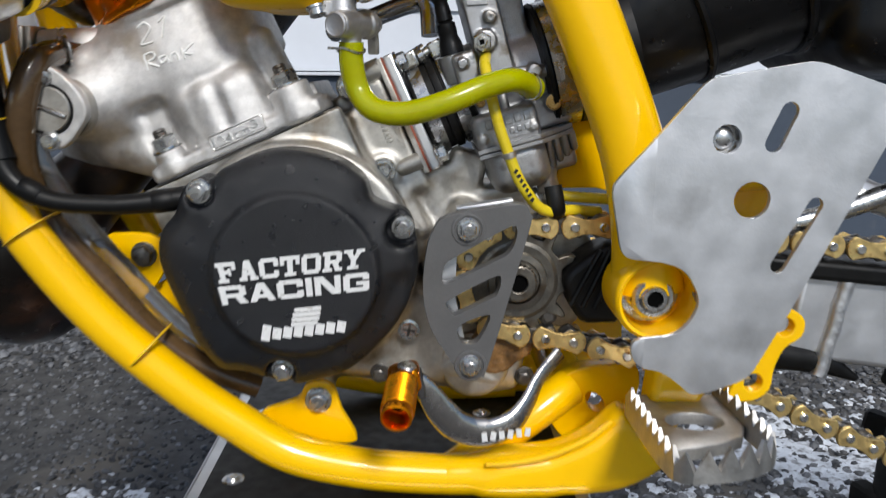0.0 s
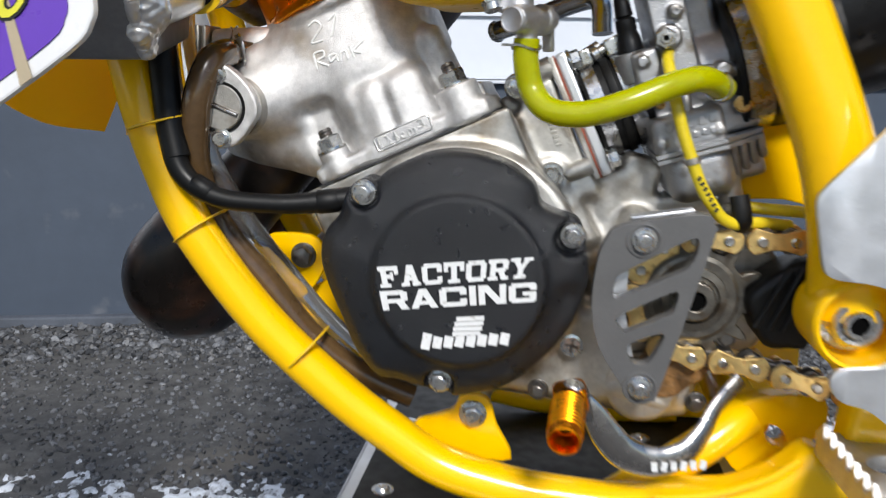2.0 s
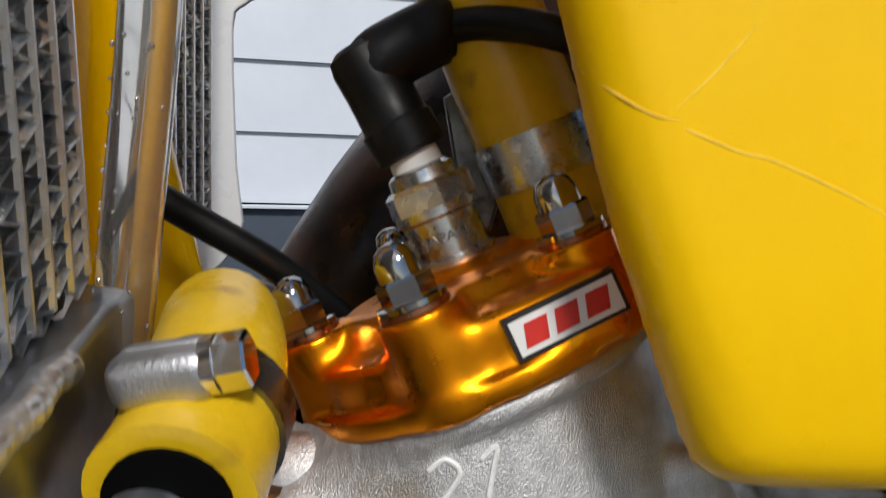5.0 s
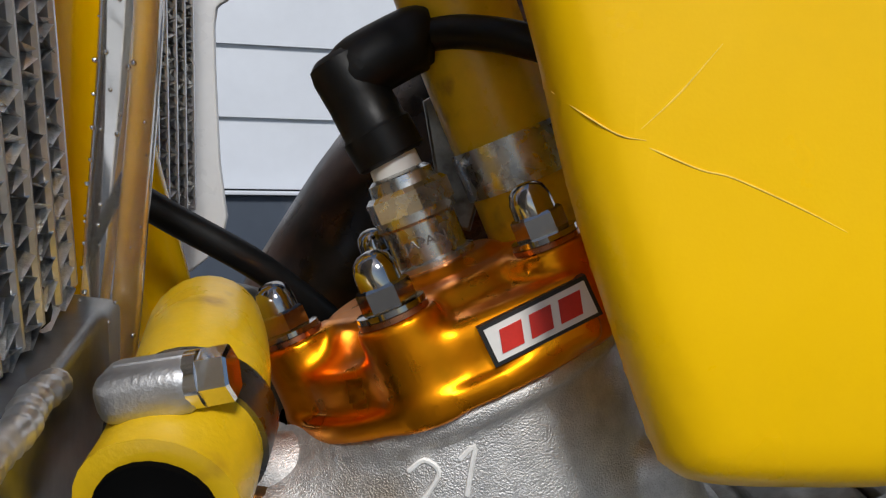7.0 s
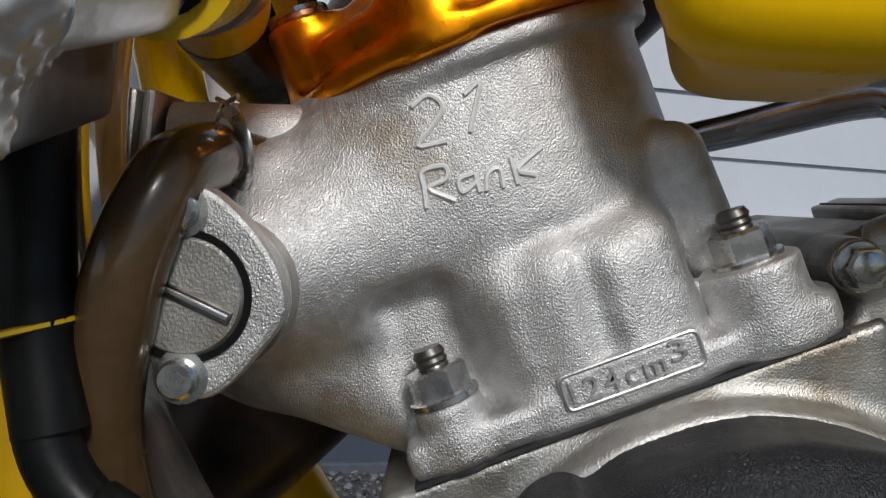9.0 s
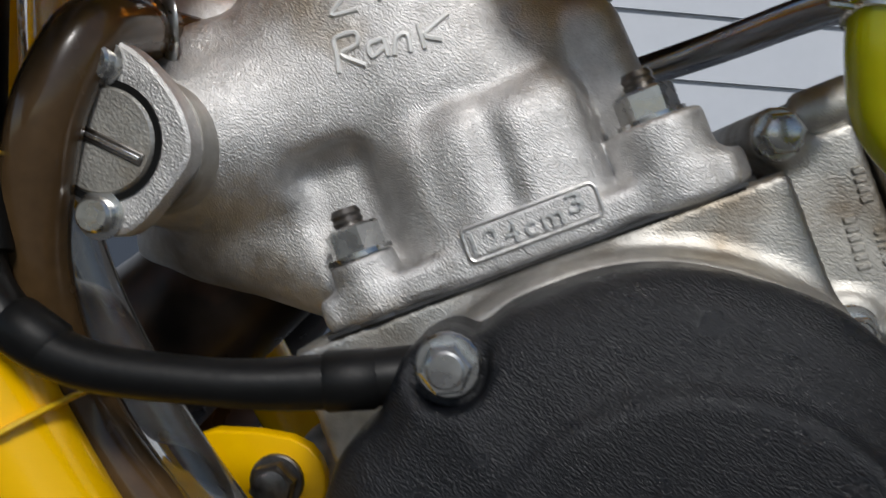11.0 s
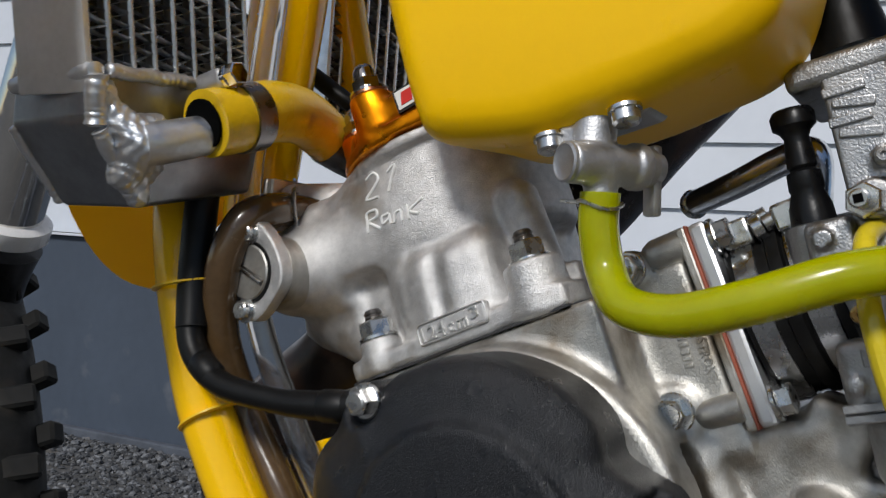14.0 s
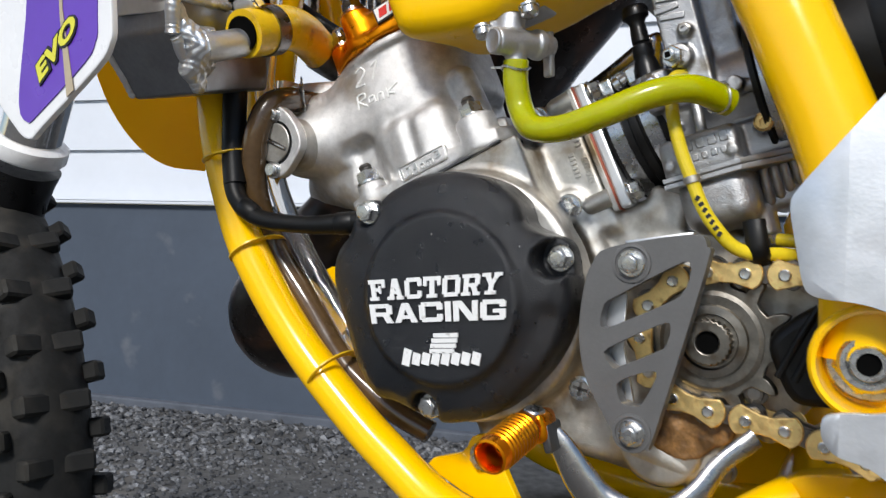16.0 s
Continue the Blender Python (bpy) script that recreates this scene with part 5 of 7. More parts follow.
part("clear_hose", tube([(-0.2080, 0.426, 0.86), (-0.2120, 0.426, 0.76), (-0.2175, 0.426, 0.70), (-0.2215, 0.426, 0.65), (-0.2165, 0.432, 0.60), (-0.2000, 0.437, 0.562), (-0.176, 0.437, 0.530), (-0.150, 0.437, 0.50), (-0.12, 0.437, 0.475)], 0.0060, 8, 16), CLEARHOSE, bike, "clear vinyl hose with droplets inside")
drops = bmesh.new()
rnd = random.Random(8)
for _ in range(46):
    z = rnd.uniform(0.685, 0.800)
    f = (z - 0.70) / 0.06 if z < 0.76 else 1.0
    x = -0.2175 + 0.0055 * f + max(0.0, z - 0.76) * 0.04
    a, r = rnd.uniform(-1.3, 1.3), rnd.uniform(0.0003, 0.0007)
    bmesh.ops.create_icosphere(drops, subdivisions=1, radius=r, matrix=Matrix.Translation((x + 0.0060 * math.sin(a), 0.426 - 0.0060 * math.cos(a), z)))
part("droplets", drops, CHROME, bike, "beads of water on the clear hose", smooth=80)
part("breather_nipple", lathe(cyl(-0.040, -0.024, 0.068), cyl_dir(-1, -0.5, 0.25), [(0, 0.008), (0.012, 0.0075), (0.016, 0.0078), (0.016, 0)], 20), CAST, barrel)


clip = bmesh.new()
cm0 = Matrix.Translation((-0.1945, 0.4290, 0.6475)) @ basis((0.75, 0.62, 0.15))
tube([cm0 @ Vector((0.0084 * math.cos(a), 0.0084 * math.sin(a), 0)) for a in [2 * math.pi * i / 18 for i in range(19)]], 0.0007, 2, 8, bm=clip, flat=(1.0, 2.4))
for side in (1, -1):
    tube([cm0 @ Vector((0.0022 * side, 0.0082, 0)), cm0 @ Vector((0.0010 * side, 0.0096, 0.0004)), cm0 @ Vector((-0.0052 * side, 0.0112, 0.0008))], 0.0006, 3, 6, bm=clip)
part("hose_clip", clip, STEEL, bike, "spring wire clip round the smoked hose")
lug = bmesh.new()
tube([(-0.160, 0.458, 0.652), (-0.186, 0.448, 0.650), (-0.203, 0.443, 0.6495), (-0.2105, 0.442, 0.6492)], [0.0105, 0.0100, 0.0095, 0.0092], 4, 18, bm=lug)
part("valve_lug", lug, CAST, barrel, "cast arm of the power valve housing")
for x in (-0.2135, -0.2175):
    part("lug_plate", box((x, 0.4415, 0.6485), (0.0030, 0.021, 0.023), (0, 4, 0), 0.0012), CASE, barrel)
bolt(barrel, (-0.2192, 0.4385, 0.6490), 0.0065, 0.0055, 0.0042, axis=(-1, 0, 0))


def zip_tie(centre, axis, r0, r1):
    """A narrow band drawn round tube and hose."""
    m = Matrix.Translation(centre) @ basis(axis)
    ring = [m @ Vector((r0 * math.cos(a), r1 * math.sin(a), 0)) for a in [2 * math.pi * i / 20 for i in range(21)]]
    return part("zip_tie", tube(ring, 0.00125, 2, 6, flat=(0.6, 1.8)), YHOSE, bike, "yellow plastic cable tie")


zip_tie((-0.2105, 0.4110, 0.5585), (0.55, 0, -0.83), 0.0170, 0.0135)
zip_tie((-0.2260, 0.4055, 0.6115), (0.25, 0.0, -0.97), 0.0165, 0.0150)
zip_tie((-0.2330, 0.4060, 0.6590), (0.2, 0.0, -0.97), 0.0175, 0.0150)
zip_tie((-0.1560, 0.4140, 0.4945), (0.72, 0, -0.69), 0.0165, 0.0130)

# ---- final drive ----
SPR = (0.0415, 0.5265)
PITCH, R12 = 0.015875, 0.0307
outline = []
for k in range(12):
    a0 = 2 * math.pi * k / 12 + 0.13
    for da, r in ((-0.16, R12 - 0.0046), (0.0, R12 - 0.0055), (0.10, R12 - 0.0049), (0.16, R12 - 0.002), (0.205, R12 + 0.0022), (0.262, R12 + 0.0042), (0.315, R12 + 0.0022), (0.36, R12 - 0.002)):
        outline.append((SPR[0] + r * math.cos(a0 + da), SPR[1] + r * math.sin(a0 + da)))
spro = part("drive_sprocket", plate(outline, 0.4300, 0.4365, [circle_xz(*SPR, 0.008, 24)], 0.0006), SPROCKET, bike, "worn steel front sprocket")
part("sprocket_collar", lathe((SPR[0], 0.4305, SPR[1]), (0, -1, 0), [(0, 0.0225), (0.0016, 0.0225), (0.0022, 0.0205), (0.0022, 0.0165), (0.0045, 0.0160), (0.0050, 0.0125), (0.0032, 0.0118), (0.0032, 0)], 40), SPROCKET, spro)
shaft = []
for k in range(48):
    a = 2 * math.pi * k / 48
    r = 0.0105 if k % 2 else 0.0096
    shaft.append((SPR[0] + r * math.cos(a), SPR[1] + r * math.sin(a)))
part("output_shaft", plate(shaft, 0.4215, 0.440, [circle_xz(*SPR, 0.0050, 16)], 0.0006), SPROCKET, bike, "splined output shaft end with a hole")
# cup in the shaft hole, its inner shade painted near-black
part("shaft_bore_shade", lathe((SPR[0], 0.4235, SPR[1]), (0, 1, 0), [(0, 0.0052), (0.012, 0.0050), (0.0121, 0)], 16), HOLE_SHADE, bike)
GUARD = [(-0.0052, 0.5600), (0.003, 0.5672), (0.0378, 0.5735), (0.0440, 0.5685), (0.0437, 0.559), (0.0245, 0.4870), (0.0205, 0.4805), (0.0148, 0.4785), (0.0095, 0.4810), (0.0065, 0.4860), (-0.0062, 0.5065), (-0.0106, 0.527), (-0.0090, 0.5483)]
S1 = [(-0.0008, 0.5335), (0.0008, 0.5418), (0.0070, 0.5462), (0.0290, 0.5590), (0.0370, 0.5620), (0.0372, 0.5550), (0.0340, 0.5480), (0.0280, 0.5440), (0.0060, 0.5330), (0.001, 0.5312)]
S2 = [(0.0012, 0.5205), (0.0080, 0.5255), (0.0260, 0.5350), (0.0300, 0.5345), (0.0285, 0.5262), (0.0240, 0.5228), (0.0085, 0.5150), (0.0052, 0.5145)]
S3 = [(0.0075, 0.5070), (0.0130, 0.5110), (0.0225, 0.5145), (0.0248, 0.5125), (0.0198, 0.5015), (0.0165, 0.4985), (0.0115, 0.4985), (0.0090, 0.5005)]
sg = part("sprocket_guard", plate(smooth_xz(GUARD, 3), 0.4040, 0.4120, [smooth_xz(S1, 2), smooth_xz(S2, 2), smooth_xz(S3, 2)], 0.0014), GREYPLASTIC, bike, "grey slotted sprocket guard", smooth=35)
part("guard_ledge", box((0.0215, 0.417, 0.5715), (0.030, 0.009, 0.0016), (0, -9, 0), 0.0006), ALU, sg, "pale scuffed top ledge")
for x, z, a in ((0.0125, 0.5604, 0.0095), (0.0148, 0.4866, 0.0092)):
    part("boss", lathe((x, 0.4045, z), (0, -1, 0), [(0, 0.0088), (0.0012, 0.0085), (0.0014, 0.0072), (0.0004, 0.0068), (0.0004, 0)], 28), GREYPLASTIC, sg)
    bolt(sg, (x, 0.4042, z), 0.0078, 0.0052, 0.0060, turn=0.5)
    part("post", lathe((x, 0.412, z), (0, 1, 0), [(0, 0.006), (0.035, 0.006)], 14), CASE, sg)


def chain_line():
    """Evenly spaced pin places: the top run, round the sprocket, the lower run."""
    path = [(0.34, 0.532), (0.2535, 0.5435), (0.10, 0.5575)]
    for k in range(0, 23):
        a = radians(85 + 8.5 * k)
        path.append((SPR[0] + R12 * math.cos(a), SPR[1] + R12 * math.sin(a)))
    path += [(0.075, 0.4915), (0.0955, 0.4855), (0.13, 0.4775), (0.1655, 0.4655), (0.1863, 0.457), (0.2234, 0.4395), (0.2599, 0.4232), (0.33, 0.390)]
    out, want, run = [Vector((*path[0], 0))], PITCH, 0.0
    for a, b in zip(path, path[1:]):
        a, b = Vector((*a, 0)), Vector((*b, 0))
        ln = (b - a).length
        while run + ln >= want:
            out.append(a.lerp(b, (want - run) / ln))
            want += PITCH
        run += ln
    return out


def link_mesh_data(outer):
    bm = bmesh.new()
    h = PITCH / 2
    r = 0.0073 if outer else 0.0074
    pts = []
    for i in range(9):
        a = -math.pi * 0.36 + math.pi * 0.72 * i / 8
        pts.append((h + r * math.cos(a), r * math.sin(a)))
    pts += [(h * 0.35, 0.0042), (-h * 0.35, 0.0042)]
    for i in range(9):
        a = math.pi * 0.64 + math.pi * 0.72 * i / 8
        pts.append((-h + r * math.cos(a), r * math.sin(a)))
    pts += [(-h * 0.35, -0.0042), (h * 0.35, -0.0042)]
    near = -0.0078 if outer else -0.0052
    plate(pts, near, near + 0.0022, bevel=0.0004, bm=bm, segments=1)
    plate(pts, -near - 0.0022, -near, bm=bm)
    plain = len(bm.faces)
    for x in (-h, h):
        if outer:
            add_lathe(bm, (x, near + 0.001, 0), (0, -1, 0), [(0, 0.0026), (0.0022, 0.0026), (0.0026, 0.0020), (0.0024, 0)], 12)
        else:
            add_lathe(bm, (x, -0.0032, 0), (0, 1, 0), [(0, 0.0050), (0.0064, 0.0050)], 14)
    bm.faces.ensure_lookup_table()
    for f in bm.faces[plain:]:
        f.material_index = 1
    me = bpy.data.meshes.new("link")
    bmesh.ops.recalc_face_normals(bm, faces=bm.faces)
    bm.to_mesh(me)
    bm.free()
    me.materials.append(GOLD if outer else DARKSTEEL)
    me.materials.append(STEEL if outer else DARKSTEEL)
    me.set_sharp_from_angle(angle=radians(35))
    me.polygons.foreach_set("use_smooth", [abs(f.normal.y) < 0.999 for f in me.polygons])
    return me


chain = thing("chain", (0, 0, 0), "gold drive chain, oily", "chain")
chain.parent = bike
chain.matrix_parent_inverse = Matrix.Translation((0.03, -0.475, 0))
del chain["category"]
LINKS = (link_mesh_data(True), link_mesh_data(False))
pins = chain_line()
for i, (a, b) in enumerate(zip(pins, pins[1:])):
    mid, d = (a + b) / 2, b - a
    ob = new("link", LINKS[i % 2])
    ob.parent = chain
    ob.matrix_local = Matrix.Translation((mid.x, 0.4332, mid.y)) @ Matrix.Rotation(-math.atan2(d.y, d.x), 4, "Y")

# ---- swingarm, rear wheel, airbox, subframe ----
arm = part("swingarm", box((0.335, 0.447, 0.492), (0.275, 0.034, 0.056), (0, 7, 0), 0.004, 3), ALU, bike, "bare aluminium box-section swingarm")
part("swingarm_casting", box((0.170, 0.4505, 0.502), (0.074, 0.032, 0.054), (0, 7, 0), 0.006, 3), ALU, arm)
seam, sr = [], []
for k in range(33):
    f = k / 32
    seam.append((0.2265 - 0.0105 * f + 0.0003 * math.sin(k * 0.5), 0.4296, 0.5270 - 0.0560 * f))
    sr.append(0.0046 + 0.00007 * math.sin(k * 1.6))
part("weld_seam", tube(seam, sr, 1, 10), WELDALU, arm, "fat rippled weld bead", smooth=70)
part("chain_slider", box((0.255, 0.440, 0.529), (0.20, 0.032, 0.011), (0, 5.5, 0), 0.003, 3), RUBBER, arm, "black rubber chain slider")
part("chain_slider", tube([(0.160, 0.435, 0.486), (0.215, 0.435, 0.478), (0.242, 0.435, 0.4665)], [0.011, 0.008, 0.002], 5, 10), RUBBER, arm)
part("slider_pad", plate(smooth_xz([(0.0665, 0.5300), (0.0760, 0.5400), (0.0900, 0.5480), (0.0990, 0.545), (0.0990, 0.508), (0.088, 0.504), (0.0765, 0.505), (0.0690, 0.518)], 3), 0.4215, 0.447, bevel=0.004, segments=3), RUBBER, arm, "black rubber chain pad at the pivot")
for k in range(3):
    part("pad_rib", tube([(0.0705 + 0.0065 * k, 0.4215, 0.515 - 0.001 * k), (0.0775 + 0.0065 * k, 0.4210, 0.530), (0.0855 + 0.005 * k, 0.4215, 0.5455)], 0.0016, 4, 8), RUBBER, arm)
part("frame_block", plate(smooth_xz([(0.125, 0.552), (0.150, 0.545), (0.172, 0.560), (0.172, 0.592), (0.150, 0.604), (0.128, 0.598)], 3), 0.412, 0.43, bevel=0.004, segments=3), YELLOW, bike, "yellow frame lug behind the heel guard")
part("frame_seam", tube([(0.130, 0.4105, 0.5805), (0.150, 0.4105, 0.5815), (0.168, 0.4105, 0.583)], 0.0022, 4, 8), YELLOW, bike)
part("subframe_rail", tube([(0.12, 0.45, 0.575), (0.20, 0.45, 0.585), (0.262, 0.45, 0.566), (0.33, 0.45, 0.555)], 0.0085, 5, 14), ALU, bike)
part("subframe_stay", tube([(0.10, 0.44, 0.56), (0.19, 0.44, 0.556), (0.29, 0.44, 0.590)], 0.006, 5, 12), STEEL, bike)


def airbox_field(p):
    d = sd_box(p, (0.325, 0.49, 0.752), (0.112, 0.075, 0.118), 0.022, -4)
    return blend(d, sd_rod(p, (0.085, 0.478, 0.655), (0.190, 0.480, 0.712), 0.040, 0.062), 0.008)


airbox = part("airbox", casting(airbox_field, (0.03, 0.40, 0.60), (0.46, 0.575, 0.90), 0.0032), BLACKPLASTIC, bike, "black moulded airbox and intake boot", smooth=60)
for f in (0.42, 0.86):
    r = 0.0402 + 0.022 * f
    mid = Vector((0.085 + 0.105 * f, 0.478, 0.655 + 0.057 * f))
    part("boot_rib", tube([mid + Vector((0.477 * r * math.cos(a), -r * math.sin(a), -0.879 * r * math.cos(a))) for a in [math.pi * (i / 16 * 1.1 - 0.05) for i in range(17)]], 0.0026, 2, 8), BLACKPLASTIC, airbox)
part("boot_rib", tube([(0.085 + 0.105 * f, 0.4785 - 0.0408 - 0.022 * f, 0.6545 + 0.057 * f) for f in (0.42, 0.6, 0.86)], 0.0022, 3, 8), BLACKPLASTIC, airbox)


def knobbly(centre, radius, half, yaw, name, label, knobs=46):
    m = pose(*centre, 0, 0, yaw)
    wheel = part(name, bmesh.new(), TYRE, bike, label)
    bm = bmesh.new()
    prof = [(math.cos(t) * half, math.sin(t)) for t in [math.pi * i / 12 for i in range(13)]]
    seg = 72
    rings = []
    for k in range(seg):
        a = 2 * math.pi * k / seg
        rings.append([bm.verts.new(m @ Vector(((radius - 0.062 + 0.05 * s) * math.cos(a), y, (radius - 0.062 + 0.05 * s) * math.sin(a)))) for y, s in prof])
    for k in range(seg):
        a, b = rings[k], rings[(k + 1) % seg]
        for i in range(12):
            bm.faces.new((a[i], a[i + 1], b[i + 1], b[i]))
        bm.faces.new((a[0], b[0], b[12], a[12]))
    bm.to_mesh(wheel.data)
    bm.free()
    wheel.data.polygons.foreach_set("use_smooth", [True] * len(wheel.data.polygons))
    kn = box((0, 0, 0), (0.015, half * 0.72, min(0.019, 0.64 * math.pi * 2 * radius / knobs)), bevel=0.0022, segments=1)
    me = bpy.data.meshes.new("knob")
    kn.to_mesh(me)
    kn.free()
    me.materials.append(TYRE)
    for k in range(knobs):
        a = 2 * math.pi * k / knobs
        rows = ((-0.78, 0.028, 48), (0.78, 0.028, -48)) if k % 2 else ((-0.32, 0.012, 16), (0.32, 0.012, -16))
        for v, drop, tip in rows:
            ob = new("knob", me)
            ob.parent = wheel
            r = radius - drop - 0.006
            ob.matrix_local = m @ Matrix.Rotation(-a, 4, "Y") @ Matrix.Translation((r, v * half, 0)) @ Matrix.Rotation(radians(tip), 4, "Z") @ Matrix.Diagonal((1.0, 1.0, 1.0, 1))
    part("rim", link_ring(m, radius - 0.072, 0.012), ALU, wheel)
    return wheel


def link_ring(m, r, w):
    bm = bmesh.new()
    seg = 48
    prof = [(-w, 0.0), (-w, 0.008), (w, 0.008), (w, 0.0)]
    rings = [[bm.verts.new(m @ Vector(((r - h) * math.cos(2 * math.pi * k / seg), y, (r - h) * math.sin(2 * math.pi * k / seg)))) for y, h in prof] for k in range(seg)]
    for k in range(seg):
        a, b = rings[k], rings[(k + 1) % seg]
        for i in range(4):
            bm.faces.new((a[i], a[(i + 1) % 4], b[(i + 1) % 4], b[i]))
    return bm


knobbly((0.618, 0.475, 0.352), 0.335, 0.052, 0, "rear_tyre", "muddy black knobbly rear tyre", 44)
knobbly((-0.752, 0.522, 0.335), 0.335, 0.042, -14, "front_tyre", "muddy black knobbly front tyre", 84)
fork_top, fork_low = Vector((-0.462, 0.474, 0.795)), Vector((-0.649, 0.492, 0.435))
fd = (fork_low - fork_top).normalized()
at = lambda s: fork_top + fd * s
fork = part("fork_leg", lathe(at(0.0), fd, [(0, 0.0250), (0.185, 0.0250)], 28), CHROME, bike, "polished fork tube")
part("fork_seal", lathe(at(0.173), fd, [(0, 0.028), (0.003, 0.0325), (0.014, 0.0325), (0.017, 0.030)], 32), WHITE, fork, "white dust seal ring")
part("fork_bottom", lathe(at(0.199), fd, [(0, 0.031), (0.01, 0.029), (0.03, 0.027), (0.21, 0.026)], 28), BLACKPLASTIC, fork)
part("front_axle", tube([(-0.765, 0.482, 0.342), (-0.765, 0.652, 0.342)], 0.012, 2, 14), STEEL, fork)

# ---- intake: reed block, boot, carburettor ----
def tilted_box(u0, u1, v0, v1, w0, w1, bevel=0.0015):
    b = box(((u0 + u1) / 2, (v0 + v1) / 2, (w0 + w1) / 2), (u1 - u0, v1 - v0, w1 - w0), bevel=bevel)
    bmesh.ops.transform(b, matrix=CYL, verts=b.verts)
    return b


reed = part("reed_block", tilted_box(0.0838, 0.0870, -0.027, 0.034, -0.0535, 0.0135, 0.0008), CASE, bike, "machined reed valve flange")
part("gasket", tilted_box(0.0870, 0.0878, -0.0272, 0.034, -0.0536, 0.0136, 0.0001), GASKET, reed, "thin red paper gasket")
part("intake_flange", tilted_box(0.0878, 0.0938, -0.027, 0.034, -0.0535, 0.0135, 0.0016), ALU, reed, "pale machined intake flange")
for w in (-0.0470, 0.0075):
    bolt(reed, cyl(0.0938, -0.0225, w), 0.0085, 0.006, 0.0062, axis=cyl_dir(1, 0, 0))
part("dowel_boss", tube([cyl(0.0715, -0.0200, 0.0085), cyl(0.0735, -0.0206, 0.0085), cyl(0.0850, -0.0210, 0.0085)], [0.0040, 0.0060, 0.0062], 4, 20), CASE, reed)
part("dowel_boss", tube([cyl(0.0715, -0.0240, -0.0455), cyl(0.0735, -0.0246, -0.0455), cyl(0.0850, -0.0248, -0.0455)], [0.0036, 0.0048, 0.0050], 4, 20), CASE, reed)
IN = -0.020
WORM = node_mat("worn_clamp_steel", (0.46, 0.47, 0.48), 0.28, 1.0, 0.15, 120, 0.08, 600)
ax_in = cyl_dir(1, 0, 0)
part("boot_plate", tilted_box(0.0938, 0.0962, -0.0215, 0.034, -0.0470, 0.0070, 0.001), RUBBER, reed, "black rubber-coated manifold plate")
boot = part("intake_boot", lathe(cyl(0.095, 0.0, IN), ax_in, [(0, 0.0292), (0.0020, 0.0297), (0.0036, 0.0296), (0.0042, 0.0284), (0.0120, 0.0284), (0.0125, 0.0295), (0.0140, 0.0298), (0.0165, 0.0297), (0.0172, 0.0284), (0.0252, 0.0284), (0.0258, 0.0300), (0.0285, 0.0300), (0.0300, 0.0270), (0.0300, 0.0230)], 44), RUBBER, bike, "black rubber intake boot with ribs")
for u in (0.0968, 0.1134):
    cl = part("clamp", lathe(cyl(u, 0, IN), ax_in, [(0, 0.0290), (0, 0.0299), (0.0068, 0.0299), (0.0068, 0.0290)], 44), WORM, boot, "bright worm-drive clamp")
    part("clamp_screw", tube([cyl(u - 0.004, -0.0185, IN + 0.0262), cyl(u + 0.014, -0.0170, IN + 0.0290)], 0.0030, 2, 12), STEEL, cl)
    part("clamp_housing", tilted_box(u - 0.0008, u + 0.0084, -0.0225, -0.0125, IN + 0.0215, IN + 0.0305, 0.0012), STEEL, cl)
    part("clamp_nut", lathe(cyl(u - 0.0045, -0.0185, IN + 0.0260), cyl_dir(-1, -0.08, -0.14), [(0, 0.0046), (0.0030, 0.0046), (0.0036, 0.0036), (0.0036, 0.0016), (0.0022, 0.0014), (0.0022, 0)], 18), STEEL, cl)


slots = bmesh.new()
for k in range(15):
    a = radians(8 + 3.6 * k)
    v, w = -0.0299 * math.cos(a), IN + 0.0299 * math.sin(a)
    tube([cyl(0.1142, v, w), cyl(0.1194, v, w + 0.0004)], 0.00055, 1, 6, bm=slots)
part("worm_teeth", slots, STEEL, cl, "pressed teeth of the clamp band")
CARB = Matrix.Translation((0.0345, 0.4650, 0.6325)) @ Matrix.Rotation(radians(-16), 4, "Y")


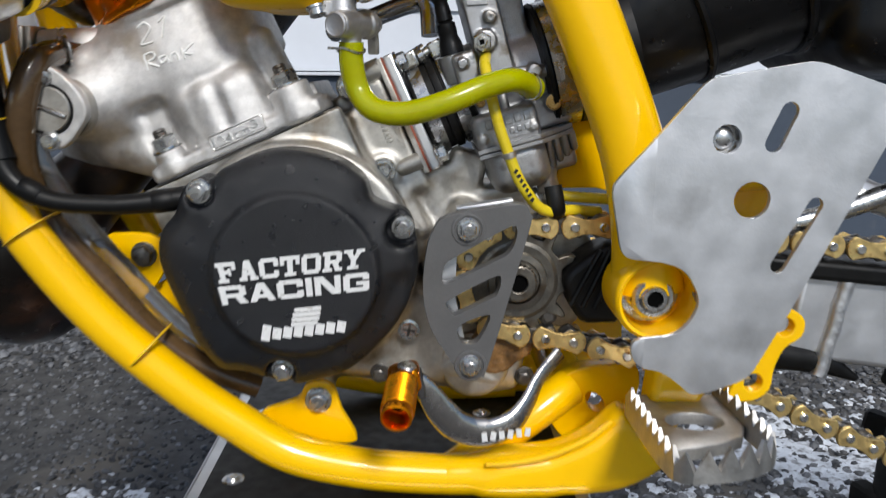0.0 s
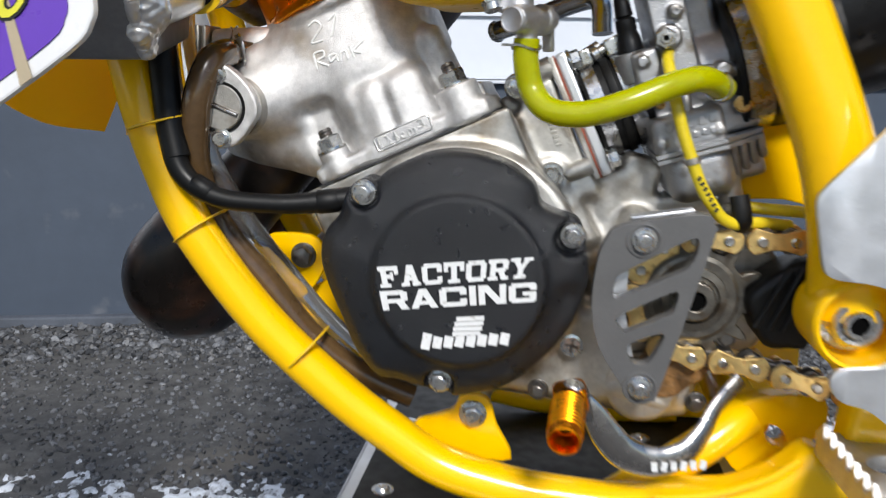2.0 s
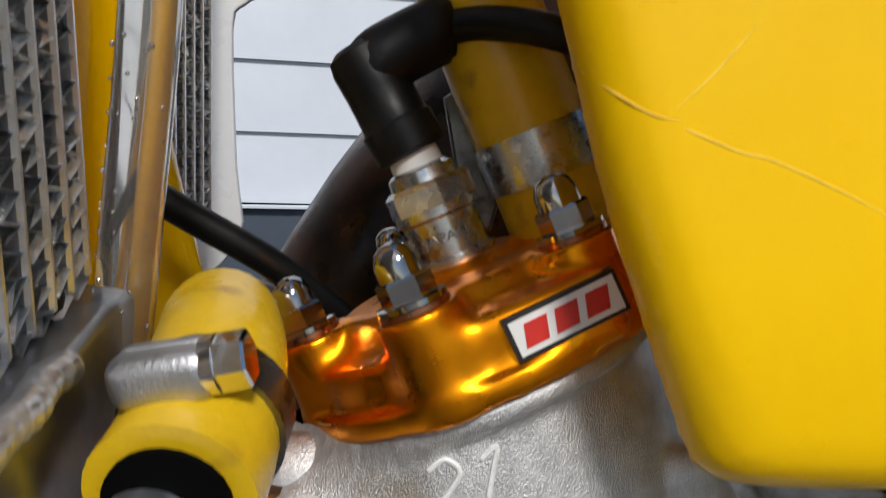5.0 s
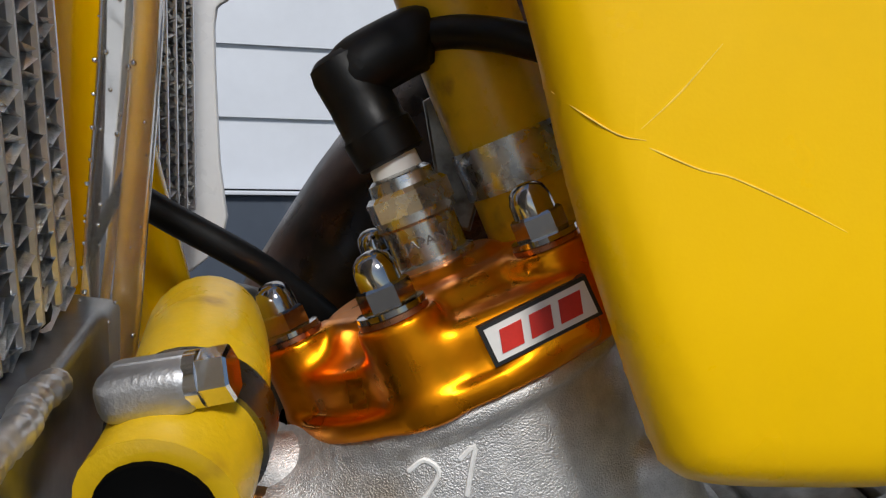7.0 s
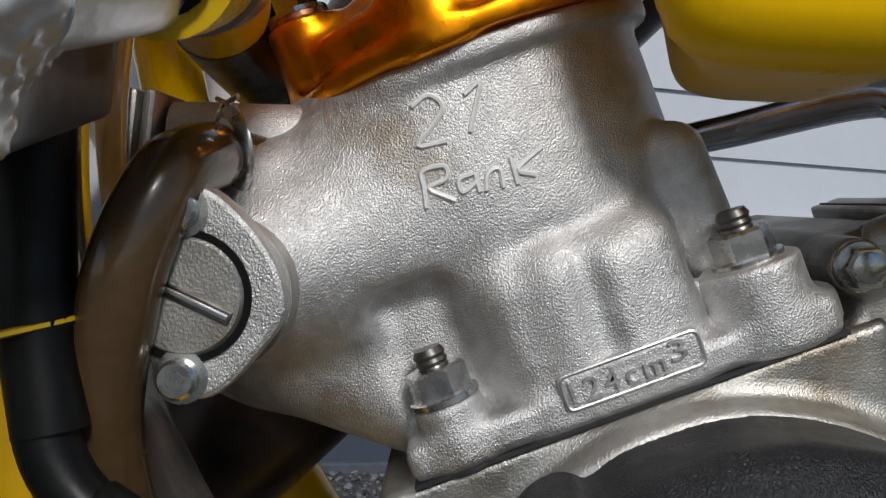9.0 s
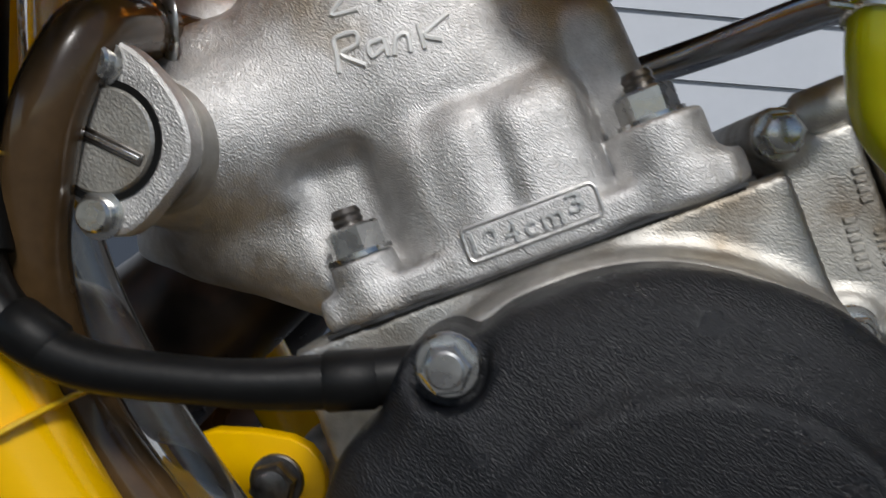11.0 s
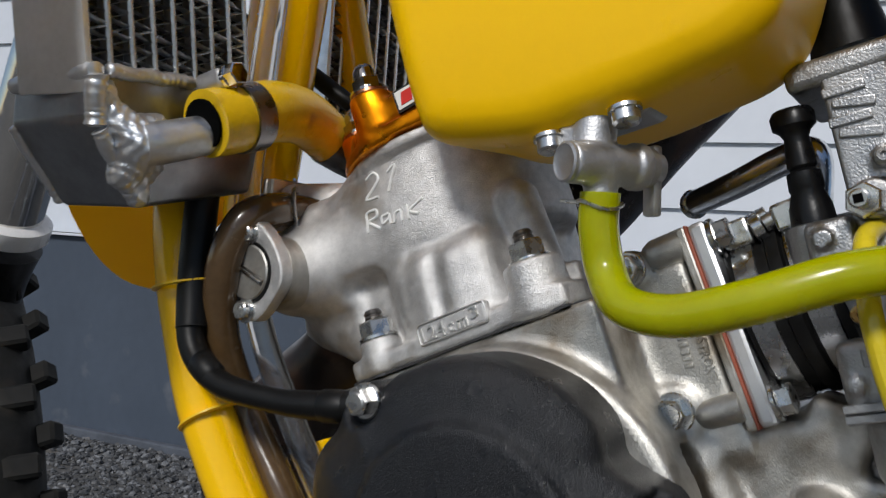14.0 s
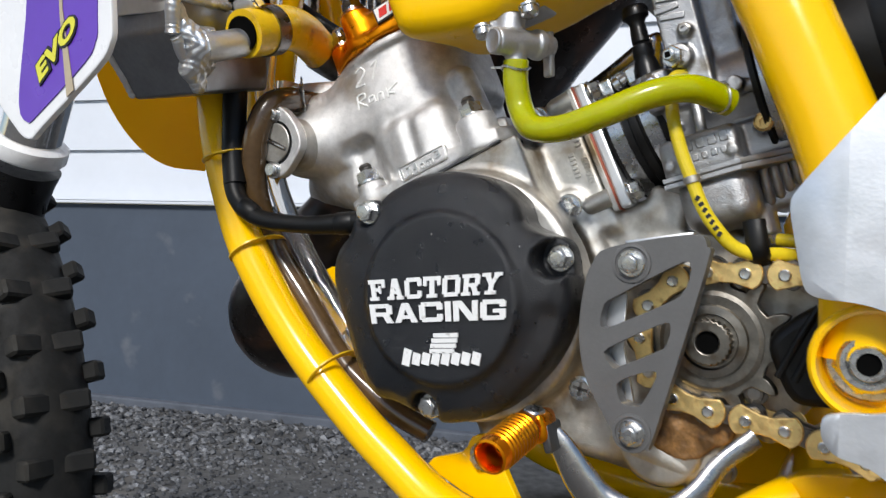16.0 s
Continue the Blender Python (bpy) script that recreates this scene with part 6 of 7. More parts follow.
def carb_field(p):
    d = sd_disc(p, (-0.030, 0, 0.004), (0.030, 0, 0.004), 0.0225, 0.002)
    d = blend(d, sd_box(p, (-0.0035, 0.0, 0.034), (0.0092, 0.0255, 0.031), 0.0012), 0.001)
    d = blend(d, sd_box(p, (0.006, 0.006, 0.036), (0.0140, 0.020, 0.027), 0.003), 0.002)
    d = blend(d, sd_box(p, (-0.0070, -0.004, -0.0215), (0.0176, 0.0320, 0.0096), 0.0035), 0.0015)
    d = blend(d, sd_box(p, (0.018, 0.004, -0.020), (0.0125, 0.025, 0.009), 0.003), 0.002)
    d = blend(d, sd_disc(p, (0.0145, -0.0365, 0.0034), (0.0145, -0.015, 0.0034), 0.0037, 0.0005), 0.001)
    d = blend(d, sd_rod(p, (0.0000, -0.0310, 0.0058), (0.0240, -0.0275, 0.0012), 0.0034), 0.001)
    d = blend(d, sd_disc(p, (0.0212, -0.028, -0.0155), (0.0212, -0.01, -0.0155), 0.0046, 0.0005), 0.001)
    d = blend(d, sd_disc(p, (-0.0060, -0.0310, 0.0250), (-0.0060, -0.01, 0.0250), 0.0058, 0.0008), 0.001)
    d = blend(d, sd_disc(p, (-0.0008, -0.0310, 0.0360), (-0.0008, -0.01, 0.0360), 0.0033, 0.0005), 0.0008)
    d = blend(d, sd_box(p, (-0.0190, -0.0120, 0.0130), (0.0068, 0.0190, 0.0095), 0.0025), 0.0015)
    for u, v, w in ((-0.0208, -0.0330, 0.0171), (0.0070, -0.0370, -0.0243), (-0.0208, -0.0370, -0.0242), (-0.0167, -0.0270, -0.0055)):
        d = blend(d, sd_disc(p, (u, v, w), (u, v + 0.012, w), 0.0029, 0.0004), 0.0005)
    return blend(d, sd_rod(p, (-0.0048, -0.029, -0.012), (-0.0044, -0.027, 0.004), 0.0026), 0.001)


def at_carb(bm):
    bmesh.ops.transform(bm, matrix=CARB, verts=bm.verts)
    return bm


carb = part("carburettor", casting(carb_field, (-0.035, -0.045, -0.036), (0.04, 0.036, 0.072), 0.0011, CARB), CARBGREY, bike, "grey alloy carburettor body", smooth=60)
for w in (-0.0316, -0.0344):
    lip = plate([(-0.0250, -0.0380), (0.0090, -0.0380), (0.0125, -0.0360), (0.0285, -0.0250), (0.0285, 0.0300), (-0.0250, 0.0300)], w, w + 0.0025, bevel=0.0007)
    lip.transform(Matrix(((1, 0, 0, 0), (0, 0, 1, 0), (0, 1, 0, 0), (0, 0, 0, 1))))
    part("bowl_joint", at_carb(lip), CARBGREY, carb)


def bowl_field(p):
    d = sd_box(p, (-0.0052, -0.0080, -0.0430), (0.0170, 0.0265, 0.0145), 0.0100)
    d = blend(d, sd_box(p, (0.0200, 0.004, -0.0420), (0.0085, 0.0220, 0.0115), 0.003), 0.0015)
    return blend(d, sd_disc(p, (0.0090, -0.0150, -0.0640), (0.0090, -0.0150, -0.050), 0.0062, 0.0008), 0.002)


bowl = part("float_bowl", casting(bowl_field, (-0.026, -0.038, -0.068), (0.034, 0.032, -0.028), 0.0011, CARB), CARBGREY, carb, "rounded float bowl", smooth=60)
drain = bmesh.new()
add_hex(drain, (0.0090, -0.0150, -0.0636), (0, 0, -1), 0.0100, 0, 0.0050, 0.3)
part("drain_plug", at_carb(drain), STEEL, bowl, "hex drain plug", smooth=25)
for k in range(4):
    part("bowl_rib", at_carb(lathe((0.0145 + 0.0045 * k, -0.0180, -0.0345), (0, 0, -1), [(0, 0.0022), (0.015 - 0.002 * k, 0.0022), (0.0165 - 0.002 * k, 0.0010), (0.0167 - 0.002 * k, 0)], 12)), CARBGREY, bowl)
for u, v, w, r, mtl in ((0.0212, -0.028, -0.0155, 0.0034, BRASS), (-0.0167, -0.0270, -0.0055, 0.0020, BRASS), (-0.0008, -0.0310, 0.0360, 0.0018, CARBGREY)):
    part("jet_screw", at_carb(lathe((u, v, w), (0, -1, 0), [(0, r * 1.25), (0.0010, r * 1.25), (0.0012, r), (0.0016, r * 0.95), (0.0016, r * 0.45), (0.0006, r * 0.4), (0.0006, 0)], 20)), mtl, carb)
idle = bmesh.new()
add_hex(idle, (-0.0078, -0.0305, 0.0248), (-0.12, -1, 0), 0.0090, 0, 0.0040, 0.3)
add_lathe(idle, (-0.0081, -0.0340, 0.0248), (-0.12, -1, 0), [(0, 0.0036), (0.0012, 0.0036), (0.0012, 0.0028), (0.0050, 0.0028), (0.0054, 0.0022), (0.0054, 0)], 18)
part("idle_screw", at_carb(idle), STEEL, carb, "plated idle screw with a lock nut", smooth=25)
# black square on the screw face, painting the shade of a socket
part("socket_shade", at_carb(box((-0.0088, -0.0395, 0.0248), (0.0024, 0.0006, 0.0024))), HOLE_SHADE, carb, smooth=0)
part("slide_cap", at_carb(box((-0.002, 0, 0.066), (0.040, 0.052, 0.009), bevel=0.003, segments=3)), CARBGREY, carb)
for k in range(4):
    part("cast_emblem", at_carb(box((-0.0070 + 0.0018 * (k % 2), -0.0257, 0.0585 - 0.0045 * k), (0.0115, 0.0016, 0.0030), (0, 12 * (k % 2), 0), bevel=0.0005)), CARBGREY, carb, "raised cast maker's mark as plain blocks")
for k in range(5):
    part("bowl_emblem", at_carb(box((-0.0160 + 0.0052 * k, -0.0361, -0.0172), (0.0036, 0.0010, 0.0048), bevel=0.0004)), CARBGREY, carb, "raised cast maker's mark as plain bars")
for k in range(4):
    part("bowl_emblem", at_carb(box((-0.0090 + 0.0042 * k, -0.0361, -0.0232), (0.0026, 0.0010, 0.0030), bevel=0.0004)), CARBGREY, carb)
part("cable_boot", tube([CARB @ Vector((-0.004, 0, 0.075)), CARB @ Vector((-0.004, 0, 0.090)), CARB @ Vector((-0.002, 0, 0.110))], [0.0125, 0.0105, 0.0075], 4, 18), RUBBER, carb)
part("throttle_cable", tube([CARB @ Vector((-0.002, 0, 0.108)), CARB @ Vector((-0.004, 0.0, 0.15)), (-0.02, 0.47, 0.80)], 0.0042, 5, 12), STEEL, carb)
chk = bmesh.new()
add_lathe(chk, CARB @ Vector((-0.0240, -0.018, 0.0225)), CARB.to_3x3() @ Vector((0.03, 0, 1)), [(0, 0.0066), (0.006, 0.0062), (0.0105, 0.0048), (0.0115, 0.0052), (0.0165, 0.0050), (0.0175, 0.0036), (0.0185, 0.0044), (0.0250, 0.0040), (0.0275, 0.0036), (0.0295, 0.0046), (0.0310, 0.0064), (0.0345, 0.0066), (0.0362, 0.0056), (0.0366, 0)], 24)
part("choke_knob", chk, BLACKPLASTIC, carb, "black ribbed choke plunger")
part("choke_seat", at_carb(lathe((-0.0240, -0.018, 0.008), (0, 0, 1), [(0, 0.0082), (0.012, 0.0088), (0.0145, 0.0086), (0.0150, 0.0070)], 24)), CARBGREY, carb)
bell_ax = CARB.to_3x3() @ Vector((1, 0, 0))
bell = part("bell_boot", lathe(CARB @ Vector((0.0205, 0, 0.003)), bell_ax, [(0, 0.0300), (0.001, 0.0350), (0.0030, 0.0356), (0.0040, 0.0342), (0.0162, 0.0342), (0.0168, 0.0356), (0.020, 0.0360), (0.05, 0.038)], 48), RUBBER, bike, "black rubber airbox boot")
part("bell_clamp", lathe(CARB @ Vector((0.0248, 0, 0.003)), bell_ax, [(0, 0.0343), (0, 0.0351), (0.0116, 0.0351), (0.0116, 0.0343)], 48), WORM, bell, "bright airbox boot clamp")
part("clamp_print", lettering("50-70mm", 0.0138, 0.0036, CARB @ Matrix(((0, 1, 0, 0.0268), (0, 0, -1, -0.0349), (-1, 0, 0, 0.0088), (0, 0, 0, 1))), 0.0004, 0.01), PRINTWHITE, bell, "white size print on the band", smooth=0)

# ---- fuel: tank, tap, hoses ----
TANK = [(-0.165, 0.845), (-0.1535, 0.80), (-0.1370, 0.750), (-0.1290, 0.722), (-0.1200, 0.697), (-0.1125, 0.6775), (-0.1085, 0.6705), (-0.1000, 0.6675), (-0.0840, 0.6672), (-0.0670, 0.6680), (-0.0520, 0.6722), (-0.0360, 0.6772), (-0.0230, 0.6825),
        (-0.0100, 0.6880), (-0.0020, 0.6945), (0.0025, 0.7030), (0.0060, 0.722), (0.0095, 0.76), (0.015, 0.82), (0.02, 0.92), (-0.10, 0.94), (-0.16, 0.90)]
TANK_LINE = smooth_xz(TANK, 4)


def tank_field(p):
    """Blown plastic shell: rounded rims, tucked in below and towards the far side."""
    x, y, z = p[..., 0], p[..., 1], p[..., 2]
    x = x - 0.014 * np.clip((y - 0.405) / 0.025, 0, 1) * np.clip((-0.06 - x) / 0.04, 0, 1)
    y = y - 0.005 * np.clip((0.705 - z) / 0.045, 0, 1) ** 2
    e = 0.0115
    dx = sd_outline(x, z, TANK_LINE) + e
    dy = np.abs(y - 0.4237) - 0.0312 + e
    return np.minimum(np.maximum(dx, dy), 0) + np.hypot(np.maximum(dx, 0), np.maximum(dy, 0)) - e


tank = part("fuel_tank", casting(tank_field, (-0.172, 0.386, 0.660), (0.028, 0.462, 0.945), 0.0024), YPLASTIC, bike, "smooth yellow plastic fuel tank with scuffs", smooth=80)
SCUFF = node_mat("pale_scuff", (0.95, 0.64, 0.10), 0.6, 0.0, 0.2, 300)
for line in ([(-0.1329, 0.7382), (-0.1283, 0.7344), (-0.1228, 0.7311), (-0.1184, 0.7303)], [(-0.1193, 0.7321), (-0.1135, 0.7379), (-0.1071, 0.7458)],
             [(-0.1255, 0.7323), (-0.1165, 0.7286), (-0.1092, 0.7258), (-0.1038, 0.7246), (-0.0928, 0.7201), (-0.0846, 0.7163)]):
    marks = []
    for x, z in line:
        y = 0.386
        for _ in range(30):
            y += 0.8 * max(float(tank_field(np.array([[x, y, z]]))[0]), 0.0)
        marks.append((x, y, z))
    part("scuff", tube(marks, [0.00006] + [0.00016] * (len(marks) - 2) + [0.00005], 5, 6), SCUFF, tank, "pale scratch in the plastic")
part("tank_back", plate(smooth_xz([(-0.15, 0.90), (-0.10, 0.84), (-0.02, 0.82), (0.02, 0.84), (0.10, 0.88), (0.14, 0.92), (-0.10, 0.94), (-0.15, 0.93)], 4), 0.45, 0.555, bevel=0.01, segments=4), YPLASTIC, tank)
TAP = Matrix.Translation((-0.0455, 0.4050, 0.6607)) @ Matrix.Rotation(radians(60), 4, "Z")
TAP_BACK = np.array(TAP.inverted())


def tap_field(p):
    q = p @ TAP_BACK[:3, :3].T + TAP_BACK[:3, 3]
    d = sd_disc(q, (-0.0125, 0, -0.0006), (0.0115, 0, 0.0006), 0.0062, 0.0008)
    d = blend(d, sd_disc(q, (0.0095, 0, 0.0005), (0.0140, 0, 0.0007), 0.0072, 0.0008), 0.001)
    d = blend(d, sd_disc(p, (-0.0500, 0.4060, 0.6610), (-0.0500, 0.4080, 0.6765), 0.0068, 0.0008), 0.001)
    d = blend(d, sd_box(p, (-0.0535, 0.4070, 0.6680), (0.0058, 0.0055, 0.0040), 0.001), 0.001)
    return blend(d, sd_disc(p, (-0.0458, 0.4050, 0.6505), (-0.0458, 0.4050, 0.6590), 0.0050, 0.0006), 0.002)


tap = part("fuel_tap", casting(tap_field, (-0.07, 0.385, 0.64), (-0.03, 0.430, 0.682), 0.0008), DIECAST, bike, "die-cast fuel tap", smooth=50)
part("tap_flange", plate(smooth_xz([(-0.0660, 0.6705), (-0.0610, 0.6680), (-0.052, 0.6715), (-0.040, 0.6750), (-0.0345, 0.6770), (-0.0345, 0.6800), (-0.0375, 0.6825), (-0.052, 0.6785), (-0.064, 0.6745)], 3), 0.4090, 0.424, bevel=0.001), DIECAST, tap)
for x, z in ((-0.0388, 0.6765), (-0.0622, 0.6690)):
    part("tap_screw", lathe((x, 0.402, z), (0.28, -0.12, -0.95), [(0, 0.0050), (0.0012, 0.0050), (0.0013, 0.0042), (0.0045, 0.0042), (0.0052, 0.0034), (0.0052, 0)], 18), STEEL, tap)
lv = box((0.0185, 0, -0.0030), (0.0034, 0.0056, 0.0215), (0, -4, 0), 0.0010)
lv.transform(TAP)
part("tap_lever", lv, DIECAST, tap)
part("tap_hub", lathe(TAP @ Vector((0.0138, 0, 0.0007)), TAP.to_3x3() @ Vector((1, 0, 0.05)), [(0, 0.0060), (0.0030, 0.0060), (0.0040, 0.0050), (0.0065, 0.0046), (0.0070, 0)], 20), DIECAST, tap)
part("tap_cap", lathe(TAP @ Vector((-0.0124, 0, -0.0006)), TAP.to_3x3() @ Vector((-1, 0, -0.05)), [(0, 0.0060), (0.0010, 0.0060), (0.0014, 0.0052), (0.0010, 0.0046), (0.0012, 0)], 24), DIECAST, tap)
FUEL = [(-0.0458, 0.405, 0.6525), (-0.0458, 0.4055, 0.642), (-0.0428, 0.406, 0.6295), (-0.0345, 0.401, 0.6205), (-0.0187, 0.397, 0.6190), (0.0007, 0.396, 0.6245), (0.0210, 0.401, 0.6325), (0.0350, 0.410, 0.6350), (0.0470, 0.4235, 0.6305)]
part("fuel_hose", tube(FUEL, 0.0060, 9, 20), GREENHOSE, bike, "translucent yellow-green fuel hose")
for c, d in (((-0.0459, 0.4055, 0.6485), (0, 0, 1)), ((0.0440, 0.4200, 0.6318), (1, 1.1, -0.4))):
    m = Matrix.Translation(c) @ basis(d)
    part("wire_clip", tube([m @ Vector((0.0066 * math.cos(a), 0.0066 * math.sin(a), 0.0012 * math.sin(2 * a))) for a in [2 * math.pi * i / 16 for i in range(18)]] + [m @ Vector((0.011, 0.004, 0.001))], 0.0006, 3, 6), STEEL, bike, "spring wire clip")
OVER = [(0.0225, 0.4400, 0.6475), (0.0212, 0.4300, 0.6434), (0.0221, 0.4240, 0.6368), (0.0247, 0.4180, 0.6242), (0.0288, 0.4170, 0.6100), (0.0335, 0.4170, 0.5978), (0.0388, 0.4170, 0.5852), (0.0446, 0.4180, 0.5762), (0.0512, 0.4210, 0.5688), (0.0595, 0.4250, 0.5657), (0.0698, 0.4310, 0.5659), (0.0873, 0.4400, 0.5634)]
ov = part("overflow_hose", tube(OVER, 0.0030, 9, 14), node_mat("yellow_vinyl", (0.72, 0.56, 0.02), 0.28, 0, 0.08, 30, coat=0.3), bike, "thin yellow overflow hose with black print")
for k in range(7):
    t = k / 6
    x, z = 0.0372 + 0.0092 * t, 0.5890 - 0.0150 * t
    part("hose_print", box((x, 0.4139 + 0.0015 * t, z), (0.0016, 0.0008, 0.0022), (0, 30 + 20 * (k % 2), 0)), PRINTBLACK, ov, smooth=0)
part("hose_band", lathe((0.0335, 0.4170, 0.5985), (0.3, 0, -0.95), [(0, 0.0038), (0.003, 0.0038)], 16), CASE, ov)
part("vent_hose", tube([(0.066, 0.442, 0.5720), (0.076, 0.440, 0.5715), (0.092, 0.440, 0.5705), (0.104, 0.442, 0.5690)], 0.0030, 5, 12), ov.data.materials[0], bike)
part("hose_strap", tube([(0.0585, 0.425, 0.5800), (0.0600, 0.4235, 0.5720), (0.0610, 0.424, 0.5660), (0.0612, 0.430, 0.5625)], 0.0048, 5, 12, flat=(1.0, 0.6)), RUBBER, bike, "black rubber strap round the hose")
part("stub_pipe", tube([(-0.071, 0.572, 0.665), (-0.045, 0.548, 0.672), (-0.018, 0.523, 0.680), (-0.008, 0.512, 0.678), (-0.006, 0.508, 0.66)], 0.0062, 5, 18), BRIGHT, bike, "bare steel vent pipe with a bead at its end")
part("pipe_bead", lathe((-0.0725, 0.5735, 0.6645), (0.72, -0.66, 0.19), [(0, 0.0068), (0.002, 0.0074), (0.004, 0.0068)], 16), STEEL, bike)

# ---- radiators, shrouds, front plate ----
FIN = node_mat("bright_fin", (0.82, 0.82, 0.82), 0.42, 1.0, 0.1, 100)
TANKDARK = node_mat("radiator_tank", (0.30, 0.31, 0.33), 0.38, 1.0, 0.12, 40, 0.1, 500)
FINPACK = node_mat("folded_fin", (0.90, 0.90, 0.89), 0.42, 1.0, 0.25, 300)
# near-black in place of the shade deep between the fins
CORE_SHADE = node_mat("fin_gap_shade", (0.03, 0.03, 0.032), 0.6, 0.3, 0.2, 100)


def radiator(m, width, high, name, label, tubes):
    rad = part(name, bmesh.new(), CORE_SHADE, bike, label)
    # solid block filling the core, its black painted as shade behind the fins
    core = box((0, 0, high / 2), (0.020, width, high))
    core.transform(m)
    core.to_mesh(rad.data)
    core.free()
    tb = box((0, 0, 0), (0.029, 0.0026, high), bevel=0.0008, segments=1)
    tme = bpy.data.meshes.new("radiator_tube")
    tb.to_mesh(tme)
    tb.free()
    tme.materials.append(FIN)
    for k in range(tubes + 1):
        ob = new("radiator_tube", tme)
        ob.parent = rad
        ob.matrix_local = m @ Matrix.Translation((0, -width / 2 + width * k / tubes, high / 2))
    fins = bmesh.new()
    gap = width / tubes
    pitch = 0.0023
    rnd = random.Random(21)
    for k in range(tubes):
        y0 = -width / 2 + gap * k + 0.0013
        for i in range(int(high / pitch)):
            z = pitch * i
            s = 0.0011 if i % 2 else -0.0011
            lip = [rnd.uniform(-0.0009, 0.0009) for n in range(2)]
            rim = [(0.0146, y0, z + s + lip[0]), (0.0146, y0 + gap - 0.0026, z - s + lip[1]), (0.0128, y0 + gap - 0.0026, z - s), (0.0128, y0, z + s)]
            deep = [(0.0128, y0, z + s), (0.0128, y0 + gap - 0.0026, z - s), (-0.0138, y0 + gap - 0.0026, z - s), (-0.0138, y0, z + s)]
            for quad in (rim, deep):
                fins.faces.new([fins.verts.new(m @ Vector(q)) for q in quad])
    part("fin_pack", fins, FINPACK, rad, "folded cooling fins", smooth=0)
    return rad


RAD = Matrix.Translation((-0.2390, 0.3820, 0.6905)) @ Matrix.Rotation(radians(8.7), 4, "Z") @ Matrix.Rotation(radians(10), 4, "X")
rad = radiator(RAD, 0.084, 0.24, "radiator", "bare aluminium radiator, the shade between its fins painted black", 8)
side = box((0, -0.0445, 0.12), (0.036, 0.003, 0.25), bevel=0.0008)
side.transform(RAD)
part("side_plate", side, node_mat("satin_side_plate", (0.82, 0.83, 0.85), 0.58, 1.0, 0.06, 40, 0.1, 600), rad, "pale outer side plate")
bt = bmesh.new()
SECTION = [(0.3405, 0.6850), (0.3405, 0.6680), (0.3640, 0.6400), (0.4240, 0.6520), (0.4310, 0.6960)]
ends = [[bt.verts.new((x0 - slope * (y - 0.3405), y, z)) for y, z in SECTION] for x0, slope in ((-0.2105, 0.16), (-0.2640, 0.10))]
for i in range(5):
    bt.faces.new((ends[0][i], ends[0][(i + 1) % 5], ends[1][(i + 1) % 5], ends[1][i]))
bt.faces.new(ends[0])
bt.faces.new(ends[1])
bmesh.ops.recalc_face_normals(bt, faces=bt.faces)
bmesh.ops.bevel(bt, geom=list(bt.edges), offset=0.0022, segments=3, affect="EDGES", profile=0.5)
part("bottom_tank", bt, TANKDARK, rad, "welded lower tank with a slanted face")


def weld(a, b, n, r, label=""):
    """One rippled bead of weld metal from a to b."""
    a, b = Vector(a), Vector(b)
    pts, radii = [], []
    for k in range(4 * n + 1):
        f = k / (4 * n)
        pts.append(a.lerp(b, f) + Vector((0.0003 * math.sin(k * 0.31), 0.0003 * math.sin(k * 0.43 + 1), 0.0003 * math.sin(k * 0.37))))
        radii.append(r * (0.80 + 0.09 * abs(math.sin(math.pi * f * n)) + 0.06 * math.sin(k * 1.7)) * (0.55 if k in (0, 4 * n) else 1.0))
    return part("weld_bead", tube(pts, radii, 1, 12), WELDALU, rad, label, smooth=70)


weld((-0.2105, 0.3410, 0.6850), (-0.2640, 0.3400, 0.6830), 16, 0.0034, "bright rippled weld")
weld((-0.2105, 0.3410, 0.6840), (-0.2130, 0.3440, 0.6660), 6, 0.0044)
weld((-0.2120, 0.3440, 0.6660), (-0.2160, 0.3640, 0.6420), 11, 0.0036)
weld((-0.2110, 0.3450, 0.6860), (-0.2170, 0.3850, 0.6910), 12, 0.0030)
weld((-0.2640, 0.3410, 0.6680), (-0.2660, 0.3640, 0.6410), 10, 0.0026)
rad.location = (0.0070, -0.001, 0.0005)
part("outlet_pipe", tube([(-0.2075, 0.3590, 0.6625), (-0.2048, 0.3665, 0.6645), (-0.2012, 0.3830, 0.6700), (-0.2003, 0.4008, 0.6755)], [0.0082, 0.0078, 0.0074, 0.0074], 7, 22), WELDALU, rad, "polished outlet elbow")


def weld_blob(p):
    d = sd_ball(p, (-0.2095, 0.3590, 0.6625), 0.0092)
    for c, r in (((-0.2120, 0.3510, 0.6700), 0.0052), ((-0.2125, 0.3450, 0.6790), 0.0045), ((-0.2145, 0.3560, 0.6510), 0.0054), ((-0.2145, 0.3660, 0.6560), 0.0052), ((-0.2120, 0.3660, 0.6700), 0.0050), ((-0.2160, 0.3640, 0.6440), 0.0040)):
        d = blend(d, sd_ball(p, c, r), 0.007)
    return d + 0.00055 * np.sin(p[..., 1] * 1300 + p[..., 2] * 700 + 2 * np.sin(p[..., 2] * 500)) * np.sin(p[..., 2] * 900 - p[..., 1] * 400)


part("weld_patch", casting(weld_blob, (-0.225, 0.335, 0.635), (-0.195, 0.378, 0.690), 0.0009), WELDALU, rad, "lumpy bright weld round the outlet", smooth=70)
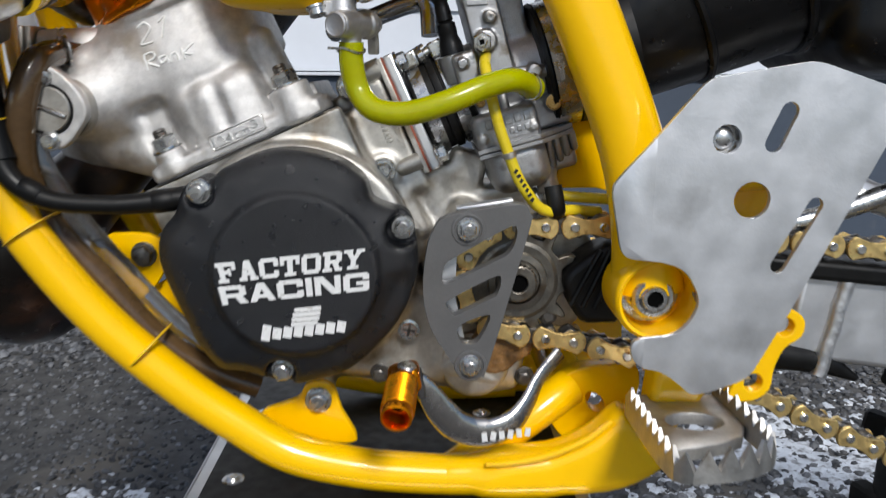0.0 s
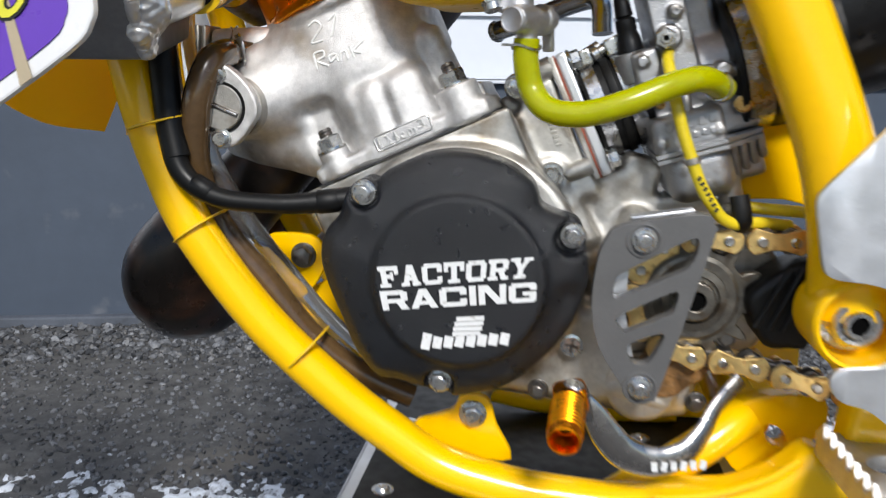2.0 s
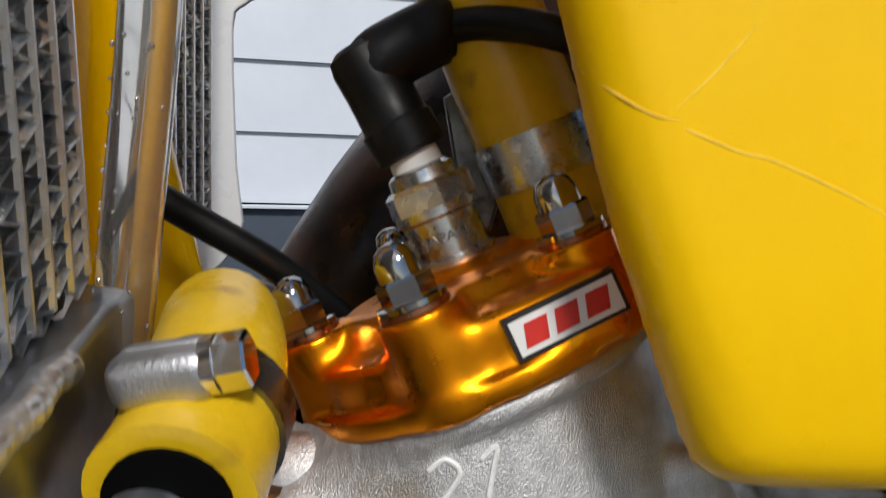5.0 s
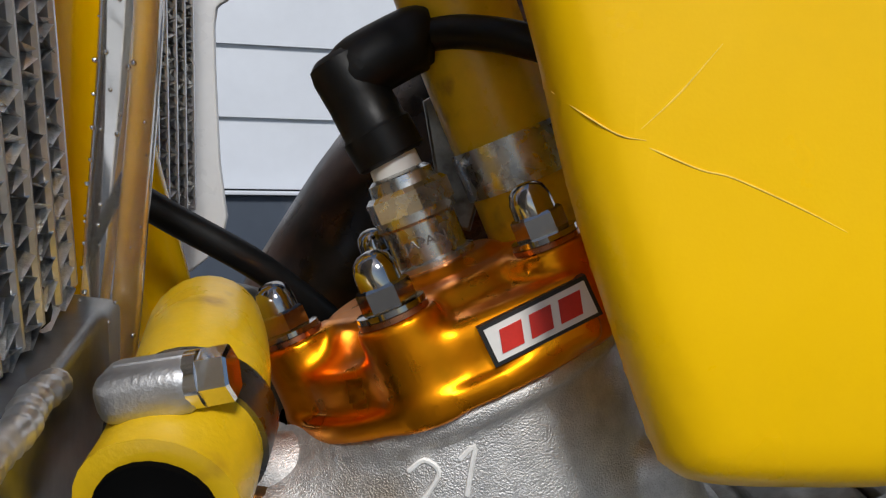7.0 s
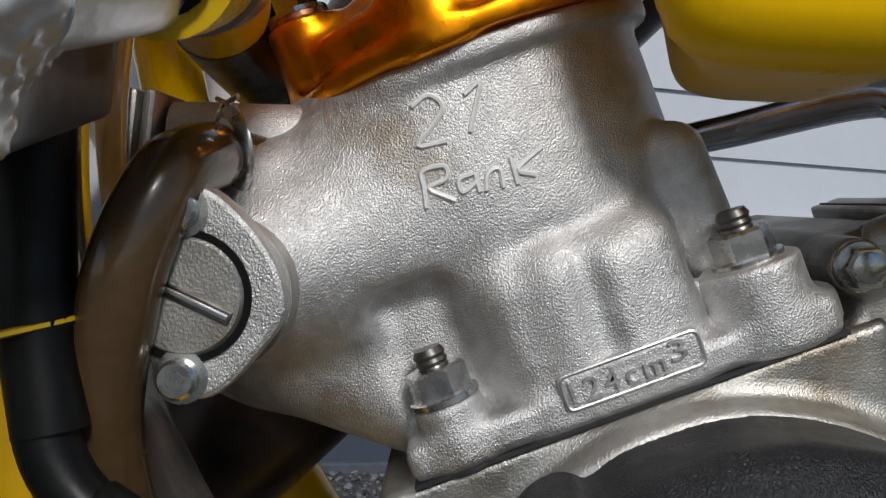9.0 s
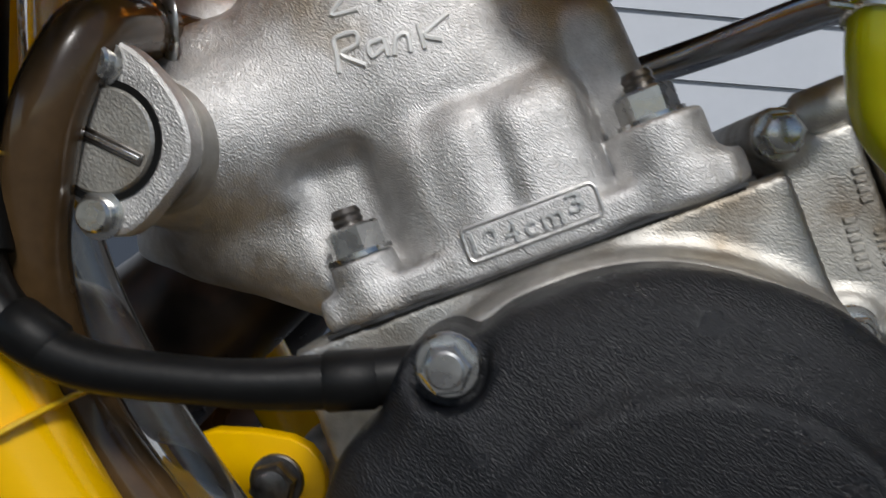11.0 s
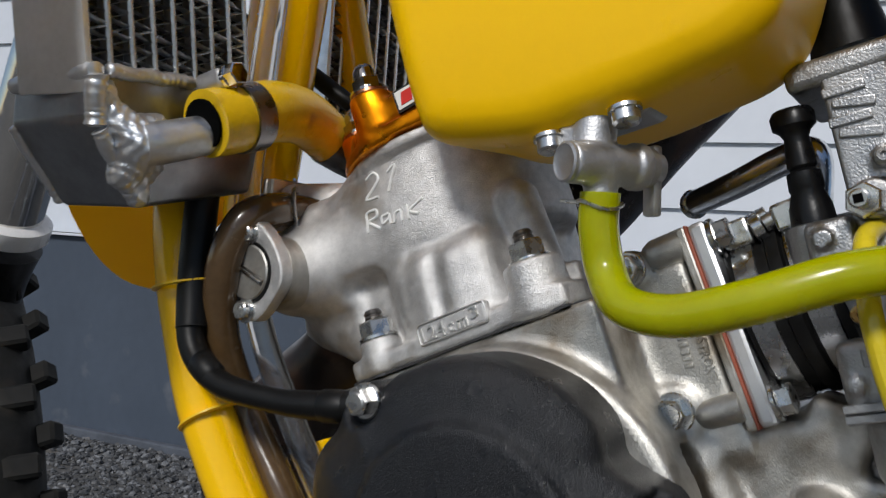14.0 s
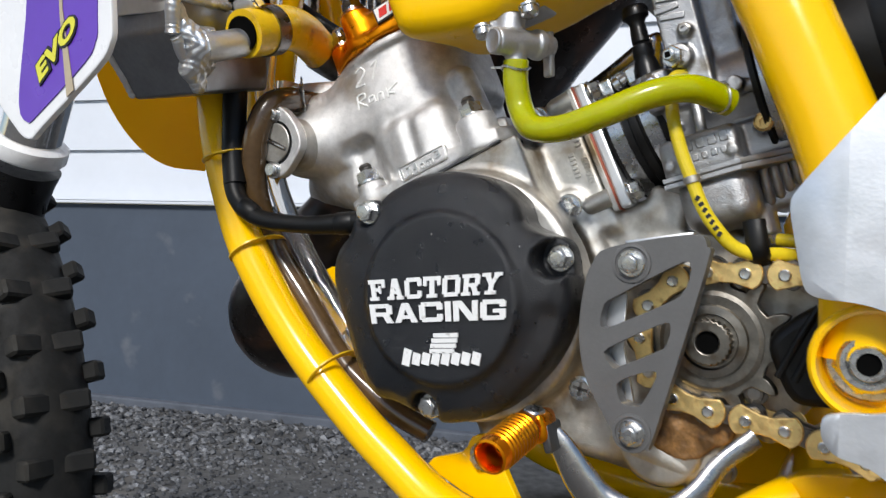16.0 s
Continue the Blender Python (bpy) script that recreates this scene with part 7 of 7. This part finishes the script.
hose = part("coolant_hose", tube([(-0.1925, 0.3780, 0.6736), (-0.1925, 0.3905, 0.6775), (-0.1955, 0.4130, 0.6850), (-0.2015, 0.4370, 0.6870), (-0.2065, 0.4600, 0.6810)], [0.0128, 0.0129, 0.0126, 0.0122, 0.0118], 8, 28), YHOSE, bike, "yellow silicone radiator hose")
# black disc over the closed hose end, painted as its shaded inside
part("hose_bore_shade", lathe((-0.1925, 0.3775, 0.6734), (0.0, -0.95, -0.3), [(0, 0.0094), (0.0012, 0.0094), (0.0013, 0)], 24), HOLE_SHADE, hose)
hc = part("hose_clamp", lathe((-0.1925, 0.3920, 0.6780), (0.0, 0.95, 0.3), [(0, 0.0130), (0, 0.0138), (0.009, 0.0138), (0.009, 0.0130)], 36), BAND, hose, "bright worm-drive hose clamp")
hb = box((-0.1950, 0.3840, 0.6905), (0.0160, 0.0105, 0.0085), (8, -10, 0), 0.003, 4)
box((-0.1950, 0.3840, 0.6942), (0.0120, 0.0020, 0.0022), (8, -10, 0), 0.0006, bm=hb)
part("clamp_housing", hb, DIECAST, hc)
sb = bmesh.new()
add_hex(sb, (-0.1882, 0.3835, 0.6920), (1, 0.0, 0.22), 0.0078, 0, 0.0060, 0.2)
add_lathe(sb, (-0.1889, 0.3835, 0.6918), (1, 0.0, 0.22), [(0, 0.0046), (0.0020, 0.0046), (0.0022, 0.0034)], 18)
part("clamp_screw", sb, CHROME, hc)
part("hose_fitting", lathe((-0.2062, 0.4570, 0.6823), (0.15, 0.95, -0.25), [(0, 0.0128), (0.012, 0.0132), (0.03, 0.013)], 24), DARKSTEEL, hose, "dark hose fitting on the cylinder")
RAD2 = Matrix.Translation((-0.2690, 0.555, 0.700)) @ Matrix.Rotation(radians(-4), 4, "Z")
radiator(RAD2, 0.09, 0.22, "radiator", "second bare aluminium radiator on the far side", 10)
part("far_shroud", plate(smooth_xz([(-0.285, 0.66), (-0.2525, 0.684), (-0.2537, 0.72), (-0.2556, 0.783), (-0.250, 0.794), (-0.239, 0.801), (-0.20, 0.83), (-0.18, 0.92), (-0.34, 0.92), (-0.34, 0.68)], 3), 0.645, 0.648, bevel=0.001), WHITE, bike, "white plastic shroud on the far side")

def bowed_sheet(pts, thick, name, material, label):
    """A plastic sheet through rows of points."""
    bm = bmesh.new()
    rows = [[bm.verts.new(p) for p in spline(r, 4)] for r in pts]
    for a, b in zip(rows, rows[1:]):
        for i in range(len(a) - 1):
            bm.faces.new((a[i], a[i + 1], b[i + 1], b[i]))
    bmesh.ops.solidify(bm, geom=list(bm.faces), thickness=thick)
    return part(name, bm, material, bike, label)


bowed_sheet([[(-0.378, 0.412, 0.71), (-0.354, 0.414, 0.657), (-0.328, 0.416, 0.6262), (-0.2990, 0.418, 0.6095), (-0.266, 0.421, 0.6050)],
             [(-0.373, 0.434, 0.715), (-0.348, 0.435, 0.675), (-0.323, 0.436, 0.648), (-0.293, 0.437, 0.636), (-0.262, 0.439, 0.632)],
             [(-0.350, 0.46, 0.72), (-0.330, 0.46, 0.695), (-0.310, 0.46, 0.675), (-0.285, 0.46, 0.665), (-0.258, 0.46, 0.66)],
             [(-0.330, 0.47, 0.73), (-0.315, 0.47, 0.715), (-0.30, 0.47, 0.705), (-0.28, 0.47, 0.70), (-0.256, 0.47, 0.69)]], 0.0022, "radiator_scoop", THINYELLOW, "yellow plastic scoop below the radiator")
SH = [(-0.2560, 0.6115), (-0.2450, 0.6175), (-0.2060, 0.6420), (-0.1965, 0.6520), (-0.1950, 0.6650), (-0.2010, 0.72), (-0.21, 0.80), (-0.34, 0.84), (-0.36, 0.74), (-0.300, 0.652), (-0.2700, 0.620)]
shroud = part("shroud", plate(smooth_xz(SH, 3), 0.299, 0.302, bevel=0.001), WHITE, bike, "white plastic radiator shroud with purple print")
part("shroud_print", plate(smooth_xz([(-0.2560, 0.6200), (-0.2470, 0.6235), (-0.2130, 0.6450), (-0.2055, 0.6540), (-0.2045, 0.6660), (-0.2100, 0.73), (-0.2500, 0.73), (-0.2580, 0.67), (-0.2630, 0.63)], 3), 0.2983, 0.2989), PURPLE, shroud, "purple printed panel")
part("print_flash", plate([(-0.2250, 0.6300), (-0.2200, 0.6330), (-0.2290, 0.672), (-0.2310, 0.72), (-0.2350, 0.72), (-0.2310, 0.670)], 0.2978, 0.2982), TAN, shroud)
EV = Matrix.Translation((-0.2335, 0.2977, 0.6530)) @ Matrix.Rotation(radians(-40), 4, "Y")
em = EV @ Matrix.Translation((-0.0185, 0.0, -0.0045)) @ Matrix.Rotation(radians(90), 4, "X")
part("badge_outline", lettering("EVO", 0.0395, 0.0108, em @ Matrix.Translation((-0.0010, -0.0010, 0)), 0.0002, 0.11, 0.2, 1.05), PRINTBLACK, shroud, "black outline of the letters", smooth=0)
part("badge_letters", lettering("EVO", 0.0375, 0.0088, em, 0.0005, 0.045, 0.2, 1.05), LOGOYELLOW, shroud, "lime block letters", smooth=0)

# ---- exhaust ----
EXH = [(-0.180, 0.474, 0.597), (-0.205, 0.475, 0.573), (-0.235, 0.480, 0.545), (-0.260, 0.485, 0.515), (-0.266, 0.512, 0.499), (-0.258, 0.550, 0.508), (-0.235, 0.590, 0.56), (-0.200, 0.60, 0.63), (-0.159, 0.60, 0.688), (-0.115, 0.60, 0.742), (-0.057, 0.60, 0.797), (0.03, 0.60, 0.845), (0.20, 0.60, 0.87)]
part("expansion_chamber", tube(EXH, [0.022, 0.024, 0.029, 0.034, 0.037, 0.037, 0.039, 0.047, 0.053, 0.0545, 0.0545, 0.052, 0.03], 7, 32), PIPE, bike, "oiled black steel expansion chamber")
part("coil_lead", tube([(-0.30, 0.46, 0.76), (-0.258, 0.49, 0.726), (-0.232, 0.50, 0.7075), (-0.205, 0.51, 0.69), (-0.18, 0.53, 0.665)], 0.0048, 6, 12), RUBBER, bike, "black cable in front of the cylinder")
